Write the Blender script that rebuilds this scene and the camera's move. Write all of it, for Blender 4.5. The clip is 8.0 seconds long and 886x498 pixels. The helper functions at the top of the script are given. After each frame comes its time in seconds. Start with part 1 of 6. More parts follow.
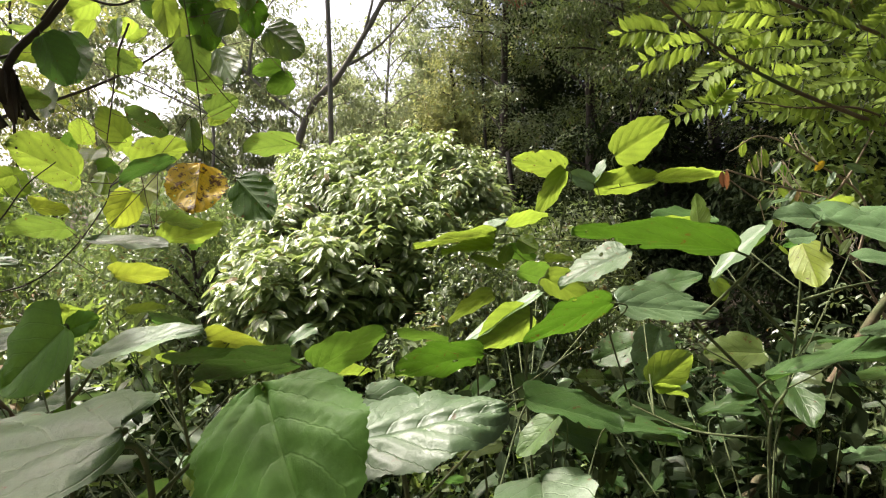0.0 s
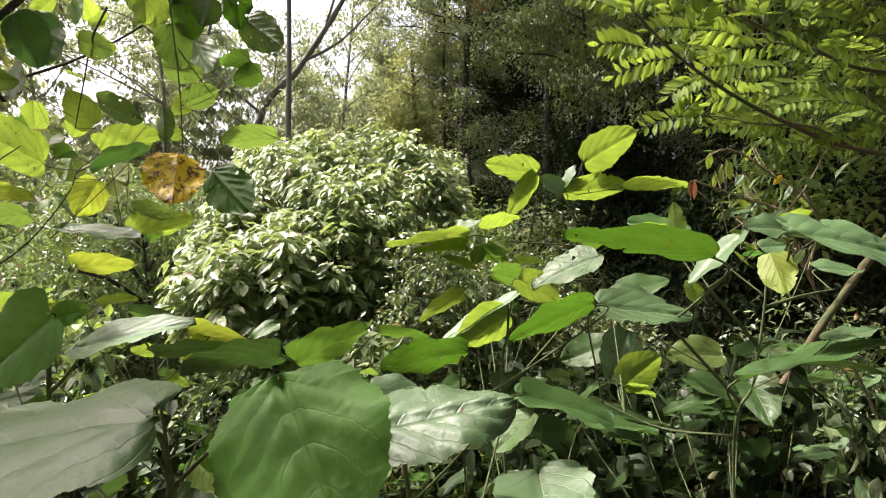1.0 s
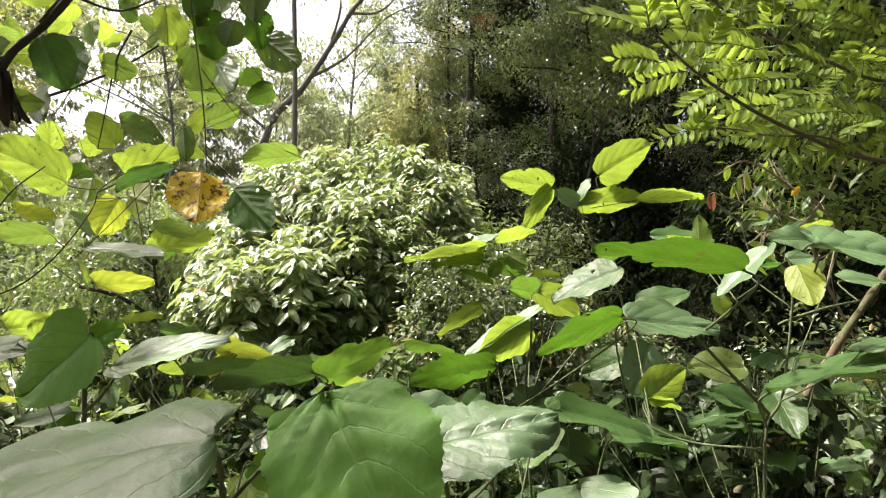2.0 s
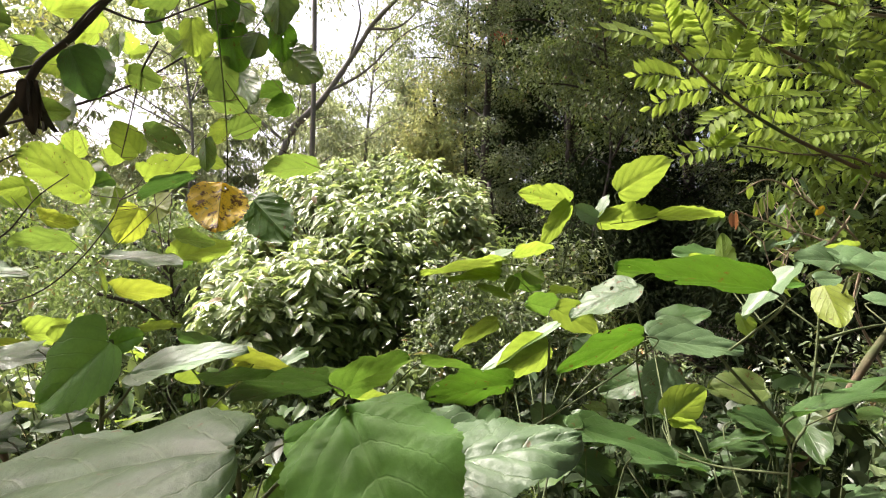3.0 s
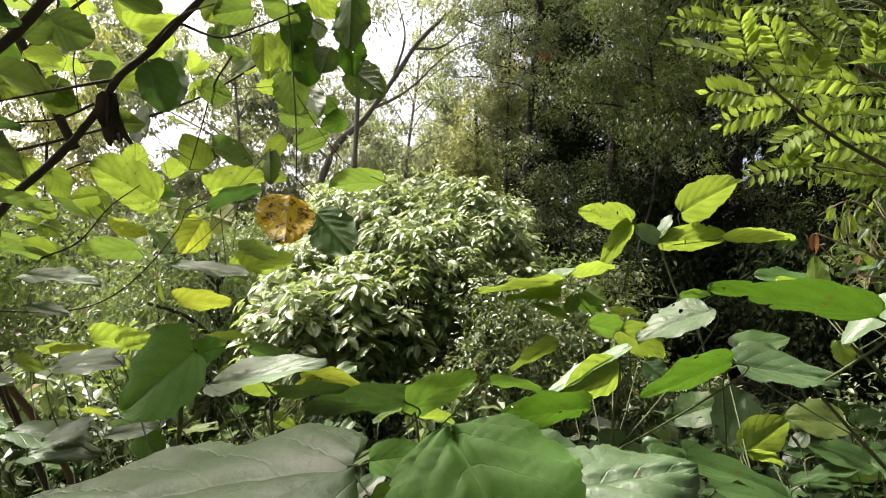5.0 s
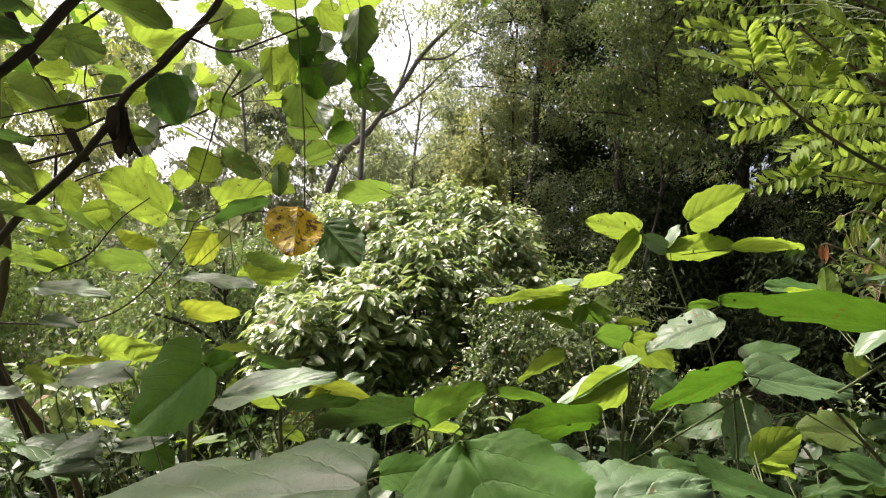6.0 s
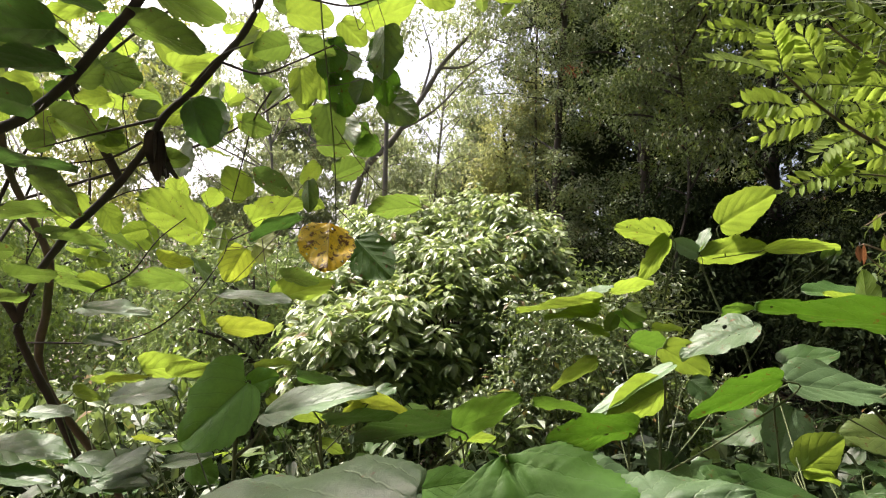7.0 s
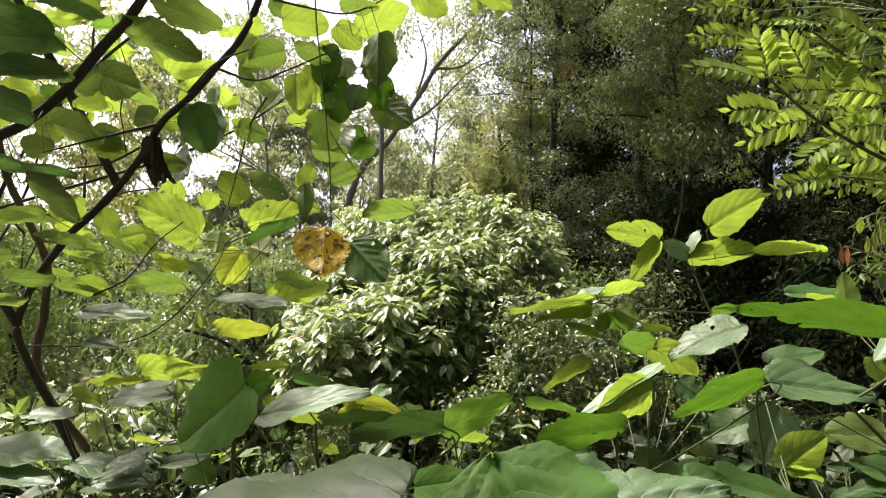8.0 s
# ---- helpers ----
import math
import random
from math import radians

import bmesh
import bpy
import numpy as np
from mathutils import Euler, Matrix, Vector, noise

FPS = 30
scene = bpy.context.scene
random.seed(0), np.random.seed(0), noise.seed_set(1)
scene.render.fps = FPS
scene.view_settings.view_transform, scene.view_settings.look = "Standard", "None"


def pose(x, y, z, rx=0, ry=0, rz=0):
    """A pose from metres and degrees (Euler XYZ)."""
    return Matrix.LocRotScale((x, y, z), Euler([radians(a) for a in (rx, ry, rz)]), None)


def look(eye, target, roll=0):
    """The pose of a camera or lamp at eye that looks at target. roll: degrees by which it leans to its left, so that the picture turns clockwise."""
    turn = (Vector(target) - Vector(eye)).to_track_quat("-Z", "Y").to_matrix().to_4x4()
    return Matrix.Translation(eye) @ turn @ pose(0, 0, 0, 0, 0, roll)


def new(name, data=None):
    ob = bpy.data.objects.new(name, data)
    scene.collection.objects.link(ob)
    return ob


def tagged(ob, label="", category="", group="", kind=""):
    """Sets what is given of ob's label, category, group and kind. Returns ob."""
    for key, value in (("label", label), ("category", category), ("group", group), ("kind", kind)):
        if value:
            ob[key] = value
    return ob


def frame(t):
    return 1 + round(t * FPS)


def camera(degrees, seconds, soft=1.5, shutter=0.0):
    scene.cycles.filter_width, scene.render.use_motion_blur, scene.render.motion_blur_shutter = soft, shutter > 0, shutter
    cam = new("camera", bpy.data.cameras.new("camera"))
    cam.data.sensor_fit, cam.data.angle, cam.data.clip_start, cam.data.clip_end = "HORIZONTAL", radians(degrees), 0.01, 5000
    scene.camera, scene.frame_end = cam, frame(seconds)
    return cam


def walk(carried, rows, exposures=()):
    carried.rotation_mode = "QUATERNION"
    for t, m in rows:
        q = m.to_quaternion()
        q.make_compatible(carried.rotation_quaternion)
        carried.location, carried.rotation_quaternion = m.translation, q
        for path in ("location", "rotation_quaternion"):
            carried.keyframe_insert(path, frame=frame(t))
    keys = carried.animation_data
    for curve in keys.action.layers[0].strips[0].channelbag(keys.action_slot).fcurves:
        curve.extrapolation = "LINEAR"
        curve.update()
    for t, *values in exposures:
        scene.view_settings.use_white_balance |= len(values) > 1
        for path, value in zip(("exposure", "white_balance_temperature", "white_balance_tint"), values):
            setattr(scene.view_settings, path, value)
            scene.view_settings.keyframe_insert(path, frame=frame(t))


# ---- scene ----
cam = camera(72, 8.0, soft=1.1)
walk(cam, [
    (0.0, pose(0.0899, 0.0105, 1.3465, 89.080, 2.658, 1.573)),
    (0.5, pose(0.0614, 0.0032, 1.3465, 88.760, 1.294, -0.911)),
    (1.0, pose(0.0457, -0.0040, 1.3470, 88.936, 0.905, -2.731)),
    (1.5, pose(0.0276, -0.0088, 1.3502, 89.503, 1.597, -2.631)),
    (3.0, pose(0.0105, -0.0021, 1.3497, 91.572, 0.494, -0.961)),
    (3.5, pose(0.0000, 0.0000, 1.3500, 92.000, -0.000, 0.000)),
    (4.0, pose(-0.0172, 0.0040, 1.3490, 92.359, -0.728, 1.192)),
    (4.5, pose(-0.0288, 0.0072, 1.3478, 92.931, -0.913, 1.675)),
    (5.0, pose(-0.0400, 0.0140, 1.3475, 93.249, -0.906, 2.391)),
    (6.5, pose(-0.0459, 0.0094, 1.3547, 94.448, -0.191, 3.803)),
    (7.0, pose(-0.0509, 0.0011, 1.3581, 94.807, 0.659, 5.470)),
    (7.5, pose(-0.0471, -0.0062, 1.3615, 95.452, 0.430, 5.914)),
    (8.0, pose(-0.0443, -0.0191, 1.3621, 94.813, 0.855, 5.104)),
], exposures=[(0.0, 1.38, 6350, 13), (1.0, 1.42, 6350, 13), (1.5, 1.69, 6350, 13), (3.5, 1.62, 6250, 18), (4.5, 1.39, 6350, 14), (8.0, 1.35, 6350, 13)])

# ---- light: hazy morning sun ahead and to the left, over the canopy ----
SUN_AZ, SUN_EL = radians(-60), radians(55)      # from +y, negative towards -x
world = bpy.data.worlds.new("sky")
scene.world = world
world.use_nodes = True
wn = world.node_tree.nodes
sky = wn.new("ShaderNodeTexSky")
sky.sky_type = "NISHITA"
sky.sun_disc = False
sky.sun_elevation, sky.sun_rotation = SUN_EL, SUN_AZ
sky.dust_density, sky.air_density, sky.ozone_density = 10.0, 0.7, 0.0
wn["Background"].inputs["Strength"].default_value = 0.15
world.node_tree.links.new(sky.outputs[0], wn["Background"].inputs["Color"])
sun_dir = Vector((math.sin(SUN_AZ) * math.cos(SUN_EL), math.cos(SUN_AZ) * math.cos(SUN_EL), math.sin(SUN_EL)))
sun = new("sun", bpy.data.lights.new("sun", "SUN"))
sun.data.energy, sun.data.angle, sun.data.color = 3.5, radians(1.5), (1.0, 0.93, 0.82)
sun.matrix_world = look(sun_dir * 60, (0, 0, 0))


# ---- materials ----
def nodes_of(name):
    m = bpy.data.materials.new(name)
    m.use_nodes = True
    t = m.node_tree
    t.nodes.clear()
    return m, t


def node(t, kind, **values):
    n = t.nodes.new(kind)
    for key, v in values.items():
        if key in n.inputs:
            n.inputs[key].default_value = v
    return n


def calc(t, op, a, b=None, c=None, clamp=False):
    n = t.nodes.new("ShaderNodeMath")
    n.operation, n.use_clamp = op, clamp
    for i, v in enumerate((a, b, c)):
        if v is None:
            continue
        if isinstance(v, (int, float)):
            n.inputs[i].default_value = v
        else:
            t.links.new(v, n.inputs[i])
    return n.outputs[0]


def blend(t, fac, a, b, mode="MIX"):
    n = t.nodes.new("ShaderNodeMix")
    n.data_type, n.blend_type = "RGBA", mode
    for sock, v in ((n.inputs[0], fac), (n.inputs[6], a), (n.inputs[7], b)):
        if isinstance(v, (int, float)):
            sock.default_value = v
        elif isinstance(v, tuple):
            sock.default_value = (*v, 1)
        else:
            t.links.new(v, sock)
    return n.outputs[2]


def leaf_material(name, top, under, vein, rough=0.42, glow=0.38, spots=0.0, spot_colour=(0.1, 0.05, 0.01), holes=0.0, veins=5.0, sheen=0.5, crinkle=0.25, bold=1.0):
    """A broad leaf: veins laid out along its own length, blotches, gloss on the upper face, light through the blade."""
    m, t = nodes_of(name)
    out = t.nodes.new("ShaderNodeOutputMaterial")
    uv = t.nodes.new("ShaderNodeUVMap")
    sep = t.nodes.new("ShaderNodeSeparateXYZ")
    t.links.new(uv.outputs[0], sep.inputs[0])
    info = t.nodes.new("ShaderNodeObjectInfo")
    co = t.nodes.new("ShaderNodeTexCoord")
    across = calc(t, "ABSOLUTE", calc(t, "MULTIPLY_ADD", sep.outputs[0], 2.0, -1.0))
    arch = calc(t, "MULTIPLY", calc(t, "MULTIPLY", calc(t, "POWER", across, 2.0), 0.5), calc(t, "SUBTRACT", 1.0, sep.outputs[1]))
    run = calc(t, "SUBTRACT", calc(t, "SUBTRACT", calc(t, "MULTIPLY", sep.outputs[1], veins), calc(t, "MULTIPLY", across, 2.1)), arch)
    side = calc(t, "PINGPONG", run, 0.5)
    lateral = calc(t, "SUBTRACT", 1.0, calc(t, "DIVIDE", side, 0.06 * bold), clamp=True)
    mid = calc(t, "SUBTRACT", 1.0, calc(t, "DIVIDE", across, 0.032 * bold), clamp=True)
    ribs = calc(t, "MAXIMUM", calc(t, "MULTIPLY", lateral, 0.62), mid)
    shift = t.nodes.new("ShaderNodeVectorMath")
    shift.operation = "ADD"
    t.links.new(co.outputs["Object"], shift.inputs[0])
    spread = t.nodes.new("ShaderNodeCombineXYZ")
    t.links.new(calc(t, "MULTIPLY", info.outputs["Random"], 37.0), spread.inputs[0])
    t.links.new(spread.outputs[0], shift.inputs[1])
    broad = node(t, "ShaderNodeTexNoise", Scale=22.0, Detail=3.0)
    fine = node(t, "ShaderNodeTexNoise", Scale=260.0, Detail=3.0)
    net = node(t, "ShaderNodeTexVoronoi", Scale=420.0)
    net.feature = "DISTANCE_TO_EDGE"
    for n in (broad, fine, net):
        t.links.new(shift.outputs[0], n.inputs["Vector"])
    tone = calc(t, "MULTIPLY_ADD", info.outputs["Random"], 0.5, 0.75)
    tone = calc(t, "MULTIPLY", tone, calc(t, "MULTIPLY_ADD", broad.outputs[0], 0.7, 0.65))
    tone = calc(t, "MULTIPLY", tone, calc(t, "MULTIPLY_ADD", fine.outputs[0], 0.3, 0.85))
    mesh_lines = calc(t, "SUBTRACT", 1.0, calc(t, "DIVIDE", net.outputs[0], 0.06), clamp=True)
    rungs = calc(t, "PINGPONG", calc(t, "MULTIPLY_ADD", broad.outputs[0], 2.5, calc(t, "MULTIPLY", calc(t, "ADD", across, calc(t, "MULTIPLY", sep.outputs[1], 0.35)), 11.0)), 0.5)
    rungs = calc(t, "SUBTRACT", 1.0, calc(t, "DIVIDE", rungs, 0.09), clamp=True)
    mesh_lines = calc(t, "MAXIMUM", mesh_lines, calc(t, "MULTIPLY", rungs, 0.9))

    def shade(base, vein, strength):
        c = blend(t, 1.0, base, tone, "MULTIPLY")
        c = blend(t, calc(t, "MULTIPLY", ribs, strength), c, vein)
        c = blend(t, calc(t, "MULTIPLY", mesh_lines, 0.22), c, vein)
        if spots:
            blot = node(t, "ShaderNodeTexNoise", Scale=75.0, Detail=4.0, Roughness=0.7)
            t.links.new(shift.outputs[0], blot.inputs["Vector"])
            mask = calc(t, "MULTIPLY", calc(t, "SUBTRACT", blot.outputs[0], 0.66 - 0.16 * spots), 14.0, clamp=True)
            c = blend(t, mask, c, spot_colour)
        return c

    # Crease shading of the quilted blade, multiplied into the translucent colour.
    quilt = calc(t, "MULTIPLY_ADD", side, 0.40, 0.87)
    face, back = shade(top, vein, 0.8), shade(under, tuple(0.55 * q for q in under), 0.75)
    height = calc(t, "ADD", calc(t, "MULTIPLY", ribs, -0.6), calc(t, "MULTIPLY_ADD", fine.outputs[0], 0.25, calc(t, "MULTIPLY", mesh_lines, -0.04)))
    crumple = node(t, "ShaderNodeTexNoise", Scale=210.0, Detail=2.0)
    t.links.new(shift.outputs[0], crumple.inputs["Vector"])
    height = calc(t, "MULTIPLY_ADD", crumple.outputs[0], 2.0 * crinkle, height)
    bump = node(t, "ShaderNodeBump", Strength=0.6, Distance=0.0014)
    t.links.new(height, bump.inputs["Height"])
    p = node(t, "ShaderNodeBsdfPrincipled", Roughness=rough)
    p.inputs["Specular IOR Level"].default_value = sheen
    t.links.new(face, p.inputs["Base Color"])
    t.links.new(calc(t, "MULTIPLY_ADD", broad.outputs[0], 0.3, rough - 0.15), p.inputs["Roughness"])
    t.links.new(bump.outputs[0], p.inputs["Normal"])
    tr = t.nodes.new("ShaderNodeBsdfTranslucent")
    t.links.new(blend(t, 1.0, back, quilt, "MULTIPLY"), tr.inputs["Color"])
    t.links.new(bump.outputs[0], tr.inputs["Normal"])
    mix = t.nodes.new("ShaderNodeMixShader")
    mix.inputs[0].default_value = glow
    t.links.new(p.outputs[0], mix.inputs[1])
    t.links.new(tr.outputs[0], mix.inputs[2])
    end = mix.outputs[0]
    if holes:
        bite = node(t, "ShaderNodeTexNoise", Scale=34.0, Detail=2.5, Roughness=0.55)
        t.links.new(shift.outputs[0], bite.inputs["Vector"])
        gap = calc(t, "GREATER_THAN", bite.outputs[0], 0.74 - 0.1 * holes)
        nip = node(t, "ShaderNodeTexNoise", Scale=120.0, Detail=1.0)
        t.links.new(shift.outputs[0], nip.inputs["Vector"])
        gap = calc(t, "MAXIMUM", gap, calc(t, "GREATER_THAN", nip.outputs[0], 0.79 - 0.07 * holes))
        clear = t.nodes.new("ShaderNodeBsdfTransparent")
        last = t.nodes.new("ShaderNodeMixShader")
        t.links.new(gap, last.inputs[0])
        t.links.new(end, last.inputs[1])
        t.links.new(clear.outputs[0], last.inputs[2])
        end = last.outputs[0]
    t.links.new(end, out.inputs[0])
    return m


def foliage_material(name, a, b, under, rough=0.4, glow=0.3, sheen=0.6, dead=(0.2, 0.12, 0.04), dead_part=0.03, even=1.0, sun_tint=None):
    """Small leaves in the mass: each one has its own tone."""
    m, t = nodes_of(name)
    out = t.nodes.new("ShaderNodeOutputMaterial")
    geo = t.nodes.new("ShaderNodeNewGeometry")
    rnd = geo.outputs["Random Per Island"]
    co = t.nodes.new("ShaderNodeTexCoord")
    patch = node(t, "ShaderNodeTexNoise", Scale=1.3, Detail=3.0)
    fine = node(t, "ShaderNodeTexNoise", Scale=60.0, Detail=2.0)
    for n in (patch, fine):
        t.links.new(co.outputs["Object"], n.inputs["Vector"])
    c = blend(t, calc(t, "POWER", rnd, even), a, b)
    c = blend(t, calc(t, "MULTIPLY", calc(t, "SUBTRACT", patch.outputs[0], 0.45), 2.2, clamp=True), c, blend(t, 0.5, c, b))
    # Yellow-green noise patches paint in sunlit sprays.
    if sun_tint:
        sprays = node(t, "ShaderNodeTexNoise", Scale=1.9, Detail=2.0, Roughness=0.6)
        shaken = t.nodes.new("ShaderNodeVectorMath")
        shaken.operation = "ADD"
        shaken.inputs[1].default_value = (3.7, 9.1, 5.3)
        t.links.new(co.outputs["Object"], shaken.inputs[0])
        t.links.new(shaken.outputs[0], sprays.inputs["Vector"])
        c = blend(t, calc(t, "MULTIPLY", calc(t, "SUBTRACT", sprays.outputs[0], 0.54), 9.0, clamp=True), c, blend(t, 0.6, c, sun_tint))
    c = blend(t, 1.0, c, calc(t, "MULTIPLY_ADD", fine.outputs[0], 0.5, 0.75), "MULTIPLY")
    c = blend(t, calc(t, "GREATER_THAN", calc(t, "FRACT", calc(t, "MULTIPLY", rnd, 17.3)), 1 - dead_part), c, dead)
    p = node(t, "ShaderNodeBsdfPrincipled", Roughness=rough)
    p.inputs["Specular IOR Level"].default_value = sheen
    t.links.new(c, p.inputs["Base Color"])
    t.links.new(calc(t, "MULTIPLY_ADD", fine.outputs[0], 0.3, rough - 0.15), p.inputs["Roughness"])
    tr = t.nodes.new("ShaderNodeBsdfTranslucent")
    t.links.new(blend(t, 0.75, c, under), tr.inputs["Color"])
    mix = t.nodes.new("ShaderNodeMixShader")
    mix.inputs[0].default_value = glow
    t.links.new(p.outputs[0], mix.inputs[1])
    t.links.new(tr.outputs[0], mix.inputs[2])
    t.links.new(mix.outputs[0], out.inputs[0])
    return m


def bark_material(name, dark, light, scale=40.0, moss=0.0):
    m, t = nodes_of(name)
    out = t.nodes.new("ShaderNodeOutputMaterial")
    co = t.nodes.new("ShaderNodeTexCoord")
    grain = node(t, "ShaderNodeTexNoise", Scale=scale, Detail=6.0, Roughness=0.65)
    broad = node(t, "ShaderNodeTexNoise", Scale=scale / 9, Detail=3.0)
    for n in (grain, broad):
        t.links.new(co.outputs["Object"], n.inputs["Vector"])
    c = blend(t, grain.outputs[0], dark, light)
    c = blend(t, calc(t, "MULTIPLY", calc(t, "SUBTRACT", broad.outputs[0], 0.5), 4.0, clamp=True), c, tuple(0.5 * (x + y) for x, y in zip(dark, light)))
    if moss:
        c = blend(t, calc(t, "MULTIPLY", calc(t, "SUBTRACT", broad.outputs[0], 0.62 - moss), 6.0, clamp=True), c, (0.05, 0.08, 0.02))
    bump = node(t, "ShaderNodeBump", Strength=0.7, Distance=0.25 / scale)
    t.links.new(grain.outputs[0], bump.inputs["Height"])
    p = node(t, "ShaderNodeBsdfPrincipled", Roughness=0.85)
    t.links.new(c, p.inputs["Base Color"])
    t.links.new(bump.outputs[0], p.inputs["Normal"])
    t.links.new(p.outputs[0], out.inputs[0])
    return m


GREEN = leaf_material("leaf_green", (0.095, 0.23, 0.034), (0.155, 0.29, 0.03), (0.13, 0.25, 0.045), rough=0.55, glow=0.38, sheen=0.14)
GREENHOLE = leaf_material("leaf_green_bitten", (0.055, 0.14, 0.016), (0.09, 0.205, 0.013), (0.13, 0.25, 0.045), rough=0.55, glow=0.4, sheen=0.2, holes=0.45, spots=0.3)
FRESH = leaf_material("leaf_fresh", (0.12, 0.28, 0.05), (0.18, 0.31, 0.04), (0.16, 0.31, 0.07), rough=0.5, glow=0.34, sheen=0.25, veins=4.5, crinkle=0.12)
MIDGREEN = leaf_material("leaf_mid_green", (0.07, 0.135, 0.032), (0.16, 0.25, 0.034), (0.11, 0.19, 0.05), rough=0.45, glow=0.42, spots=0.2, holes=0.25, bold=2.0)
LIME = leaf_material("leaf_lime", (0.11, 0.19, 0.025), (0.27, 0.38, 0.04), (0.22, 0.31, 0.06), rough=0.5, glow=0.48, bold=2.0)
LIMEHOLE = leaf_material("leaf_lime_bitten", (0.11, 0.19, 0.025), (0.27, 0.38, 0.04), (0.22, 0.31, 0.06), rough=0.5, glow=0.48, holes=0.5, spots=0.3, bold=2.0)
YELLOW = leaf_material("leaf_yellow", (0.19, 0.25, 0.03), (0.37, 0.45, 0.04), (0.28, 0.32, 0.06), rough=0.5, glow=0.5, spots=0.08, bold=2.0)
ORANGE = leaf_material("leaf_orange", (0.58, 0.40, 0.03), (0.85, 0.58, 0.03), (0.42, 0.30, 0.05), rough=0.6, glow=0.5, spots=0.8, holes=0.6, spot_colour=(0.15, 0.07, 0.015))
DARK = leaf_material("leaf_dark", (0.048, 0.105, 0.026), (0.08, 0.175, 0.026), (0.09, 0.16, 0.05), rough=0.45, glow=0.33, spots=0.2)
DARKHOLE = leaf_material("leaf_dark_bitten", (0.05, 0.105, 0.025), (0.11, 0.19, 0.03), (0.09, 0.16, 0.05), rough=0.45, glow=0.35, spots=0.5, holes=0.8)
# Darker copy of the dark leaf, with undergrowth shade put into its colour.
SHADETINT = leaf_material("leaf_shade_tinted", (0.032, 0.065, 0.018), (0.06, 0.115, 0.02), (0.06, 0.11, 0.03), rough=0.4, glow=0.3, spots=0.2)
# Green leaf greyed: the sky's sheen on its upper face is in the colour.
SKYGREY = leaf_material("leaf_sky_grey", (0.086, 0.155, 0.063), (0.12, 0.20, 0.05), (0.16, 0.225, 0.11), rough=0.44, glow=0.2, spots=0.1, sheen=0.55, crinkle=0.2)
SKYGREYHOLE = leaf_material("leaf_sky_grey_bitten", (0.082, 0.135, 0.062), (0.12, 0.22, 0.05), (0.17, 0.25, 0.12), rough=0.5, glow=0.2, spots=0.4, sheen=0.35, holes=0.6, crinkle=0.4)
OLIVE = leaf_material("leaf_olive", (0.085, 0.125, 0.03), (0.16, 0.235, 0.03), (0.14, 0.18, 0.05), glow=0.35, spots=0.4, holes=0.7)
WITHERED = leaf_material("leaf_withered", (0.16, 0.075, 0.035), (0.24, 0.10, 0.04), (0.18, 0.07, 0.03), rough=0.7, glow=0.3, spots=0.4)
SHRIVELLED = leaf_material("leaf_shrivelled", (0.035, 0.028, 0.02), (0.04, 0.03, 0.02), (0.03, 0.02, 0.015), rough=0.8, glow=0.1)
LEAFLET = leaf_material("leaflet_lime", (0.17, 0.25, 0.04), (0.32, 0.44, 0.057), (0.30, 0.40, 0.08), rough=0.6, glow=0.48, veins=8.0, sheen=0.25)
BUSHLEAF = foliage_material("bush_leaf", (0.15, 0.215, 0.085), (0.25, 0.31, 0.14), (0.38, 0.49, 0.12), rough=0.38, glow=0.34, sheen=1.0)
FORESTLEAF = foliage_material("forest_leaf", (0.06, 0.09, 0.035), (0.12, 0.15, 0.055), (0.18, 0.25, 0.05), rough=0.26, glow=0.28)
STANDLEAF = foliage_material("stand_leaf", (0.018, 0.032, 0.012), (0.23, 0.31, 0.11), (0.24, 0.33, 0.06), rough=0.30, glow=0.24, sheen=1.0, dead=(0.24, 0.10, 0.05), dead_part=0.015, even=1.6, sun_tint=(0.30, 0.36, 0.04))
MIXLEAF = foliage_material("mixed_leaf", (0.065, 0.088, 0.045), (0.28, 0.34, 0.18), (0.34, 0.42, 0.11), rough=0.32, glow=0.26, sheen=1.0, dead=(0.26, 0.13, 0.06), dead_part=0.02, even=1.6, sun_tint=(0.22, 0.27, 0.05))
GLINTLEAF = foliage_material("glint_leaf", (0.045, 0.07, 0.03), (0.18, 0.235, 0.105), (0.24, 0.32, 0.07), rough=0.38, glow=0.22, sheen=0.6, even=1.4)
SCRUBLEAF = foliage_material("scrub_leaf", (0.07, 0.115, 0.045), (0.19, 0.25, 0.105), (0.28, 0.38, 0.09), rough=0.46, glow=0.3, sheen=0.5, even=1.3, dead_part=0.04)
REDLEAF = foliage_material("red_leaf", (0.20, 0.045, 0.03), (0.32, 0.09, 0.05), (0.36, 0.07, 0.04), rough=0.4, glow=0.3)
# Deep forest shade is put into this leaf colour, below the leaves' own tone.
SHADETINTLEAF = foliage_material("shade_tinted_leaf", (0.014, 0.024, 0.010), (0.045, 0.060, 0.024), (0.05, 0.075, 0.018), rough=0.8, glow=0.10, sheen=0.06, even=2.2, dead_part=0.0)
# Edge leaves paled: haze and sunlight are put into the colour.
HAZELEAF = foliage_material("edge_haze_leaf", (0.14, 0.165, 0.07), (0.30, 0.33, 0.16), (0.54, 0.57, 0.19), rough=0.4, glow=0.45, dead_part=0.03, sun_tint=(0.34, 0.36, 0.06))
OLIVELEAF = foliage_material("forest_leaf_olive", (0.12, 0.15, 0.045), (0.19, 0.21, 0.065), (0.42, 0.46, 0.09), rough=0.4, glow=0.48, dead_part=0.08)
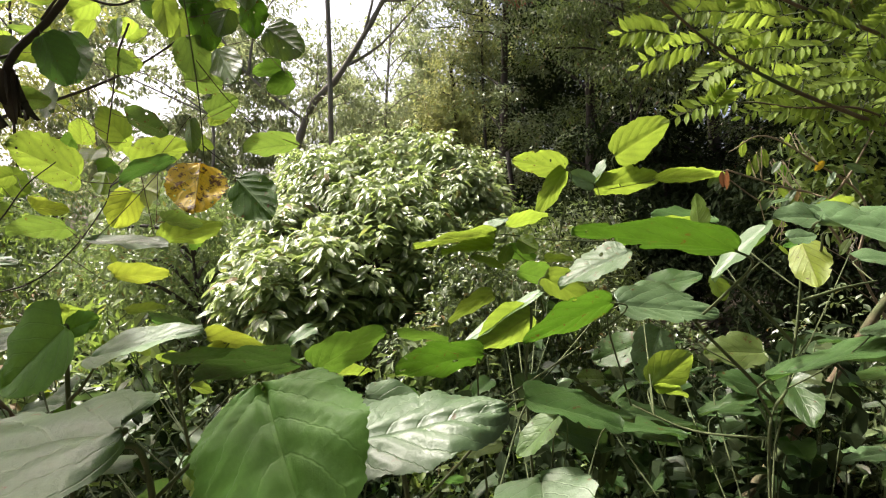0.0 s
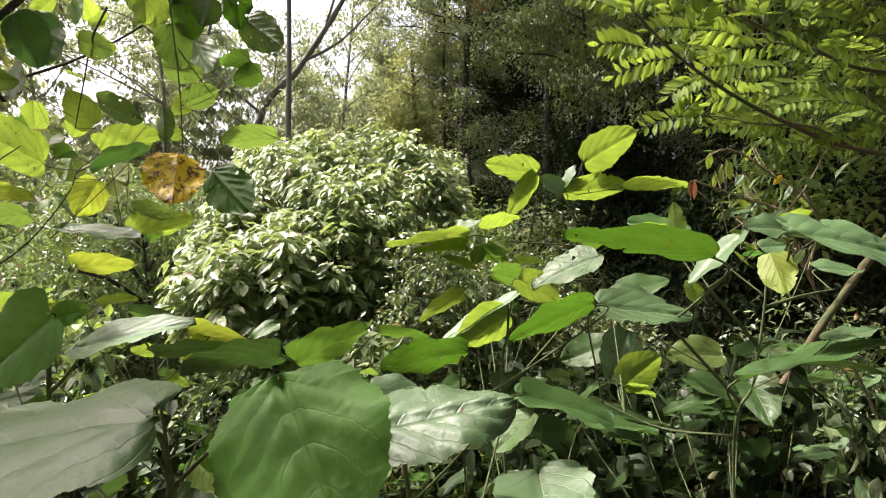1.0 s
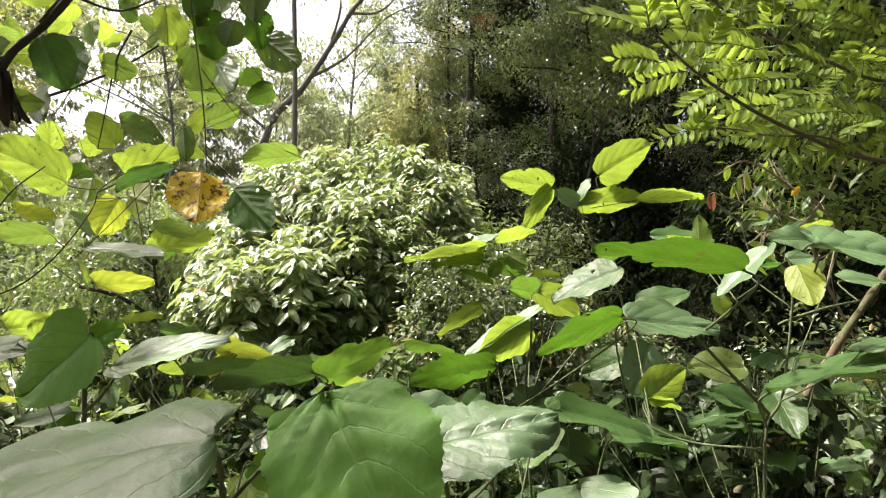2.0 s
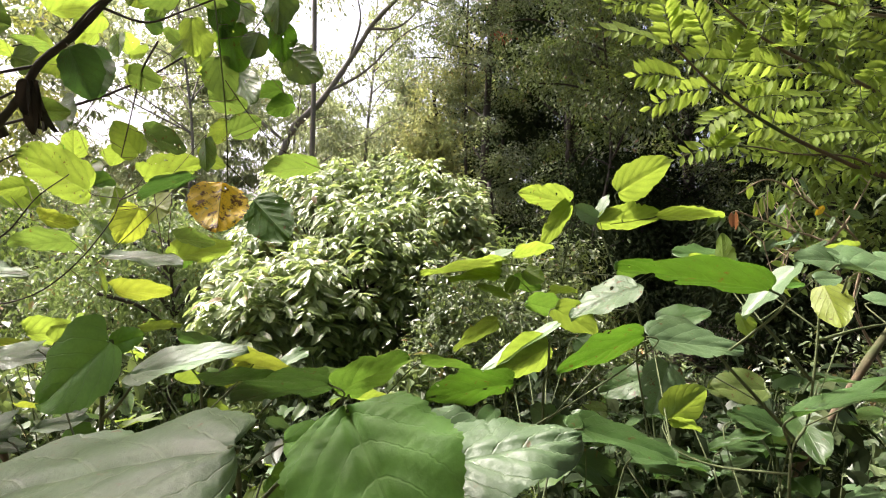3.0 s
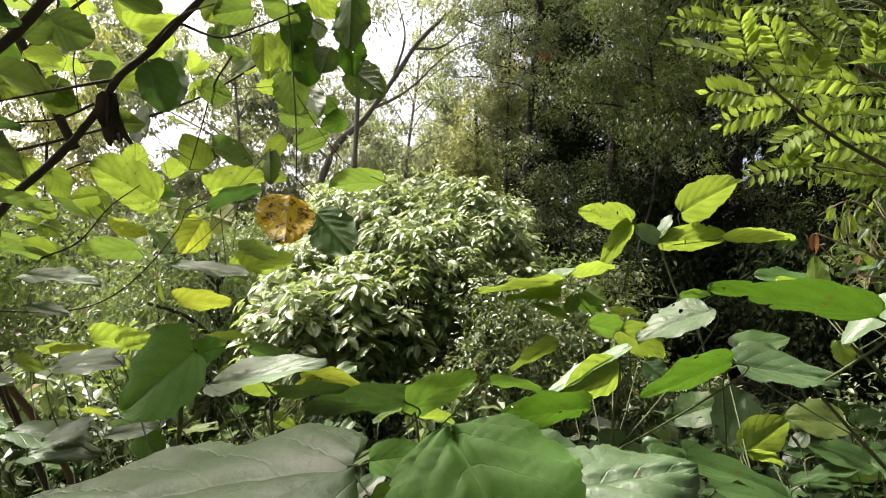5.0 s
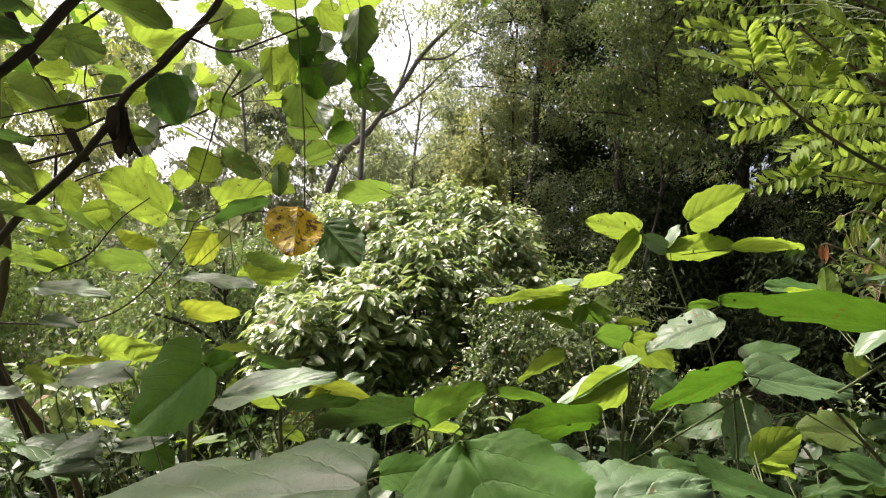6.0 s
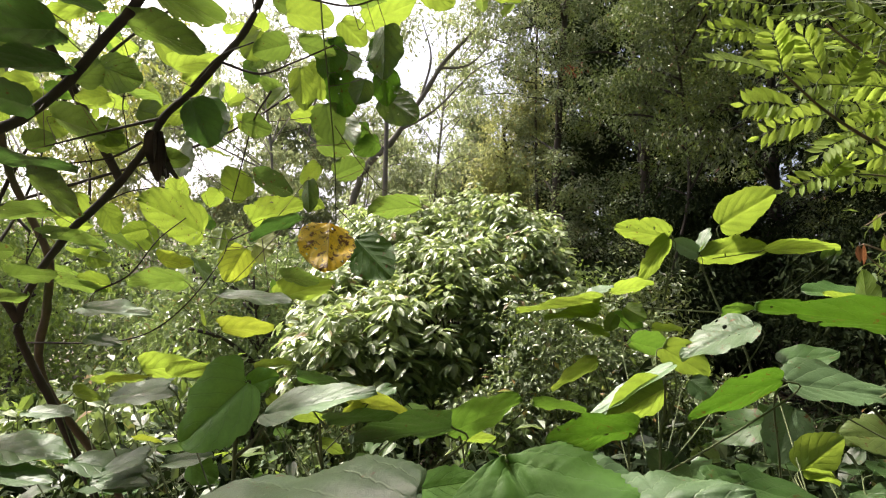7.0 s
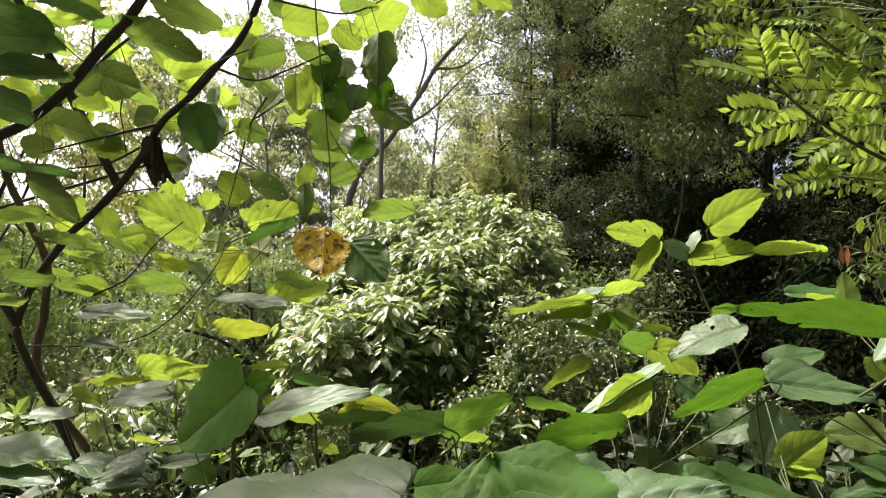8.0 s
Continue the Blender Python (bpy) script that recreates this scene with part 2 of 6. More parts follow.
# Far leaves paled: distance haze is put into the colour.
FARHAZELEAF = foliage_material("far_haze_leaf", (0.13, 0.165, 0.085), (0.24, 0.28, 0.14), (0.40, 0.46, 0.20), rough=0.45, glow=0.42)
SUNLEAF = foliage_material("undergrowth_leaf", (0.10, 0.165, 0.048), (0.17, 0.235, 0.062), (0.34, 0.48, 0.07), rough=0.46, glow=0.35, dead_part=0.02)
LITTER = foliage_material("leaf_litter", (0.10, 0.065, 0.035), (0.22, 0.15, 0.085), (0.2, 0.12, 0.05), rough=0.6, glow=0.05, dead=(0.42, 0.36, 0.26), dead_part=0.2)
STEM = bark_material("green_stem", (0.045, 0.062, 0.02), (0.09, 0.115, 0.04), 90.0)
BARK = bark_material("brown_bark", (0.05, 0.035, 0.025), (0.13, 0.10, 0.07), 45.0, moss=0.05)
# Bark lightened: haze over the far trunks is put into its colour.
HAZEBARK = bark_material("haze_grey_bark", (0.10, 0.09, 0.075), (0.24, 0.22, 0.19), 40.0)
DARKBARK = bark_material("dark_bark", (0.022, 0.017, 0.014), (0.06, 0.048, 0.038), 50.0)
PALEBARK = bark_material("pale_stem", (0.13, 0.10, 0.06), (0.25, 0.20, 0.125), 60.0)
BROWNSTEM = bark_material("brown_stem", (0.06, 0.044, 0.025), (0.15, 0.11, 0.06), 55.0, moss=0.1)
SOIL = bark_material("forest_soil", (0.035, 0.026, 0.018), (0.10, 0.075, 0.05), 7.0, moss=0.02)


# ---- builders ----
def part(name, data, material, parent, label="", world_pose=None):
    """Links a bmesh or a mesh as one mesh object under a thing or a part."""
    if isinstance(data, bmesh.types.BMesh):
        me = bpy.data.meshes.new(name)
        data.to_mesh(me)
        data.free()
        data = me
    if material is not None and not data.materials:
        data.materials.append(material)
    ob = new(name, data)
    ob.parent = parent
    m = world_pose if world_pose is not None else Matrix.Identity(4)
    top, chain = parent, Matrix.Identity(4)
    while top is not None:
        chain = top.matrix_basis @ chain
        top = top.parent
    ob.matrix_basis = chain.inverted() @ m
    if label:
        tagged(ob, label)
    return ob


def thing(name, place, label, category, group="", kind=""):
    ob = new(name)
    ob.empty_display_size = 0.05
    ob.matrix_basis = Matrix.Translation(place)
    return tagged(ob, label, category, group, kind)


def mesh_from(name, verts, faces, uvs=None, smooth=True):
    """verts (n, 3), faces (m, k) of one size k, uvs (n, 2) per vertex."""
    verts, faces = np.asarray(verts, np.float32), np.asarray(faces, np.int32)
    me = bpy.data.meshes.new(name)
    k = faces.shape[1]
    me.vertices.add(len(verts))
    me.vertices.foreach_set("co", verts.ravel())
    me.loops.add(faces.size)
    me.loops.foreach_set("vertex_index", faces.ravel())
    me.polygons.add(len(faces))
    me.polygons.foreach_set("loop_start", np.arange(0, faces.size, k, dtype=np.int32))
    me.polygons.foreach_set("loop_total", np.full(len(faces), k, np.int32))
    if uvs is not None:
        layer = me.uv_layers.new(name="UVMap")
        layer.data.foreach_set("uv", np.asarray(uvs, np.float32)[faces.ravel()].ravel())
    me.polygons.foreach_set("use_smooth", np.full(len(faces), smooth))
    me.update(calc_edges=True)
    me.validate()
    return me


def smooth_line(points, steps=6):
    p = np.array(points, float)
    if len(p) < 3:
        return np.linspace(p[0], p[-1], steps + 1)
    q = np.vstack([2 * p[0] - p[1], p, 2 * p[-1] - p[-2]])
    out = []
    for i in range(1, len(q) - 2):
        for s in np.linspace(0, 1, steps, endpoint=False):
            a, b, c, d = q[i - 1], q[i], q[i + 1], q[i + 2]
            out.append(0.5 * (2 * b + (c - a) * s + (2 * a - 5 * b + 4 * c - d) * s**2 + (3 * b - a - 3 * c + d) * s**3))
    return np.array(out + [p[-1]])


def tube_arrays(points, r0, r1, sides=7, steps=6, rough=0.0, seed=0):
    line = smooth_line(points, steps)
    n = len(line)
    rng = np.random.default_rng(seed)
    along = np.gradient(line, axis=0)
    along /= np.linalg.norm(along, axis=1, keepdims=True) + 1e-9
    ref = np.where(np.abs(along[:, 2:3]) > 0.9, [[1.0, 0, 0]], [[0, 0, 1.0]])
    a = np.cross(along, ref)
    a /= np.linalg.norm(a, axis=1, keepdims=True) + 1e-9
    b = np.cross(along, a)
    r = np.linspace(r0, r1, n)[:, None] * (1 + rough * rng.standard_normal((n, 1)))
    ang = np.arange(sides) * 2 * math.pi / sides
    ring = a[:, None] * np.cos(ang)[None, :, None] + b[:, None] * np.sin(ang)[None, :, None]
    v = (line[:, None] + ring * r[:, :, None] * (1 + rough * rng.standard_normal((n, sides, 1)) * 0.7)).reshape(-1, 3)
    i, j = np.meshgrid(np.arange(n - 1), np.arange(sides), indexing="ij")
    k = (j + 1) % sides
    f = np.stack([i * sides + j, i * sides + k, (i + 1) * sides + k, (i + 1) * sides + j], -1).reshape(-1, 4)
    v = np.vstack([v, line[:1], line[-1:]])
    caps = [[(x + 1) % sides, x, len(v) - 2, len(v) - 2] for x in range(sides)]
    last = (n - 1) * sides
    caps += [[last + x, last + (x + 1) % sides, len(v) - 1, len(v) - 1] for x in range(sides)]
    return v, f, np.array([[c[0], c[1], c[2]] for c in caps])


def tubes_mesh(name, runs, sides=7, steps=6, rough=0.0):
    """runs: (points, r0, r1) each, joined into one mesh."""
    bm_v, quads, tris, off = [], [], [], 0
    for i, (pts, r0, r1) in enumerate(runs):
        v, f, c = tube_arrays(pts, r0, r1, sides, steps, rough, i)
        bm_v.append(v), quads.append(f + off), tris.append(c + off)
        off += len(v)
    q = np.vstack(quads)
    t = np.vstack([np.vstack([q[:, [0, 1, 2]], q[:, [0, 2, 3]]]), np.vstack(tris)])
    return mesh_from(name, np.vstack(bm_v), t)


def blade(length, width, seed=0, shape="ovate", fold=0.12, droop=0.12, wave=0.026, relief=0.016, nu=12, nv=26, tooth=0.03, veins=5.0, lobe=0.16):
    """A leaf blade along +y from its stalk, its upper face towards +z: serrate edge, quilted between the veins, bent and waved."""
    rng = np.random.default_rng(seed)
    a = np.linspace(0.02, math.pi - 0.01, nv + 1)[:, None]
    u = np.linspace(-1, 1, nu + 1)[None, :]
    v = ((1 - np.cos(a)) / 2) ** (1.22 if shape in ("ovate", "heart") else 1.0)
    lobe = {"long": 0.0, "leaflet": 0.0, "ovate": 0.35, "heart": 1.0}[shape] * lobe
    w = np.sin(a) ** 0.92 * (1 - 0.30 * np.clip((v - 0.55) / 0.45, 0, 1) ** 1.2) * width / 2
    if shape == "leaflet":
        w = np.sin(math.pi * v**0.92) ** 1.15 * (1 - 0.25 * np.clip((v - 0.6) / 0.4, 0, 1)) * width / 2
    saw = np.mod(v * (27 if length > 0.09 else 17) + rng.random(), 1.0)
    w = w * (1 + tooth * (saw - 0.5) + 0.025 * np.sin(v * 9 + rng.random() * 6))
    torn = np.ones((nv + 1, nu + 1))
    if tooth > 0.05:
        for _ in range(rng.integers(0, 4)):
            at, span, deep = 0.15 + 0.75 * rng.random(), 0.012 + 0.025 * rng.random(), 0.05 + 0.16 * rng.random()
            torn -= deep * np.exp(-(((v - at) / span) ** 4)) * (u * rng.choice((-1, 1)) > 0)
        torn = torn * (1 + 0.05 * np.sin(v * 31 + rng.random() * 6 + 2 * np.sign(u)) * np.sin(v * 13 + rng.random() * 6))
    au = np.abs(u)
    back = lobe * np.sin(2 * np.minimum(a, math.pi / 2)) ** 1.1 * (1 + 0.15 * rng.standard_normal() * np.sign(u))
    x = w * u * np.maximum(torn, 0.3) * (1 + 0.05 * rng.standard_normal() * np.sign(u))
    y = length * (v - back * au**1.3)
    run = v * veins - 2.1 * au - 0.5 * au**2 * (1 - v)
    ridge = np.abs(np.sin(math.pi * run))
    quilt = ridge**0.6 * np.minimum(au * 5, 1) * (1 - au**5)
    z = relief * width * 1.5 * quilt - relief * width * 2 * np.exp(-((u / 0.06) ** 2))
    z = z + fold * width * au**1.3 * 0.5
    z = z + wave * width * np.sin(v * (5 + 2 * rng.random()) + u * 2 + rng.random() * 6) * (0.3 + au)
    z = z + wave * width * 0.8 * au**2 * np.sin(v * 16 + rng.random() * 6 + 2 * np.sign(u))
    z = z - droop * length * (v - 0.1) ** 2
    co = np.stack([x, y, z + 0 * x], -1).reshape(-1, 3)
    i, j = np.meshgrid(np.arange(nv), np.arange(nu), indexing="ij")
    s = nu + 1
    f = np.stack([i * s + j, i * s + j + 1, (i + 1) * s + j + 1, (i + 1) * s + j], -1).reshape(-1, 4)
    uv = np.stack([(u + 1) / 2 + 0 * v, v + 0 * u], -1).reshape(-1, 2)
    return mesh_from("leaf", co, f, uv)


def frame_of(base, tip, normal):
    y = Vector(tip) - Vector(base)
    y.normalize()
    n = Vector(normal)
    z = n - y * n.dot(y)
    z.normalize()
    x = y.cross(z)
    m = Matrix((x, y, z)).transposed().to_4x4()
    m.translation = base
    return m


class Plant:
    """A thing with stems; each leaf is hung on the nearest of them by its own stalk."""

    def __init__(self, name, place, label, category, group="", stalk=None, rising=True):
        self.ob = thing(name, place, label, category, group)
        self.nodes, self.stalk, self.count, self.rising = [], stalk or STEM, 0, rising

    def stem(self, points, r0, r1, name="stem", material=None, label="", sides=9, rough=0.05):
        self.nodes.append(smooth_line(points, 10))
        return part(name, tubes_mesh(name, [(points, r0, r1)], sides, 7, rough), material or self.stalk, self.ob, label)

    def leaf(self, base, tip, normal, width, material, shape="ovate", droop=0.1, fold=0.12, label="", stalk=True, relief=None):
        self.count += 1
        length = (Vector(tip) - Vector(base)).length
        big = length > 0.11
        me = blade(length, width, self.count * 7 + int(length * 1e4) % 97, shape, fold, droop,
                   nu=18 if big else 12, nv=84 if big else 34, relief=relief or 0.016, tooth=0.06)
        ob = part("leaf", me, material, self.ob, label, frame_of(base, tip, normal))
        if stalk and self.nodes and np.linalg.norm(np.vstack(self.nodes) - np.array(base), axis=1).min() > 0.004:
            every = np.vstack(self.nodes)
            b = np.array(base, float)
            flat = np.linalg.norm((every - b)[:, :2], axis=1)
            low = np.maximum(every[:, 2] - (b[2] - 0.8 * flat), 0)
            far = np.linalg.norm(every - b, axis=1) + (2.5 if self.rising else 0.2) * low
            end = every[far.argmin()]
            gap = np.linalg.norm(end - b)
            away = (np.array(base) - np.array(tip)) / length
            inside = b - 0.02 * length * away
            knee = b + away * min(0.12 * gap, 0.015) + (0, 0, -0.08 * gap)
            r = (0.0007 + 0.006 * length) * (1.0 if self.rising else 0.6)
            part("leaf_stalk", tubes_mesh("leaf_stalk", [([inside, knee, 0.5 * (knee + end) + (0, 0, -0.02 * gap), end], r * 0.8, r)], 6, 5), self.stalk, self.ob)
        return ob


def leaf_cloud(places, ways, ups, sizes, ratio=0.45, fold=0.25, curl=0.15, far=False):
    """Arrays for many small folded leaves, each an island of six triangles, or of two where they stay far off."""
    n = len(places)
    y = ways / (np.linalg.norm(ways, axis=1, keepdims=True) + 1e-9)
    x = np.cross(y, ups)
    x /= np.linalg.norm(x, axis=1, keepdims=True) + 1e-9
    z = np.cross(x, y)
    s = np.asarray(sizes)[:, None]
    w = s * ratio / 2
    p = places
    if far:
        pts = np.stack([p, p + y * s * 0.45 + x * w + z * w * fold, p + y * s - z * s * curl, p + y * s * 0.45 - x * w + z * w * fold], 1).reshape(-1, 3)
        return pts, (np.arange(n)[:, None, None] * 4 + np.array([[0, 1, 2], [0, 2, 3]])[None]).reshape(-1, 3)
    pts = np.stack([
        p,
        p + y * s * 0.35 + x * w + z * w * fold,
        p + y * s * 0.75 + x * w * 0.72 + z * (w * fold * 0.8 - s * curl * 0.5),
        p + y * s - z * s * curl,
        p + y * s * 0.75 - x * w * 0.72 + z * (w * fold * 0.8 - s * curl * 0.5),
        p + y * s * 0.35 - x * w + z * w * fold,
        p + y * s * 0.5 - z * s * curl * 0.2,
    ], 1).reshape(-1, 3)
    tri = np.array([[0, 1, 6], [1, 2, 6], [2, 3, 6], [3, 4, 6], [4, 5, 6], [5, 0, 6]])
    faces = (np.arange(n)[:, None, None] * 7 + tri[None]).reshape(-1, 3)
    return pts, faces


def unit(v):
    return v / (np.linalg.norm(v, axis=-1, keepdims=True) + 1e-9)


def random_unit(rng, n):
    return unit(rng.standard_normal((n, 3)))


def twigs_of_leaves(rng, centres, outward, per, spread, size, droop=0.4, ratio=0.45, loose=0.9, tilt=0.55, out=0.7):
    """Sprays: leaves set round each centre, pointing out and hanging a little."""
    n = len(centres) * per
    c = np.repeat(centres, per, 0)
    o = np.repeat(outward, per, 0)
    off = rng.standard_normal((n, 3)) * np.array(spread)
    way = unit(out * o + loose * random_unit(rng, n) + np.array([0, 0, -droop]))
    up = unit(np.array([0, 0, 1.0]) + 0.35 * o + tilt * random_unit(rng, n))
    s = size * (0.6 + 0.7 * rng.random(n))
    return c + off, way, up, s, ratio


# ---- ground ----
def height(x, y):
    return 0.06 * np.sin(x * 0.9 + 1.0) + 0.05 * np.sin(y * 1.3) + 0.012 * np.maximum(y - 6, 0) ** 1.25 * 0.6


def ground_sheet():
    edge = np.concatenate([-np.geomspace(400, 9, 22), np.linspace(-8, 8, 81), np.geomspace(9, 400, 22)])
    rng = np.random.default_rng(3)
    x, y = np.meshgrid(edge, edge, indexing="ij")
    far = np.hypot(x, y)
    z = np.where(far < 30, height(x, np.minimum(y, 30)), height(x, np.full_like(y, 25)) * 0.9)
    z = z + np.where(far < 9, 0.012 * rng.standard_normal(x.shape), 0)
    n = len(edge)
    i, j = np.meshgrid(np.arange(n - 1), np.arange(n - 1), indexing="ij")
    f = np.stack([i * n + j, (i + 1) * n + j, (i + 1) * n + j + 1, i * n + j + 1], -1).reshape(-1, 4)
    me = mesh_from("ground", np.stack([x, y, z], -1).reshape(-1, 3), f)
    me.materials.append(SOIL)
    return tagged(new("ground", me), "dark damp forest soil under the trees", "ground", kind="structure")


ground_sheet()


def fallen_leaves():
    rng = np.random.default_rng(5)
    n = 30000
    r, a = 16 * rng.random(n) ** 0.8, 6.2832 * rng.random(n)
    x, y = r * np.cos(a), 3.0 + r * np.sin(a)
    p = np.stack([x, y, height(x, y) + 0.012 + 0.03 * rng.random(n)], -1)
    way = unit(np.stack([rng.standard_normal(n), rng.standard_normal(n), 0.25 * rng.standard_normal(n)], -1))
    up = unit(np.array([0, 0, 1.0]) + 0.35 * random_unit(rng, n))
    v, f = leaf_cloud(p, way, up, 0.07 + 0.08 * rng.random(n), 0.5, 0.3, 0.2, far=True)
    me = mesh_from("leaf_litter", v, f, smooth=False)
    me.materials.append(LITTER)
    tagged(new("leaf_litter", me), "dry brown fallen leaves on the forest floor", "leaf litter", kind="stuff")


fallen_leaves()


# ---- trees ----
def crown_points(rng, blobs, count, shell=0.55):
    """Clump centres in a few ellipsoids, thicker towards their outsides."""
    size = np.array([b[3] * b[4] * b[5] for b in blobs]) ** 0.75
    pick = rng.choice(len(blobs), count, p=size / size.sum())
    b = np.array(blobs)[pick]
    d = random_unit(rng, count)
    r = (shell + (1 - shell) * rng.random(count) ** 0.6) * (0.85 + 0.3 * rng.random(count))
    off = d * r[:, None] * b[:, 3:6]
    return b[:, :3] + off, unit(off / b[:, 3:6])


def tree(name, label, place, top, r0, blobs, clumps, per, spread, size, leaf, bark, seed, limbs=16, ratio=0.45, droop=0.4, lean=(0, 0), category="tree", group="", twig=0.006, shell=0.55):
    rng = np.random.default_rng(seed)
    ob = thing(name, place, label, category, group)
    x, y, z = place
    tip = np.array([x + lean[0], y + lean[1], top])
    mid = np.array([x + 0.35 * lean[0] + 0.04 * top * rng.standard_normal(), y + 0.4 * lean[1], z + 0.5 * (top - z)])
    low = np.array([x, y, z - 0.05])
    part("trunk", tubes_mesh("trunk", [([low, 0.5 * (low + mid) + rng.standard_normal(3) * 0.01 * top, mid, tip], r0, r0 * 0.45)], 10, 8, 0.05), bark, ob)
    line = smooth_line([low, mid, tip], 12)
    centres, out = crown_points(rng, blobs, clumps, shell)
    for k in rng.choice(clumps, min(limbs, clumps), replace=False):
        c = centres[k]
        want = c[2] - 0.55 * np.linalg.norm(c[:2] - tip[:2])
        start = line[np.abs(line[:, 2] - np.clip(want, z + 0.25 * (top - z), top)).argmin()]
        bend = 0.5 * (start + c) + np.array([0, 0, 0.1 * np.linalg.norm(c - start)]) + rng.standard_normal(3) * 0.05 * np.linalg.norm(c - start)
        part("limb", tubes_mesh("limb", [([start, bend, c], max(r0 * 0.3, twig * 1.5), twig)], 5, 4, 0.08), bark, ob)
    p, w, u, s, q = twigs_of_leaves(rng, centres, out, per, spread, size, droop, ratio)
    v, f = leaf_cloud(p, w, u, s, q, far=place[1] > 4.5 or place[1] < 0.5)
    tagged(part("crown", mesh_from("crown", v, f, smooth=False), leaf, ob), kind="stuff")
    return ob


def far_tree(x, y, top, crown_low, wide, seed, leaf=None, label="tall forest tree with dark small-leaved crown", clumps=260, per=60, size=0.13, r0=0.07, deep=None, spray=0.18):
    rng = np.random.default_rng(seed)
    z = float(height(np.array(x), np.array(y)))
    deep = deep or wide
    blobs = []
    for k in range(6):
        h = crown_low + (top - crown_low) * (k + 0.5) / 6
        w = wide * (0.55 + 0.5 * math.sin(math.pi * (k + 0.8) / 6.6))
        blobs.append((x + 0.3 * wide * rng.standard_normal(), y + 0.3 * deep * rng.standard_normal(), h, w * 0.75, deep * 0.75, (top - crown_low) / 6 * 1.1))
    if y > 7 and leaf is None:
        per, size = int(per * 1.3), size * 0.92
    elif y > 7:
        per, size = int(per * 1.15), size * 0.95
    return tree("tree", label, (x, y, z), top * 0.9, r0, blobs, clumps, per, (spray, spray, spray * 0.5), size, leaf or STANDLEAF, HAZEBARK if leaf is FARHAZELEAF else DARKBARK, seed, limbs=15, group="forest trees", twig=0.012, shell=0.35)


def stand_tree(x, y, top, low, wide, seed, masses=46, sprays=15, per=22, size=0.056, leaf=None, label="tall forest tree with dense glossy small-leaved crown", r0=0.11, aside=0.0):
    """A tree whose crown is made of separate leaf masses, each of flat drooping sprays, with dark gaps between."""
    rng = np.random.default_rng(seed)
    z = float(height(np.array(x), np.array(y)))
    ob = thing("tree", (x, y, z), label, "tree", "forest trees")
    trunk = smooth_line([(x, y, z - 0.05), (x + 0.2 * rng.standard_normal(), y, 0.4 * top), (x + 0.3 * rng.standard_normal(), y, 0.95 * top)], 16)
    part("trunk", tubes_mesh("trunk", [([tuple(trunk[0]), tuple(trunk[12]), tuple(trunk[22]), tuple(trunk[-1])], r0, r0 * 0.35)], 9, 7, 0.06), DARKBARK, ob)
    h = low + (top - low) * (np.arange(masses) + rng.random(masses)) / masses
    spread = wide * (0.55 + 0.45 * np.sin(math.pi * np.clip((h - low) / (top - low) * 0.9 + 0.08, 0, 1)))
    a = rng.random(masses) * 6.283
    r = spread * np.sqrt(0.12 + 0.88 * rng.random(masses))
    core = np.stack([x + aside + r * np.cos(a), y + 0.8 * r * np.sin(a), h], -1)
    for k in range(0, masses, 3):
        c = core[k]
        start = trunk[np.abs(trunk[:, 2] - max(c[2] - 0.5 * r[k], z + 0.3)).argmin()]
        bend = 0.5 * (start + c) + (0, 0, 0.12 * r[k]) + 0.06 * rng.standard_normal(3)
        part("limb", tubes_mesh("limb", [([start, bend, c], r0 * 0.28, 0.008)], 5, 5, 0.08), DARKBARK, ob)
    # sprays round each mass
    n = masses * sprays
    c = np.repeat(core, sprays, 0)
    d = random_unit(rng, n)
    girth = 0.30 * (0.7 + 0.7 * rng.random(masses))
    centre = c + d * np.repeat(girth, sprays)[:, None] * np.array([1.25, 1.25, 0.75]) * rng.random((n, 1)) ** 0.4
    axis = unit(d * (1, 1, 0.3) + np.array([0, 0, -0.35]) + 0.4 * random_unit(rng, n))
    side = unit(np.cross(axis, np.array([0, 0, 1.0]) + 0.35 * random_unit(rng, n)))
    flat = np.cross(side, axis)
    # leaves in two ranks along the spray
    m = n * per
    along = np.tile(np.linspace(-0.14, 0.16, per), n)[:, None] + 0.012 * rng.standard_normal((m, 1))
    ax, sd, fl = (np.repeat(q, per, 0) for q in (axis, side, flat))
    sign = np.where(rng.random((m, 1)) < 0.5, -1.0, 1.0)
    p = np.repeat(centre, per, 0) + ax * along + sd * sign * 0.035 * rng.random((m, 1)) * 2 + fl * 0.03 * rng.standard_normal((m, 1)) - np.array([0, 0, 1.0]) * 1.2 * along**2
    w = unit(0.6 * ax + sd * sign + 0.45 * random_unit(rng, m) - np.array([0, 0, 0.25]))
    u = unit(fl + 0.5 * random_unit(rng, m))
    v, f = leaf_cloud(p, w, u, size * (0.6 + 0.7 * rng.random(m)), 0.5, far=True)
    tagged(part("crown", mesh_from("crown", v, f, smooth=False), leaf or STANDLEAF, ob), kind="stuff")
    return ob


# the shaded stand across the clearing
stand_tree(0.95, 10.9, 8.6, 2.2, 0.95, 11, masses=60, size=0.06, leaf=MIXLEAF, label="forest tree with grey-green glossy small leaves")
red_tree = stand_tree(2.35, 10.2, 9.2, 2.1, 1.35, 12, masses=85)
_rng = np.random.default_rng(31)
_c = np.array([1.12, 9.0, 4.78]) + _rng.standard_normal((24, 3)) * (0.10, 0.06, 0.07)
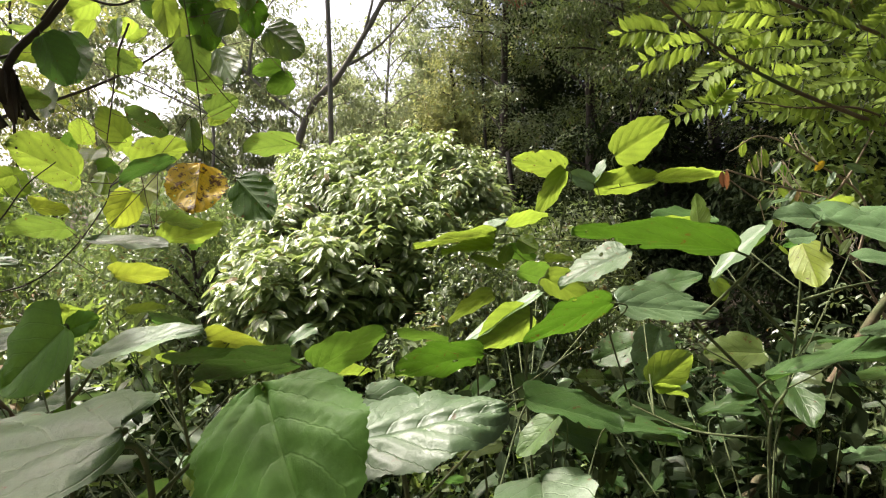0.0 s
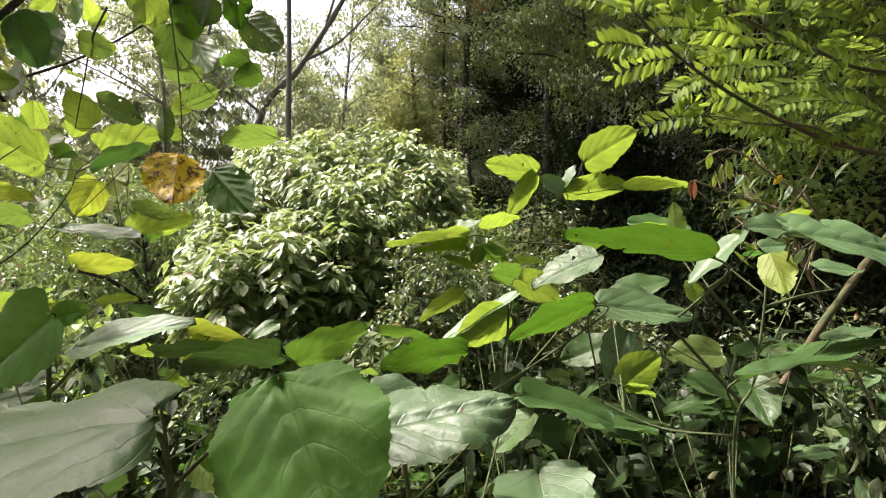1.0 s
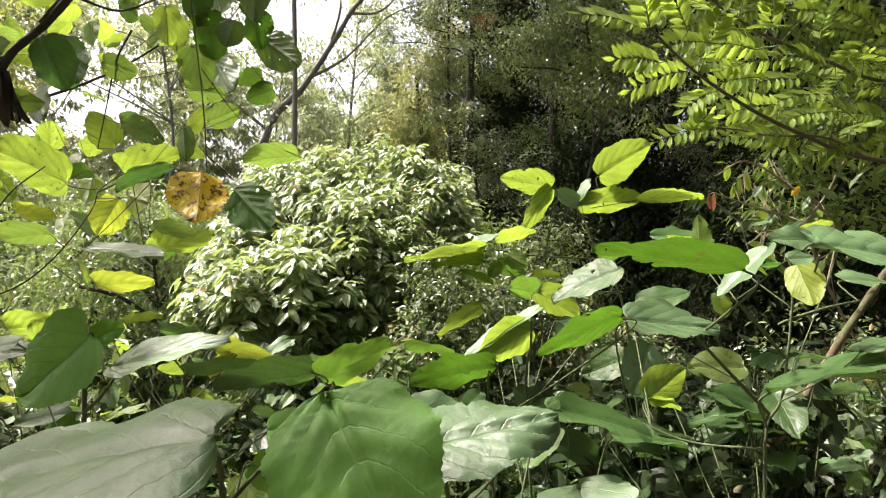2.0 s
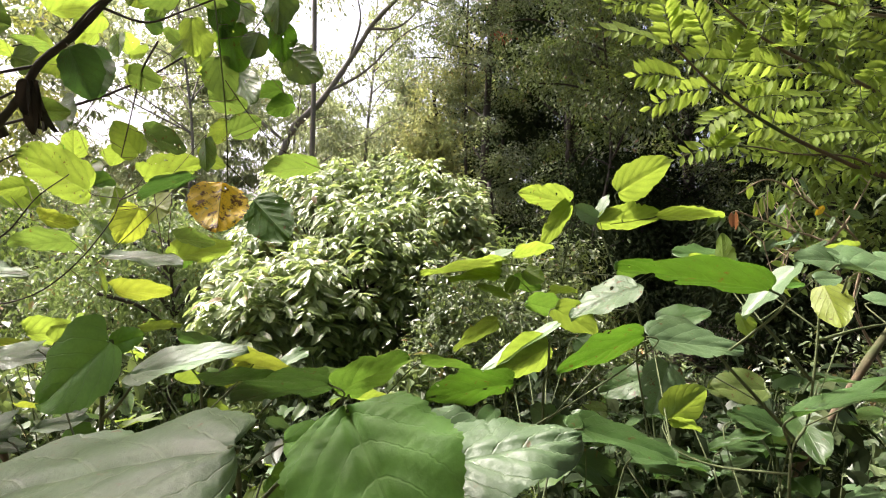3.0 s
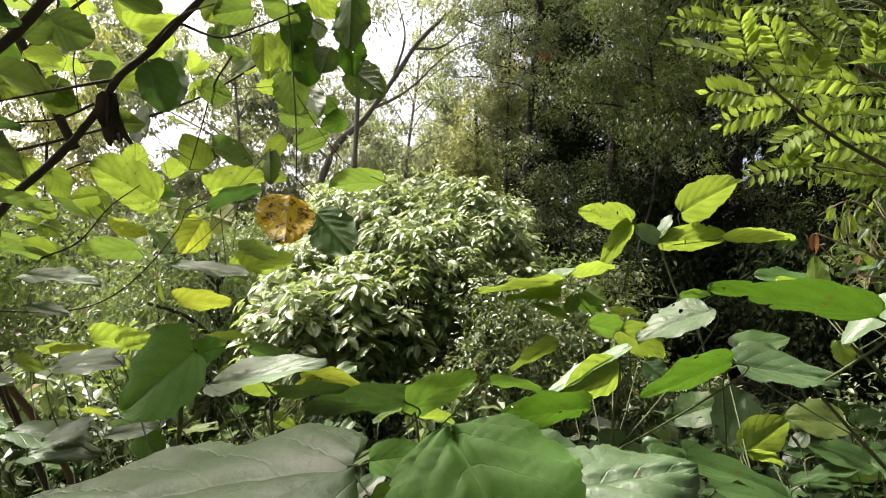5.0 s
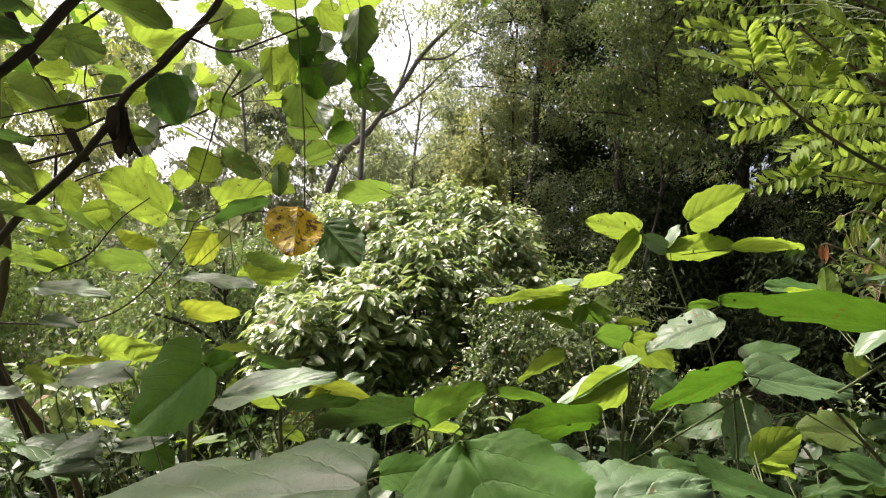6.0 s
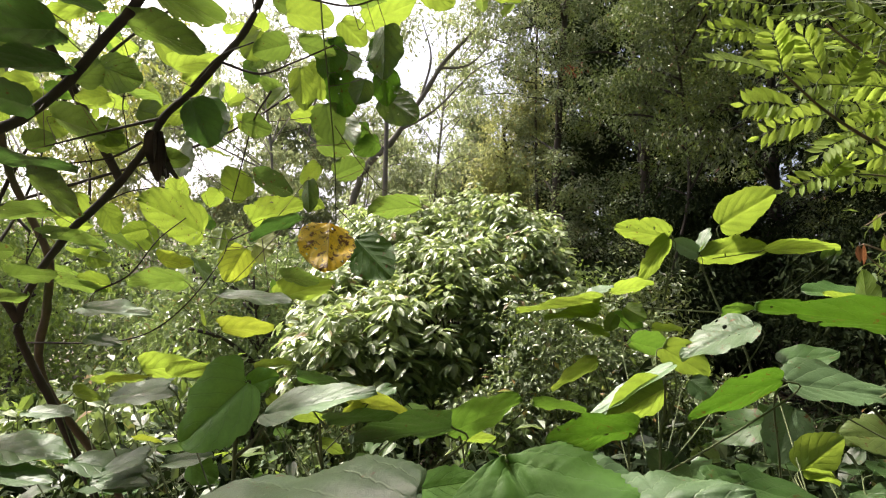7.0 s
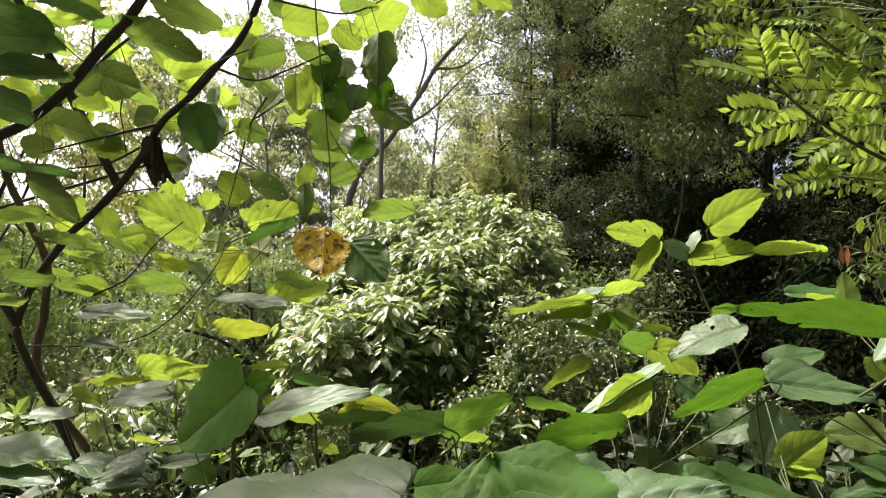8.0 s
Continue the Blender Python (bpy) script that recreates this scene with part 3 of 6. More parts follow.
part("twig", tubes_mesh("twig", [([(2.2, 10.1, 4.4), (1.6, 9.5, 4.75), (1.12, 9.0, 4.78)], 0.012, 0.004)], 5, 6), DARKBARK, red_tree)
_v, _f = leaf_cloud(*twigs_of_leaves(_rng, _c, random_unit(_rng, 24), 2, 0.02, 0.05)[:4], far=True)
tagged(part("red_leaves", mesh_from("red_leaves", _v, _f, smooth=False), REDLEAF, red_tree, "small sprig of red leaves"), kind="stuff")
stand_tree(4.1, 9.8, 9.2, 2.3, 1.5, 81, masses=70)
stand_tree(6.1, 10.0, 9.0, 2.3, 1.6, 82, masses=60)
stand_tree(0.95, 11.8, 8.4, 5.3, 0.75, 83, masses=26, sprays=14, per=18, size=0.065, leaf=MIXLEAF, label="slender forest tree with airy grey-green foliage", r0=0.045, aside=-0.95)
far_tree(7.9, 9.6, 9.0, 1.5, 2.3, 13, clumps=380, per=60)
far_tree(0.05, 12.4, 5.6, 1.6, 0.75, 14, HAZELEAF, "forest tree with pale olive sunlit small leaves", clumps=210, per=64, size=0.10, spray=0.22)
far_tree(-0.9, 21.0, 8.2, 2.5, 1.5, 66, FARHAZELEAF, "sunlit tree with haze-paled green leaves across the clearing", clumps=170, per=50, size=0.19)
# Backing trees and understorey carry their shade in the leaf colour.
far_tree(3.6, 13.5, 11, 1.2, 2.4, 15, SHADETINTLEAF, clumps=420, per=60, size=0.15)
far_tree(6.6, 14.0, 12, 1.2, 2.6, 16, SHADETINTLEAF, clumps=420, per=60, size=0.16)
far_tree(2.1, 16.0, 10.5, 0.6, 2.2, 58, SHADETINTLEAF, clumps=380, per=56, size=0.17)
far_tree(5.2, 17.0, 12.0, 0.4, 2.6, 59, SHADETINTLEAF, clumps=360, per=56, size=0.19)
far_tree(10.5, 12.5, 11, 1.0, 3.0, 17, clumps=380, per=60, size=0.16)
far_tree(3.0, 8.6, 2.9, 0.5, 1.1, 18, SHADETINTLEAF, "dense dark understorey bush beneath tall trees", clumps=200, per=60, size=0.10, r0=0.04)
far_tree(5.4, 8.0, 2.6, 0.3, 1.3, 19, SHADETINTLEAF, "dense dark understorey bush beneath tall trees", clumps=200, per=60, size=0.10, r0=0.04)
far_tree(8.3, 7.6, 3.2, 0.3, 1.5, 20, SHADETINTLEAF, "dense dark understorey bush beneath tall trees", clumps=200, per=60, size=0.10, r0=0.04)
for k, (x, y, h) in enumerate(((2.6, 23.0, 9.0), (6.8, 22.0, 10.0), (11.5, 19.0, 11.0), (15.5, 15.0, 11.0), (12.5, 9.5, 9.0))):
    far_tree(x, y, h, 0.2, 2.8, 71 + k, SHADETINTLEAF, "tall forest tree with dark small-leaved crown", clumps=260, per=40, size=0.30)
far_tree(8.8, 16.5, 10.0, 0.2, 3.0, 76, SHADETINTLEAF, clumps=300, per=40, size=0.30)
# paler trees behind the clearing, with distance haze put into their leaf colour
far_tree(-1.3, 20, 6.0, 1.6, 1.8, 21, FARHAZELEAF, "sunlit tree with haze-paled green leaves across the clearing", clumps=300, per=50, size=0.20)
far_tree(-3.6, 17, 7.4, 3.0, 1.8, 22, FARHAZELEAF, "slender forest tree against the bright sky", clumps=77, per=50, size=0.16, r0=0.045)
far_tree(-6.8, 18, 8.5, 1.5, 2.4, 23, FARHAZELEAF, "sunlit tree with haze-paled green leaves across the clearing", clumps=260, per=50, size=0.20)
far_tree(-10.5, 17, 9.5, 3.8, 2.6, 24, FARHAZELEAF, "sunlit tree with haze-paled green leaves across the clearing", clumps=170, per=50, size=0.20)
far_tree(0.2, 26, 7.0, 1.5, 2.6, 25, FARHAZELEAF, "sunlit tree with haze-paled green leaves across the clearing", clumps=260, per=50, size=0.28)
far_tree(-5.0, 27, 8.0, 1.0, 3.2, 26, FARHAZELEAF, "sunlit tree with haze-paled green leaves across the clearing", clumps=260, per=50, size=0.28)
far_tree(-12.0, 25, 5.0, 1.0, 4.0, 27, FARHAZELEAF, "sunlit tree with haze-paled green leaves across the clearing", clumps=300, per=50, size=0.28)
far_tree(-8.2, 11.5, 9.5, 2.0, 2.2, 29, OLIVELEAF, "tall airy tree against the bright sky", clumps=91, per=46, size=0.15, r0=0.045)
far_tree(-5.4, 12.5, 9.0, 4.2, 1.9, 30, FARHAZELEAF, "tall airy tree against the bright sky", clumps=70, per=46, size=0.15, r0=0.045)
far_tree(-1.6, 18.0, 9.0, 3.6, 1.9, 28, FARHAZELEAF, "tall airy tree against the bright sky", clumps=62, per=46, size=0.17, r0=0.07)
# low scrub along the clearing's far edge
far_tree(-3.4, 8.2, 2.1, 0.2, 1.2, 31, SCRUBLEAF, "low sunlit scrub at the clearing's edge", clumps=220, per=50, size=0.10, r0=0.03)
far_tree(-5.6, 8.6, 2.4, 0.2, 1.4, 32, SCRUBLEAF, "low sunlit scrub at the clearing's edge", clumps=220, per=50, size=0.10, r0=0.03)
far_tree(-1.2, 9.4, 1.9, 0.2, 1.1, 33, SCRUBLEAF, "low sunlit scrub at the clearing's edge", clumps=160, per=50, size=0.10, r0=0.03)
far_tree(1.4, 8.4, 1.7, 0.2, 0.9, 34, SHADETINTLEAF, "dense dark understorey bush beneath tall trees", clumps=160, per=50, size=0.09, r0=0.03)
far_tree(0.45, 5.8, 1.55, 0.35, 0.55, 35, SUNLEAF, "shaded leafy bush with small glossy leaves", clumps=150, per=40, size=0.07, r0=0.02)
far_tree(1.25, 6.4, 1.5, 0.3, 0.6, 36, None, "shaded leafy bush with small glossy leaves", clumps=150, per=40, size=0.07, r0=0.02)
far_tree(-2.1, 4.9, 1.75, 0.3, 0.55, 37, SCRUBLEAF, "sunlit scrub with small bright leaves", clumps=170, per=40, size=0.06, r0=0.02)
far_tree(-3.0, 5.6, 1.9, 0.2, 0.7, 38, SCRUBLEAF, "sunlit scrub with small bright leaves", clumps=190, per=40, size=0.07, r0=0.02)
far_tree(-1.5, 6.0, 1.6, 0.2, 0.6, 39, SCRUBLEAF, "sunlit scrub with small bright leaves", clumps=150, per=40, size=0.07, r0=0.02)
for k, (x, y, top) in enumerate(((0.85, 8.4, 2.5), (2.55, 11.4, 6.0), (4.4, 10.6, 6.5))):
    stem = thing("slender_tree", (x, y, 0.2), "slender brown forest tree trunk in deep shade", "tree", "forest trees")
    part("trunk", tubes_mesh("trunk", [([(x, y, -0.05), (x + 0.06, y, 0.4 * top), (x - 0.05, y, top)], 0.06, 0.03)], 8, 8, 0.05), DARKBARK, stem)
far_tree(4.6, 6.6, 8.5, 3.0, 2.1, 54, SHADETINTLEAF, "tall forest tree with dark small-leaved crown", clumps=420, per=60, size=0.10, r0=0.07)
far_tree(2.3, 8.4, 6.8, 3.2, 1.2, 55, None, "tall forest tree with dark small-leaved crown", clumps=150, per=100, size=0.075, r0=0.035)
far_tree(3.3, 5.9, 1.9, 0.0, 0.8, 51, SHADETINTLEAF, "dense dark understorey bush beneath tall trees", clumps=190, per=44, size=0.08, r0=0.02)
far_tree(4.6, 5.2, 2.2, 0.0, 0.9, 52, SHADETINTLEAF, "dense dark understorey bush beneath tall trees", clumps=190, per=44, size=0.08, r0=0.02)
far_tree(2.3, 8.0, 1.7, 0.5, 0.7, 53, SHADETINTLEAF, "dense dark understorey bush beneath tall trees", clumps=150, per=44, size=0.08, r0=0.02)
# Tree added out of view, to block sky light over plants and understorey.
tree("tree", "added unseen tree whose broad crown shades the path's side", (6.2, 2.6, 0.0), 6.2, 0.16, [(3.2, 4.4, 6.6, 2.6, 2.4, 0.8), (5.4, 3.0, 6.9, 2.2, 2.2, 0.8), (1.6, 6.0, 7.0, 1.6, 1.8, 0.7), (0.9, -0.4, 5.4, 2.2, 1.6, 0.5), (2.6, 1.6, 5.7, 1.5, 1.4, 0.5), (4.4, 7.2, 5.9, 2.2, 1.5, 0.5)], 850, 50, (0.3, 0.3, 0.14), 0.165, FORESTLEAF, BARK, 57, limbs=22, group="forest trees", twig=0.012, shell=0.2)
far_tree(-5.2, 6.2, 2.4, 0.0, 1.0, 61, SUNLEAF, "sunlit scrub with small bright leaves", clumps=200, per=40, size=0.08, r0=0.02)
far_tree(-7.0, 8.0, 2.8, 0.0, 1.3, 62, SCRUBLEAF, "sunlit scrub with small bright leaves", clumps=200, per=40, size=0.10, r0=0.02)
far_tree(-9.2, 10.5, 2.7, 0.0, 1.6, 63, SCRUBLEAF, "sunlit scrub with small bright leaves", clumps=200, per=40, size=0.12, r0=0.03)
far_tree(-8.0, 7.4, 7.5, 2.2, 1.7, 64, FARHAZELEAF, "tall airy tree against the bright sky", clumps=100, per=44, size=0.12, r0=0.04)
far_tree(-11.0, 12.5, 9.5, 4.0, 2.2, 65, FARHAZELEAF, "tall airy tree against the bright sky", clumps=90, per=44, size=0.16, r0=0.08)
# unseen trees added behind and beside the viewer, to cut the sky light
for k, (x, y, h) in enumerate(((-7, 0, 8), (-4, -5, 9), (3, -5, 9), (7, 0, 9), (0, -7, 10), (8, 5, 9), (-5.5, -2.5, 9), (5, -2.5, 9), (1, -4.5, 8.5), (-2, -4, 8.5))):
    far_tree(x, y, h, 1.0, 2.6, 41 + k, None, "tall forest tree with dark small-leaved crown", clumps=150, per=44, size=0.27, deep=2.4)

# slender trunks and slanting boughs against the sky
bough = thing("slanting_tree", (-3.7, 13.0, 0.3), "grey leaning tree with long bare slanting boughs", "tree")
part("trunk", tubes_mesh("trunk", [([(-3.7, 13.0, 0.2), (-3.5, 13.0, 2.6), (-3.0, 13.0, 4.2), (-2.35, 13.0, 4.9), (-1.65, 13.0, 5.9), (-1.2, 13.0, 6.6), (-0.5, 13.0, 7.3)], 0.10, 0.035)], 9, 8, 0.10), HAZEBARK, bough)
for way in ([(-2.2, 13.0, 5.1), (-1.4, 12.9, 5.5), (-0.5, 12.8, 6.3), (0.3, 12.8, 6.6)], [(-1.75, 13.0, 5.75), (-1.5, 13.0, 6.7), (-1.7, 13.0, 7.6)],
            [(-3.1, 13.0, 4.0), (-4.2, 12.8, 5.0), (-4.9, 12.7, 6.1), (-5.7, 12.6, 7.4)], [(-4.2, 12.8, 5.0), (-4.0, 12.8, 5.9), (-3.4, 12.8, 6.8)],
            [(-1.3, 13.0, 6.45), (-0.6, 12.9, 6.5), (0.2, 12.8, 7.3)]):
    part("bough", tubes_mesh("bough", [(way, 0.034, 0.010)], 7, 8, 0.10), HAZEBARK, bough)
_rng = np.random.default_rng(77)
_c, _o = crown_points(_rng, [(-2.6, 13, 7.6, 1.2, 0.8, 0.6), (-4.6, 13, 6.8, 1.5, 1.0, 1.0), (-0.4, 13, 7.6, 1.4, 0.8, 0.7), (-3.3, 13, 4.6, 0.7, 0.6, 0.6)], 105, 0.2)
_v, _f = leaf_cloud(*twigs_of_leaves(_rng, _c, _o, 34, (0.28, 0.28, 0.16), 0.12)[:4], far=True)
part("crown", mesh_from("crown", _v, _f, smooth=False), FARHAZELEAF, bough)

pole = thing("slender_tree", (-2.45, 12.6, 0.3), "slender straight grey tree trunk against the sky", "tree")
part("trunk", tubes_mesh("trunk", [([(-2.45, 12.6, 0.1), (-2.48, 12.6, 3.0), (-2.42, 12.6, 5.5), (-2.40, 12.6, 8.5)], 0.062, 0.045)], 9, 8, 0.04), HAZEBARK, pole)


# Unseen crown added above the view, shading the understorey of the stand.
_c, _o = crown_points(_rng, [(-1.4, 9.0, 8.4, 2.4, 2.2, 0.9)], 120, 0.1)
for k in range(0, 120, 10):
    part("limb", tubes_mesh("limb", [([(-2.40, 12.6, 7.4 + 0.005 * k), tuple(0.5 * (_c[k] + (-2.4, 12.6, 8.0)) + (0, 0, 0.3)), tuple(_c[k])], 0.03, 0.01)], 6, 6, 0.06), DARKBARK, pole)
_v, _f = leaf_cloud(*twigs_of_leaves(_rng, _c, _o, 60, (0.3, 0.3, 0.12), 0.14)[:4], far=True)
tagged(part("crown", mesh_from("crown", _v, _f, smooth=False), FORESTLEAF, pole), kind="stuff")


# ---- the broad bush in the clearing ----
def clearing_bush():
    rng = np.random.default_rng(101)
    base = (-0.40, 4.4, 0.0)
    ob = thing("broad_bush", base, "broad sunlit bush with glossy drooping green leaves", "bush")
    # the crown is a sheet that climbs away from the viewer, with knolls on it
    count = 1000
    up_to = rng.random(count) ** 0.85
    side = rng.random(count) * 2 - 1
    grow = np.minimum(up_to / 0.35, 1.0)
    mid, half = -0.90 + 0.42 * grow, 0.34 + 0.58 * grow
    x = mid + half * side
    y = 2.95 + 1.85 * up_to + 0.35 * side**2 + 0.10 * rng.standard_normal(count)
    knoll = 0.11 * np.sin(x * 6.1 + 0.7) * np.sin(y * 4.7) + 0.05 * np.sin(x * 13 + y * 9)
    z = 1.02 + 1.20 * up_to**0.85 - 0.17 * side**2 + knoll - 0.22 * rng.random(count) ** 2.2
    centres = np.stack([x, y, z], -1)
    skirt = rng.random((130, 3)) * (1.35, 0.8, 0.55) + (-1.05, 3.45, 0.72)
    skirt[:, 2] = np.minimum(skirt[:, 2], 0.75 + 0.5 * (skirt[:, 1] - 3.3))
    centres = np.vstack([centres, skirt])
    out = unit(np.stack([0.7 * (centres[:, 0] + 0.4), -0.55 + 0 * centres[:, 0], 0.8 + 0 * centres[:, 0]], -1) + 0.3 * random_unit(rng, len(centres)))
    for k in range(7):
        a = k * 0.9
        foot = (base[0] + 0.16 * math.cos(a), base[1] + 0.16 * math.sin(a), -0.05)
        top = centres[k * 90]
        part("stem", tubes_mesh("stem", [([foot, (0.6 * foot[0] + 0.4 * top[0] + 0.05, 0.6 * foot[1] + 0.4 * top[1], 0.6), tuple(top)], 0.020, 0.006)], 7, 7, 0.06), DARKBARK, ob)
    for c in centres[::8]:
        start = np.array([base[0] + 0.35 * (c[0] - base[0]), base[1] + 0.35 * (c[1] - base[1]), 0.55 + 0.45 * (c[2] - 0.6)])
        part("twig", tubes_mesh("twig", [([start, 0.5 * (start + c) + (0, 0, 0.05), c], 0.007, 0.0025)], 5, 5), DARKBARK, ob)
    # drooping rosettes, two tiers to a spray
    per, n = 20, len(centres) * 20
    axis = unit(np.array([-0.12, -0.1, 1.0]) + 0.28 * out + 0.38 * random_unit(rng, len(centres)))
    flat = unit(np.cross(axis, [0.3, 0.9, 0.1]))
    other = np.cross(axis, flat)
    turn = rng.random((len(centres), 1)) * 6.28 + np.arange(per)[None] * 2.4 + 0.25 * rng.standard_normal((len(centres), per))
    tier = (np.arange(per) >= 8)[None, :, None] * 1.0
    way = flat[:, None] * np.cos(turn)[..., None] + other[:, None] * np.sin(turn)[..., None]
    drop = 0.02 + 0.38 * rng.random((len(centres), per, 1)) + 0.18 * tier
    w = unit(way - np.array([0, 0, 1.0]) * drop).reshape(-1, 3)
    p = (centres[:, None] + way * 0.02 - axis[:, None] * 0.06 * tier + 0.012 * rng.standard_normal((len(centres), per, 3))).reshape(-1, 3)
    u = unit(np.repeat(axis, per, 0) + 0.5 * random_unit(rng, n))
    s = np.interp(p[:, 1], (3.0, 4.8), (0.084, 0.064)) * (0.6 + 0.7 * rng.random(n))
    near = np.argsort(p[:, 1] + 0.6 * np.abs(p[:, 0] + 0.5))
    single, rest = near[:300], near[300:]
    v, f = leaf_cloud(p[rest], w[rest], u[rest], s[rest], 0.46, 0.25, 0.22)
    tagged(part("crown", mesh_from("crown", v, f, smooth=False), BUSHLEAF, ob), kind="stuff")
    small = blade(0.10, 0.046, 5, "long", 0.25, 0.35, nu=4, nv=5, tooth=0.0)
    small.materials.append(BUSHLEAF)
    for k in single:
        m = frame_of(p[k], p[k] + w[k], u[k])
        part("leaf", small, None, ob, "", m @ Matrix.Scale(s[k] / 0.10, 4))


clearing_bush()


# ---- small-leaved shrubs between the bush and the shade ----
def small_shrub(x, y, top, wide, seed, leaf, size, clumps=170, per=26, label="dense shrub with small glossy dark leaves"):
    blobs = [(x, y, 0.62 * top, wide, wide * 0.8, 0.33 * top), (x - 0.4 * wide, y, 0.75 * top, 0.6 * wide, 0.5 * wide, 0.22 * top), (x + 0.5 * wide, y, 0.55 * top, 0.6 * wide, 0.5 * wide, 0.25 * top)]
    tree("small_shrub", label, (x, y, float(height(np.array(x), np.array(y)))), 0.85 * top, 0.012, blobs, clumps, per, (0.05, 0.05, 0.03), size, leaf, DARKBARK, seed, limbs=10, category="shrub", group="small-leaved shrubs", twig=0.002, shell=0.25, ratio=0.5)


small_shrub(0.22, 3.15, 1.42, 0.30, 841, GLINTLEAF, 0.034, clumps=190)
small_shrub(0.62, 3.45, 1.44, 0.34, 842, GLINTLEAF, 0.036, clumps=190)
small_shrub(-0.08, 2.95, 1.06, 0.26, 843, GLINTLEAF, 0.034, clumps=120)
small_shrub(-0.42, 3.2, 0.98, 0.34, 850, GLINTLEAF, 0.034, clumps=140, per=22)
small_shrub(1.05, 3.1, 1.12, 0.30, 844, GLINTLEAF, 0.036, clumps=110)
small_shrub(1.32, 1.9, 0.98, 0.30, 845, GLINTLEAF, 0.034, clumps=110, per=20, label="low shrub with small grey-green leaves")
small_shrub(1.75, 2.5, 1.10, 0.34, 846, GLINTLEAF, 0.036, clumps=110, per=20, label="low shrub with small grey-green leaves")
small_shrub(0.80, 1.95, 0.80, 0.28, 847, GLINTLEAF, 0.032, clumps=100, per=20, label="low shrub with small grey-green leaves")
small_shrub(0.16, 1.60, 0.90, 0.24, 848, SUNLEAF, 0.034, clumps=90, per=18, label="low shrub with small fresh green leaves")
small_shrub(0.45, 1.75, 0.78, 0.22, 849, SUNLEAF, 0.032, clumps=80, per=18, label="low shrub with small fresh green leaves")


# ---- broad-leaved shrubs near the viewer ----
near_shrub = Plant("broadleaf_shrub", (0.02, 0.55, 0.0), "low shrub with very large heart-shaped serrated green leaves", "shrub", "broad-leaved shrubs", STEM)
near_shrub.stem([(0.020, 0.550, -0.020), (-0.010, 0.560, 0.500), (-0.060, 0.520, 0.950), (-0.057, 0.506, 1.183), (-0.056, 0.475, 1.228)], 0.0043, 0.0025, "stem", STEM)
near_shrub.stem([(-0.100, 0.500, -0.020), (-0.130, 0.480, 0.600), (-0.120, 0.420, 1.000), (-0.111, 0.385, 1.202), (-0.107, 0.344, 1.243)], 0.0031, 0.0019, "stem", STEM)
near_shrub.stem([(0.100, 0.550, -0.020), (0.090, 0.520, 0.600), (0.035, 0.507, 1.155), (0.027, 0.476, 1.193)], 0.0031, 0.0019, "stem", STEM)
near_shrub.leaf((-0.050, 0.424, 1.251), (-0.000, 0.324, 1.188), (-0.166, -0.508, 0.640), 0.117, FRESH, "ovate", droop=0.18, fold=-0.06, relief=0.026, label="large fresh green heart-shaped leaf")
near_shrub.leaf((-0.098, 0.335, 1.252), (-0.282, 0.325, 1.228), (0.035, -0.120, 0.990), 0.172, SKYGREY, "ovate", droop=0.05, fold=-0.03, relief=0.011, label="large grey-green leaf")
near_shrub.leaf((0.006, 0.445, 1.206), (0.118, 0.445, 1.228), (-0.250, -0.380, 0.860), 0.088, SKYGREY, droop=0.05, fold=-0.14, relief=0.024, label="pale grey-green sunlit leaf")
near_shrub.leaf((0.007, 0.505, 1.220), (0.054, 0.505, 1.213), (0.048, -0.575, 0.817), 0.037, SKYGREY)
near_shrub.leaf((0.138, 0.525, 1.209), (0.222, 0.526, 1.185), (0.126, -0.184, 0.975), 0.068, DARK)
near_shrub.leaf((-0.103, 0.425, 1.206), (-0.072, 0.426, 1.186), (0.329, -0.760, 0.561), 0.029, GREEN)
near_shrub.leaf((-0.124, 0.556, 1.191), (-0.073, 0.556, 1.202), (0.003, -0.566, 0.825), 0.041, GREEN)
near_shrub.leaf((-0.136, 0.507, 1.169), (-0.112, 0.485, 1.150), (-0.090, -0.652, 0.620), 0.032, LIME)
near_shrub.leaf((0.146, 0.498, 1.150), (0.139, 0.420, 1.141), (-0.125, -0.082, 0.811), 0.081, SKYGREY, label="grey-green leaf")
near_shrub.leaf((0.163, 0.698, 1.160), (0.278, 0.696, 1.142), (0.083, -0.043, 0.996), 0.091, DARK)
near_shrub.leaf((0.266, 0.795, 1.099), (0.369, 0.793, 1.088), (0.024, 0.011, 1.000), 0.081, DARK)
near_shrub.leaf((0.221, 0.895, 1.083), (0.157, 0.895, 1.030), (-0.557, -0.331, 0.762), 0.065, MIDGREEN)
near_shrub.leaf((0.132, 0.797, 1.080), (0.072, 0.797, 1.070), (-0.146, -0.342, 0.928), 0.047, LIME)
near_shrub.leaf((-0.120, 0.383, 1.213), (-0.196, 0.380, 1.208), (0.064, 0.093, 0.994), 0.059, SKYGREY)
left_shrub = Plant("broadleaf_shrub", (-0.35, 0.7, 0.0), "upright shrub with large rounded green leaves", "shrub", "broad-leaved shrubs", STEM)
left_shrub.stem([(-0.360, 0.700, -0.020), (-0.370, 0.690, 0.600), (-0.348, 0.666, 1.178), (-0.330, 0.644, 1.243), (-0.319, 0.634, 1.256)], 0.0037, 0.0019, "stem", STEM)
left_shrub.stem([(-0.348, 0.666, 1.187), (-0.325, 0.655, 1.205), (-0.307, 0.655, 1.229)], 0.0025, 0.0012, "twig", STEM)
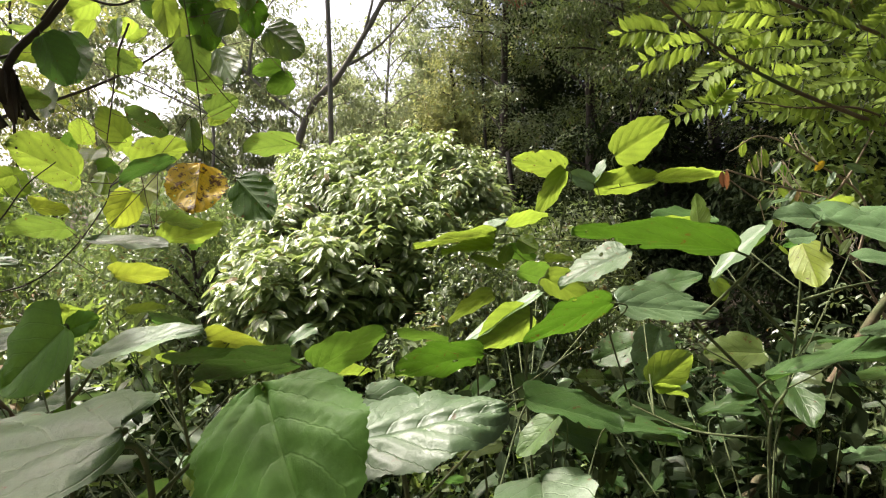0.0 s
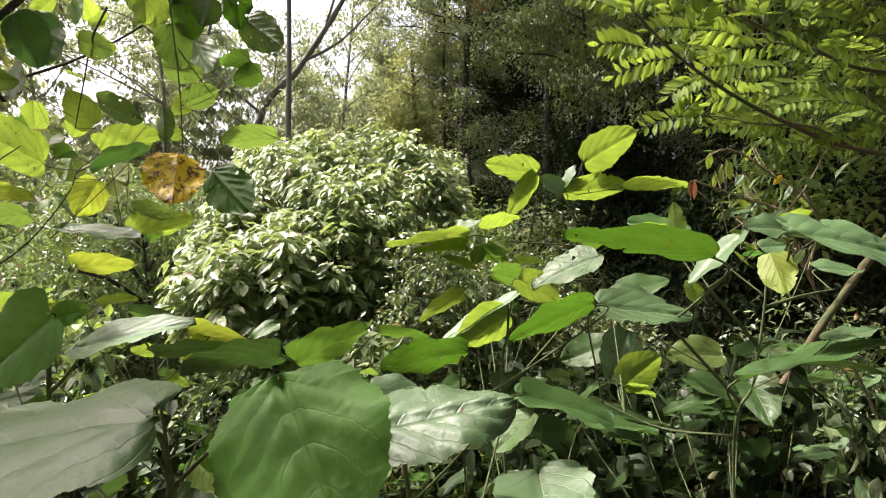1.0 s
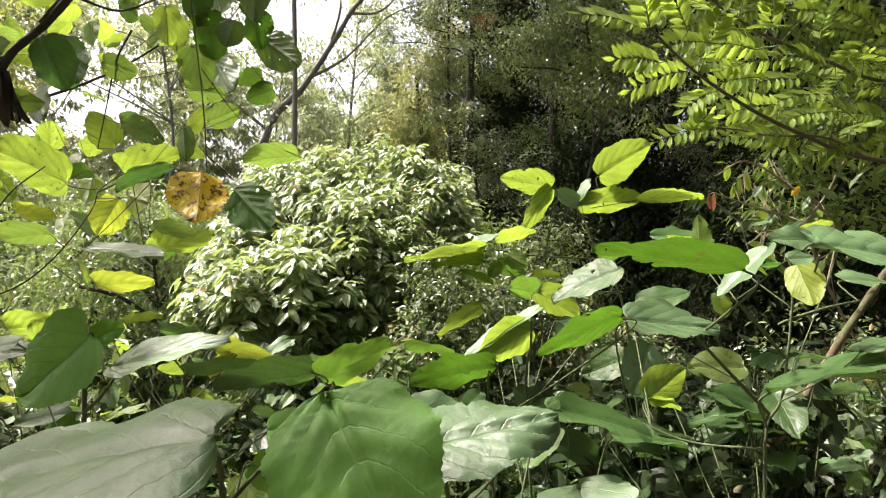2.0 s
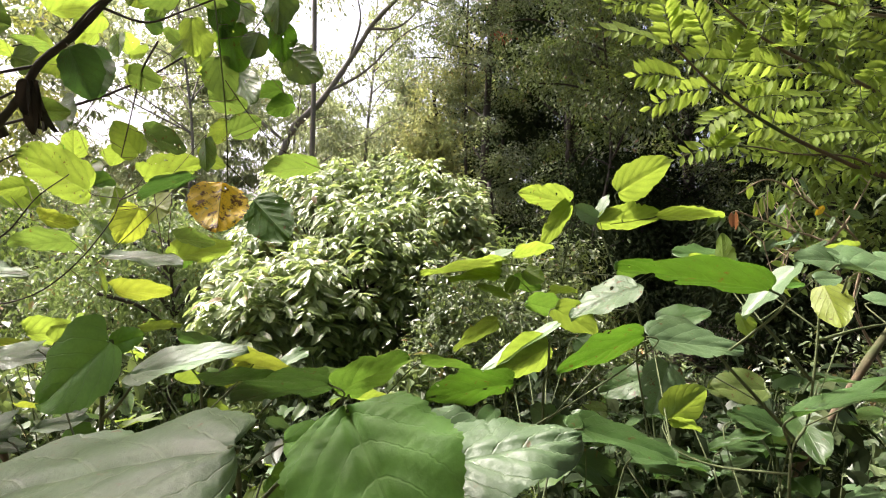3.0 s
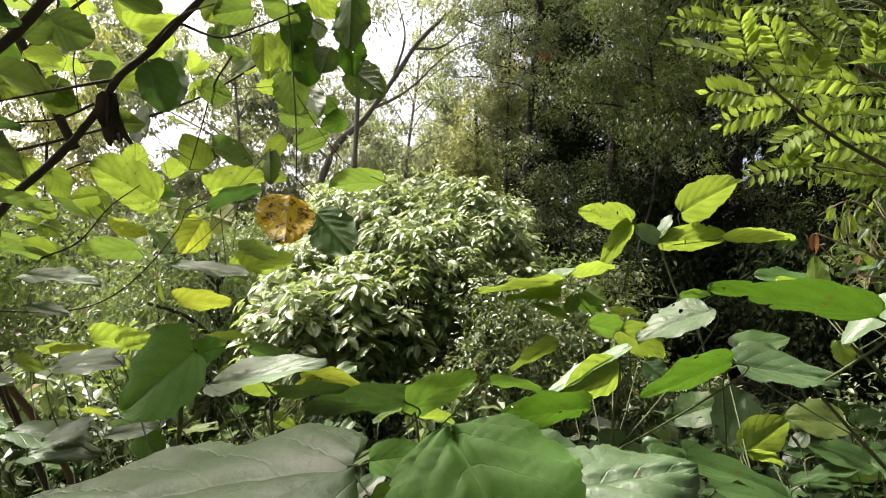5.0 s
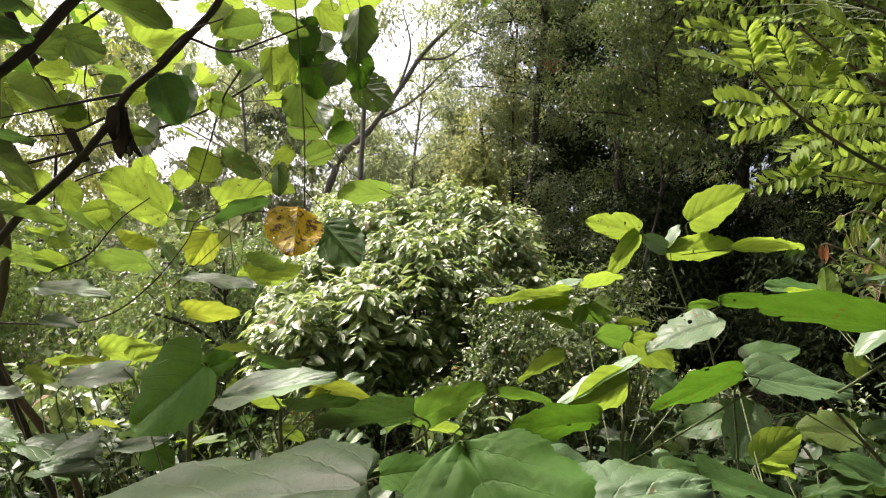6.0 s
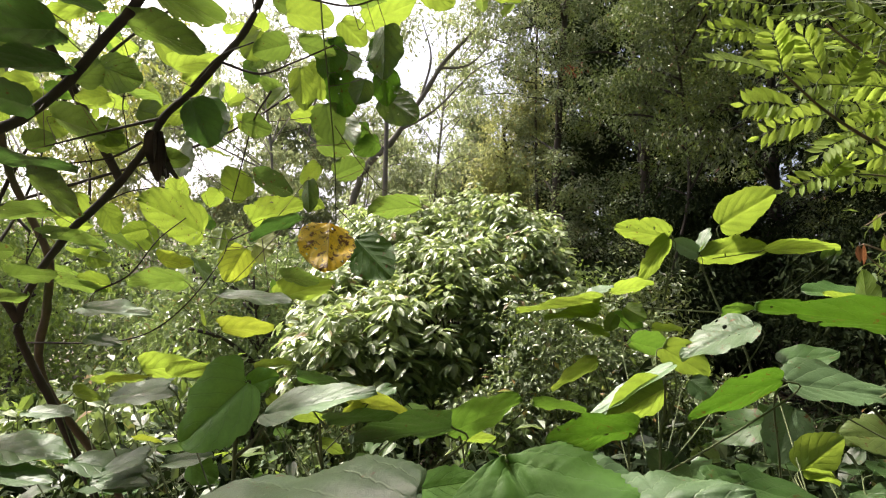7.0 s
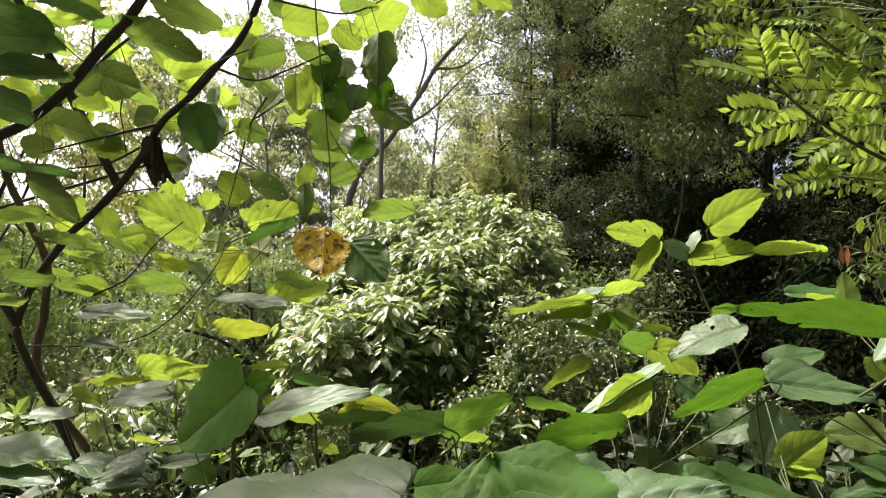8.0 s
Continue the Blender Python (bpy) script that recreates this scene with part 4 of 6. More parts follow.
left_shrub.stem([(-0.200, 0.900, -0.020), (-0.250, 0.850, 0.700), (-0.292, 0.807, 1.156), (-0.278, 0.786, 1.197)], 0.0031, 0.0019, "stem", STEM)
left_shrub.leaf((-0.312, 0.613, 1.278), (-0.384, 0.615, 1.216), (0.155, -0.780, 0.600), 0.088, FRESH, "heart", droop=0.05, label="large smooth rounded green leaf")
left_shrub.leaf((-0.315, 0.623, 1.272), (-0.283, 0.623, 1.283), (0.280, -0.853, 0.441), 0.028, GREEN)
left_shrub.leaf((-0.304, 0.644, 1.238), (-0.186, 0.643, 1.270), (-0.112, -0.305, 0.946), 0.073, SKYGREY, label="long grey leaf")
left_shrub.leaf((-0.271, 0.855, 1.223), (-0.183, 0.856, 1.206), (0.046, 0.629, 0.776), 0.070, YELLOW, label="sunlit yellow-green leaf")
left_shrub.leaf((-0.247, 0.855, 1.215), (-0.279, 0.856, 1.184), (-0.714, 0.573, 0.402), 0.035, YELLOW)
left_shrub.leaf((-0.366, 0.906, 1.184), (-0.312, 0.906, 1.189), (-0.254, 0.595, 0.762), 0.042, LIME)
left_shrub.leaf((-0.260, 0.725, 1.213), (-0.173, 0.725, 1.226), (-0.226, 0.402, 0.887), 0.068, DARK)
left_shrub.leaf((-0.110, 0.705, 1.216), (-0.223, 0.705, 1.205), (-0.162, 0.497, 0.853), 0.089, DARK)
left_shrub.leaf((-0.176, 0.786, 1.197), (-0.119, 0.786, 1.197), (-0.116, 0.765, 0.633), 0.045, DARK)
left_shrub.leaf((-0.325, 0.804, 1.260), (-0.255, 0.804, 1.242), (0.107, 0.533, 0.839), 0.057, DARK)
left_shrub.leaf((-0.467, 1.004, 1.249), (-0.402, 1.004, 1.261), (-0.324, 0.375, 0.868), 0.051, LIME)
left_shrub.leaf((-0.503, 0.804, 1.245), (-0.589, 0.804, 1.236), (0.121, -0.260, 0.958), 0.067, SKYGREY)
left_shrub.leaf((-0.667, 1.105, 1.221), (-0.585, 1.104, 1.247), (-0.536, 0.476, 0.697), 0.067, LIME)
left_shrub.leaf((-0.503, 0.757, 1.165), (-0.566, 0.758, 1.148), (0.087, -0.391, 0.916), 0.051, SKYGREY)
left_shrub.leaf((-0.460, 0.857, 1.164), (-0.515, 0.858, 1.140), (-0.095, -0.441, 0.893), 0.047, SKYGREY)
left_shrub.leaf((-0.657, 1.005, 1.233), (-0.731, 1.005, 1.228), (-0.187, 0.257, 0.948), 0.058, YELLOW)
left_shrub.leaf((-0.805, 1.210, 1.082), (-0.744, 1.210, 1.082), (-0.173, 0.475, 0.863), 0.048, YELLOW)
left_shrub.leaf((-0.510, 0.758, 1.141), (-0.573, 0.758, 1.134), (0.278, -0.354, 0.893), 0.049, DARK)
left_shrub.leaf((-0.404, 0.905, 1.216), (-0.379, 0.906, 1.195), (0.014, 0.956, 0.292), 0.025, LIME)
left_shrub.leaf((-0.324, 0.908, 1.149), (-0.287, 0.908, 1.136), (0.054, 0.797, 0.601), 0.031, LIME)
left_shrub.leaf((-0.615, 0.858, 1.221), (-0.526, 0.866, 1.232), (0.116, -0.315, 0.942), 0.070, SKYGREY)
left_shrub.leaf((-0.747, 0.946, 1.217), (-0.699, 0.951, 1.207), (-0.223, 0.719, 0.658), 0.038, LIME)
left_shrub.leaf((-0.871, 1.337, 1.210), (-0.739, 1.350, 1.222), (-0.389, 0.605, 0.694), 0.104, LIME)
left_shrub.leaf((-0.842, 1.139, 1.205), (-0.751, 1.147, 1.217), (-0.317, 0.319, 0.893), 0.072, LIME)
left_shrub.leaf((-0.744, 0.846, 1.202), (-0.676, 0.853, 1.201), (0.255, -0.184, 0.949), 0.053, SKYGREY)
# These two leaves are darkened by colour to stand for shade here.
left_shrub.leaf((-0.733, 0.749, 1.177), (-0.614, 0.762, 1.163), (0.373, -0.105, 0.922), 0.094, DARK)
left_shrub.leaf((-0.644, 0.812, 1.141), (-0.540, 0.824, 1.131), (0.303, -0.112, 0.946), 0.081, DARK)
left_shrub.leaf((-0.518, 0.825, 1.138), (-0.454, 0.831, 1.151), (0.009, -0.240, 0.971), 0.051, SKYGREY)
left_shrub.leaf((-0.591, 0.769, 1.123), (-0.502, 0.777, 1.131), (0.123, -0.147, 0.982), 0.070, DARK)
left_shrub.leaf((-0.677, 0.706, 1.154), (-0.600, 0.715, 1.145), (0.371, -0.086, 0.925), 0.061, SKYGREY)
left_shrub.leaf((-0.509, 0.878, 1.123), (-0.458, 0.856, 1.109), (-0.226, -0.871, 0.566), 0.042, GREEN)
centre_shrub = Plant("broadleaf_shrub", (0.17, 0.95, 0.0), "thin-stemmed shrub with serrated leaves lit from behind", "shrub", "broad-leaved shrubs", STEM)
centre_shrub.stem([(0.190, 0.980, -0.020), (0.200, 0.980, 0.600), (0.185, 0.980, 1.088), (0.196, 0.986, 1.185), (0.199, 0.985, 1.231)], 0.0031, 0.0019, "stem", STEM)
centre_shrub.stem([(0.196, 0.987, 1.167), (0.219, 1.006, 1.210), (0.217, 1.004, 1.247)], 0.0019, 0.0012, "twig", STEM)
centre_shrub.stem([(-0.100, 0.900, -0.020), (-0.060, 0.900, 0.700), (-0.108, 0.909, 1.116), (-0.120, 0.907, 1.157)], 0.0025, 0.0012, "stem", STEM)
centre_shrub.stem([(0.100, 0.850, -0.020), (0.120, 0.850, 0.700), (0.105, 0.808, 1.142), (0.112, 0.806, 1.186)], 0.0019, 0.0012, "stem", STEM)
centre_shrub.leaf((-0.133, 0.907, 1.164), (-0.028, 0.905, 1.222), (-0.451, 0.634, 0.628), 0.093, GREEN, label="green leaf glowing against the light")
centre_shrub.leaf((-0.122, 1.008, 1.134), (-0.064, 1.008, 1.139), (-0.121, 0.576, 0.809), 0.046, LIME)
centre_shrub.leaf((0.113, 0.786, 1.199), (-0.001, 0.786, 1.186), (-0.067, 0.625, 0.778), 0.089, GREENHOLE, label="green leaf glowing against the light")
centre_shrub.leaf((-0.008, 0.906, 1.207), (0.067, 0.906, 1.201), (0.093, 0.432, 0.897), 0.058, GREEN)
centre_shrub.leaf((0.161, 1.405, 1.219), (0.053, 1.408, 1.159), (-0.421, 0.475, 0.773), 0.096, LIME)
centre_shrub.leaf((0.202, 1.005, 1.217), (0.109, 1.007, 1.171), (-0.208, 0.825, 0.526), 0.088, LIME, label="bright yellow-green leaf")
centre_shrub.leaf((0.217, 1.004, 1.251), (0.078, 1.007, 1.177), (-0.480, -0.190, 0.856), 0.055, SKYGREY)
centre_shrub.leaf((0.268, 0.743, 1.263), (0.158, 0.745, 1.224), (-0.143, 0.664, 0.734), 0.064, GREENHOLE)
centre_shrub.leaf((0.400, 1.152, 1.306), (0.268, 1.154, 1.254), (-0.409, -0.328, 0.852), 0.112, SKYGREYHOLE, label="insect-bitten grey leaf")
centre_shrub.leaf((0.251, 1.204, 1.265), (0.335, 1.205, 1.215), (0.494, 0.752, 0.435), 0.076, LIME)
centre_shrub.leaf((0.212, 1.304, 1.270), (0.296, 1.304, 1.252), (0.283, 0.720, 0.634), 0.067, GREEN)
centre_shrub.leaf((0.271, 1.105, 1.216), (0.301, 1.084, 1.189), (0.338, 0.777, -0.221), 0.041, DARK)
centre_shrub.leaf((0.214, 1.010, 1.080), (0.169, 0.989, 1.122), (0.303, -1.038, -0.186), 0.046, SKYGREY)
centre_shrub.leaf((0.381, 1.312, 1.033), (0.325, 1.312, 1.041), (-0.154, -0.739, 0.656), 0.044, OLIVE, label="yellowing bitten leaf")
right_shrub = Plant("broadleaf_shrub", (0.5, 0.75, 0.0), "tall thin shrub with big serrated leaves on green stalks", "shrub", "broad-leaved shrubs", STEM)
right_shrub.stem([(0.460, 0.720, -0.020), (0.460, 0.740, 0.600), (0.459, 0.771, 1.053), (0.496, 0.788, 1.147), (0.523, 0.804, 1.260), (0.522, 0.801, 1.331)], 0.0025, 0.0015, "stem", STEM)
right_shrub.stem([(0.506, 0.796, 1.195), (0.434, 0.763, 1.265), (0.383, 0.732, 1.295)], 0.0025, 0.0012, "twig", STEM)
right_shrub.stem([(0.481, 0.789, 1.118), (0.390, 0.775, 1.214), (0.368, 0.774, 1.242)], 0.0025, 0.0012, "twig", STEM)
right_shrub.stem([(0.468, 0.780, 1.078), (0.399, 0.860, 1.066), (0.330, 0.910, 1.091)], 0.0019, 0.0012, "twig", STEM)
right_shrub.stem([(0.522, 0.803, 1.290), (0.518, 0.752, 1.307), (0.494, 0.701, 1.333)], 0.0025, 0.0012, "twig", STEM)
right_shrub.stem([(0.520, 0.804, 1.245), (0.575, 0.804, 1.260), (0.620, 0.803, 1.268)], 0.0025, 0.0012, "twig", STEM)
right_shrub.leaf((0.382, 0.661, 1.320), (0.210, 0.660, 1.359), (0.386, 0.345, 0.856), 0.088, GREENHOLE, "long", label="long green serrated leaf with holes")
right_shrub.leaf((0.433, 0.701, 1.344), (0.368, 0.703, 1.290), (-0.728, 0.041, 0.685), 0.066, SKYGREY)
right_shrub.leaf((0.393, 0.753, 1.287), (0.406, 0.754, 1.257), (0.790, 0.609, 0.071), 0.025, LIME)
right_shrub.leaf((0.397, 0.801, 1.346), (0.396, 0.799, 1.390), (0.932, 0.362, 0.025), 0.034, LIME)
right_shrub.leaf((0.414, 0.851, 1.349), (0.371, 0.850, 1.365), (0.488, 0.250, 0.836), 0.036, LIME)
right_shrub.leaf((0.455, 0.900, 1.357), (0.368, 0.900, 1.370), (0.003, -0.361, 0.933), 0.069, DARK)
right_shrub.leaf((0.281, 0.764, 1.256), (0.404, 0.764, 1.246), (-0.176, -0.462, 0.869), 0.074, SKYGREY, label="glossy pale grey-green leaf")
right_shrub.leaf((0.328, 0.854, 1.262), (0.406, 0.854, 1.254), (-0.081, -0.339, 0.937), 0.062, SKYGREY)
right_shrub.leaf((0.439, 1.107, 1.170), (0.404, 1.110, 1.076), (-0.588, -0.759, 0.279), 0.079, SKYGREYHOLE)
right_shrub.leaf((0.435, 1.209, 1.126), (0.338, 1.210, 1.098), (-0.393, -0.655, 0.645), 0.079, DARKHOLE)
right_shrub.leaf((0.377, 0.959, 1.106), (0.438, 0.957, 1.154), (0.207, 0.978, 0.014), 0.061, LIME, label="bright yellow-green leaf")
right_shrub.leaf((0.382, 0.959, 1.104), (0.432, 0.960, 1.088), (0.421, 0.460, 0.782), 0.041, LIME)
right_shrub.leaf((0.661, 1.210, 1.095), (0.556, 1.209, 1.106), (-0.268, -0.569, 0.777), 0.082, OLIVE)
right_shrub.leaf((0.424, 1.104, 1.242), (0.516, 1.104, 1.267), (-0.446, -0.415, 0.793), 0.074, DARK)
right_shrub.leaf((0.455, 0.701, 1.330), (0.487, 0.701, 1.333), (-0.490, -0.576, 0.655), 0.025, SKYGREY)
# Shade of the lower corner is put into the next three leaves' colour.
right_shrub.leaf((0.506, 1.010, 1.089), (0.608, 1.010, 1.076), (-0.100, -0.230, 0.968), 0.080, SHADETINT)
right_shrub.leaf((0.339, 1.011, 1.052), (0.478, 1.012, 1.025), (0.093, -0.013, 0.996), 0.111, SHADETINT)
right_shrub.leaf((0.536, 1.112, 1.012), (0.648, 1.112, 1.018), (-0.178, 0.036, 0.983), 0.088, SHADETINT)
right_shrub.leaf((0.534, 0.776, 1.347), (0.699, 0.773, 1.322), (-0.117, -0.433, 0.894), 0.131, SKYGREY, label="large pale grey-green leaf")
right_shrub.leaf((0.550, 0.796, 1.352), (0.490, 0.797, 1.358), (-0.260, -0.623, 0.738), 0.047, SKYGREY)
right_shrub.leaf((0.622, 0.844, 1.293), (0.691, 0.843, 1.293), (-0.252, -0.299, 0.920), 0.054, SKYGREY)
right_shrub.leaf((0.433, 0.714, 1.169), (0.615, 0.712, 1.225), (-0.451, 0.035, 0.892), 0.076, DARK, "long")
right_shrub.leaf((0.548, 0.713, 1.214), (0.615, 0.712, 1.233), (-0.445, 0.020, 0.895), 0.054, SKYGREY)
right_shrub.leaf((0.517, 0.891, 1.109), (0.451, 0.893, 1.136), (0.097, -0.415, 0.905), 0.056, DARK)
right_shrub.leaf((0.660, 1.189, 1.103), (0.554, 1.191, 1.111), (-0.287, -0.626, 0.725), 0.083, OLIVE)
right_shrub.leaf((0.789, 1.183, 0.911), (0.713, 1.184, 0.898), (-0.388, -0.107, 0.916), 0.060, SKYGREY)
right_shrub.leaf((0.878, 1.181, 0.903), (0.769, 1.183, 0.892), (-0.293, 0.033, 0.956), 0.086, SKYGREY)
# Same corner shade, put into the leaf colour.
right_shrub.leaf((0.549, 0.990, 1.074), (0.456, 0.991, 1.053), (-0.303, 0.097, 0.948), 0.075, SHADETINT)
right_shrub.leaf((0.781, 1.186, 1.050), (0.847, 1.185, 1.026), (-0.340, -0.739, 0.581), 0.055, SKYGREY)
right_shrub.leaf((0.751, 1.087, 1.064), (0.760, 1.085, 0.997), (0.488, -0.844, 0.224), 0.052, DARK)
right_shrub.leaf((0.709, 0.994, 1.372), (0.658, 0.995, 1.378), (0.367, 0.349, 0.863), 0.040, LIME)
right_shrub.leaf((0.501, 0.756, 1.322), (0.499, 0.719, 1.271), (0.503, 0.595, -0.452), 0.044, YELLOW, label="yellow-green leaf lit from behind")
pair_shrub = Plant("broadleaf_shrub", (0.56, 1.6, 0.0), "slender shrub tipped with bright backlit heart-shaped leaves", "shrub", "broad-leaved shrubs", STEM)
pair_shrub.stem([(0.620, 1.620, -0.020), (0.600, 1.600, 0.700), (0.547, 1.557, 1.176), (0.492, 1.582, 1.319), (0.454, 1.598, 1.437), (0.439, 1.597, 1.467)], 0.0037, 0.0019, "stem", STEM)
pair_shrub.stem([(0.492, 1.582, 1.319), (0.300, 1.501, 1.334), (0.196, 1.451, 1.351), (0.153, 1.421, 1.342)], 0.0019, 0.0012, "twig", STEM)
pair_shrub.stem([(0.529, 1.565, 1.233), (0.304, 1.455, 1.241), (0.218, 1.422, 1.309)], 0.0019, 0.0012, "twig", STEM)
pair_shrub.stem([(0.446, 1.597, 1.452), (0.497, 1.547, 1.456), (0.590, 1.547, 1.470)], 0.0012, 0.0009, "twig", STEM)
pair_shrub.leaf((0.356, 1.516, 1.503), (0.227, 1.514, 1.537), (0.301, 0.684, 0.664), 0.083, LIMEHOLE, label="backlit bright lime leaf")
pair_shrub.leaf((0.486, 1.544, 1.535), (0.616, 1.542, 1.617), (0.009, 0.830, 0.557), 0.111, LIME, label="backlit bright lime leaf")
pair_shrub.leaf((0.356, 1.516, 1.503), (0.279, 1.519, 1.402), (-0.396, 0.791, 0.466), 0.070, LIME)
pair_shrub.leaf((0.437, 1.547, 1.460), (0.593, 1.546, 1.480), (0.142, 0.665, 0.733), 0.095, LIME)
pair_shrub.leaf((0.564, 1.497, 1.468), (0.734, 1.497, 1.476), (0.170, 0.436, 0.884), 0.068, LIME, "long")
pair_shrub.leaf((0.432, 1.547, 1.466), (0.373, 1.546, 1.499), (0.016, -0.939, 0.345), 0.053, SKYGREY)
pair_shrub.leaf((0.432, 1.547, 1.470), (0.460, 1.545, 1.530), (-0.906, -0.292, 0.307), 0.052, SKYGREY)
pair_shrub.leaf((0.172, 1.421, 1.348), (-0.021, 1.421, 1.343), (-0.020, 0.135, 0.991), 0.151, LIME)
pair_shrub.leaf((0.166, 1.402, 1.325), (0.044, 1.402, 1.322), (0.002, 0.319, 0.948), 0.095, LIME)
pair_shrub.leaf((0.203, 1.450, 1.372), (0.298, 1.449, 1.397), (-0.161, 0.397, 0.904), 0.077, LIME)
pair_shrub.leaf((0.146, 1.420, 1.364), (0.203, 1.420, 1.388), (-0.400, -0.409, 0.820), 0.048, SKYGREY)
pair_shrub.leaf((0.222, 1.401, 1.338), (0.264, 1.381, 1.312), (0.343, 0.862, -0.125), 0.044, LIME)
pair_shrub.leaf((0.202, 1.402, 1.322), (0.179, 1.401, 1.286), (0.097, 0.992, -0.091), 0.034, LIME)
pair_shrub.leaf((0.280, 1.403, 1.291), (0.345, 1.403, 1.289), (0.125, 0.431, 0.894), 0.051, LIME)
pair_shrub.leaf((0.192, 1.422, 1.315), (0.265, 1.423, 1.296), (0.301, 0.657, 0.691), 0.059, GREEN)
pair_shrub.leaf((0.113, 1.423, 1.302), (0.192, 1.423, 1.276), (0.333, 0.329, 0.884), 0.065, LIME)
pair_shrub.leaf((0.467, 1.502, 1.320), (0.537, 1.501, 1.334), (0.013, 0.591, 0.806), 0.055, GREEN)
pair_shrub.leaf((0.731, 1.497, 1.466), (0.710, 1.498, 1.432), (-0.871, -0.383, 0.307), 0.032, SKYGREY)
pair_shrub.leaf((0.717, 1.497, 1.470), (0.692, 1.498, 1.443), (-0.810, -0.389, 0.439), 0.029, SKYGREY)

# ---- the small tree that overhangs from the side ----
side_tree = Plant("small_tree", (-1.05, 1.3, 0.0), "small tree with dark branches and broad yellow-green backlit leaves", "tree", "", BARK, rising=False)
side_tree.stem([(-0.720, 1.300, -0.050), (-0.740, 1.300, 0.500), (-0.913, 1.258, 0.940), (-0.957, 1.184, 1.141), (-0.989, 1.139, 1.260), (-0.989, 1.112, 1.328), (-0.934, 1.089, 1.415), (-0.853, 1.069, 1.499)], 0.0090, 0.0070, "trunk", DARKBARK)
side_tree.stem([(-0.853, 1.069, 1.499), (-0.766, 1.061, 1.572), (-0.706, 1.060, 1.646), (-0.668, 1.058, 1.707), (-0.614, 1.059, 1.753), (-0.566, 1.059, 1.806), (-0.517, 1.059, 1.862), (-0.478, 1.055, 1.941), (-0.456, 1.049, 2.026)], 0.0075, 0.0060, "branch", DARKBARK)
side_tree.stem([(-0.989, 1.112, 1.328), (-1.014, 0.991, 1.514), (-0.904, 0.911, 1.620), (-0.828, 0.914, 1.667), (-0.761, 0.916, 1.718), (-0.694, 0.916, 1.793), (-0.646, 0.916, 1.844), (-0.598, 0.914, 1.914)], 0.0090, 0.0080, "branch", DARKBARK)
side_tree.stem([(-1.200, 1.750, -0.050), (-1.150, 1.750, 0.700), (-1.277, 1.554, 1.147), (-1.266, 1.536, 1.345), (-1.256, 1.524, 1.482), (-1.315, 1.505, 1.619), (-1.358, 1.490, 1.726), (-1.386, 1.471, 1.894)], 0.0120, 0.0090, "trunk", BROWNSTEM)
side_tree.stem([(-0.670, 1.058, 1.703), (-0.767, 1.031, 1.673), (-0.855, 0.995, 1.639)], 0.0033, 0.0013, "twig", DARKBARK)
side_tree.stem([(-0.711, 1.058, 1.658), (-0.764, 1.046, 1.628), (-0.820, 1.002, 1.608)], 0.0026, 0.0013, "twig", DARKBARK)
side_tree.stem([(-0.566, 1.059, 1.806), (-0.484, 1.050, 1.775), (-0.411, 1.027, 1.784), (-0.334, 1.012, 1.805)], 0.0026, 0.0013, "twig", DARKBARK)
side_tree.stem([(-0.619, 1.058, 1.760), (-0.552, 1.031, 1.803), (-0.482, 1.016, 1.820)], 0.0026, 0.0013, "twig", DARKBARK)
side_tree.stem([(-0.354, 0.988, 1.930), (-0.351, 0.997, 1.841), (-0.343, 1.007, 1.742), (-0.335, 1.022, 1.604), (-0.335, 1.032, 1.495)], 0.0016, 0.0010, "twig", STEM)
side_tree.stem([(-1.012, 1.164, 1.282), (-0.883, 1.229, 1.278), (-0.804, 1.265, 1.300), (-0.738, 1.296, 1.364), (-0.677, 1.314, 1.453), (-0.657, 1.312, 1.497), (-0.616, 1.293, 1.520)], 0.0020, 0.0010, "twig", DARKBARK)
side_tree.stem([(-0.700, 0.997, 1.786), (-0.715, 1.002, 1.715), (-0.712, 1.005, 1.684), (-0.708, 1.011, 1.634)], 0.0013, 0.0008, "twig", DARKBARK)
side_tree.stem([(-0.478, 1.055, 1.941), (-0.385, 1.038, 1.905), (-0.298, 1.029, 1.884), (-0.206, 1.034, 1.924)], 0.0026, 0.0013, "twig", DARKBARK)
side_tree.stem([(-0.826, 1.103, 1.382), (-0.772, 1.126, 1.415), (-0.727, 1.144, 1.483), (-0.685, 1.174, 1.531)], 0.0020, 0.0010, "twig", DARKBARK)
side_tree.stem([(-0.657, 1.312, 1.497), (-0.555, 1.240, 1.513), (-0.439, 1.152, 1.501)], 0.0020, 0.0010, "twig", DARKBARK)
side_tree.stem([(-0.464, 1.055, 1.743), (-0.524, 1.123, 1.712), (-0.568, 1.175, 1.646), (-0.614, 1.228, 1.573)], 0.0020, 0.0010, "twig", DARKBARK)
side_tree.stem([(-0.334, 1.016, 1.663), (-0.303, 1.055, 1.610), (-0.267, 1.083, 1.563)], 0.0009, 0.0007, "twig", DARKBARK)
side_tree.stem([(-0.337, 1.029, 1.525), (-0.305, 1.066, 1.488)], 0.0009, 0.0007, "twig", DARKBARK)
side_tree.stem([(-1.386, 1.471, 1.894), (-1.121, 1.266, 1.684), (-0.936, 1.098, 1.527), (-0.932, 1.057, 1.435)], 0.0026, 0.0013, "twig", DARKBARK)
side_tree.leaf((-0.356, 1.065, 1.499), (-0.342, 0.998, 1.406), (-0.324, 0.755, -0.591), 0.097, ORANGE, label="dying orange leaf eaten into holes")
side_tree.leaf((-0.340, 1.196, 1.482), (-0.257, 1.150, 1.400), (0.171, 0.989, -0.382), 0.091, GREENHOLE, label="bitten olive-green leaf")
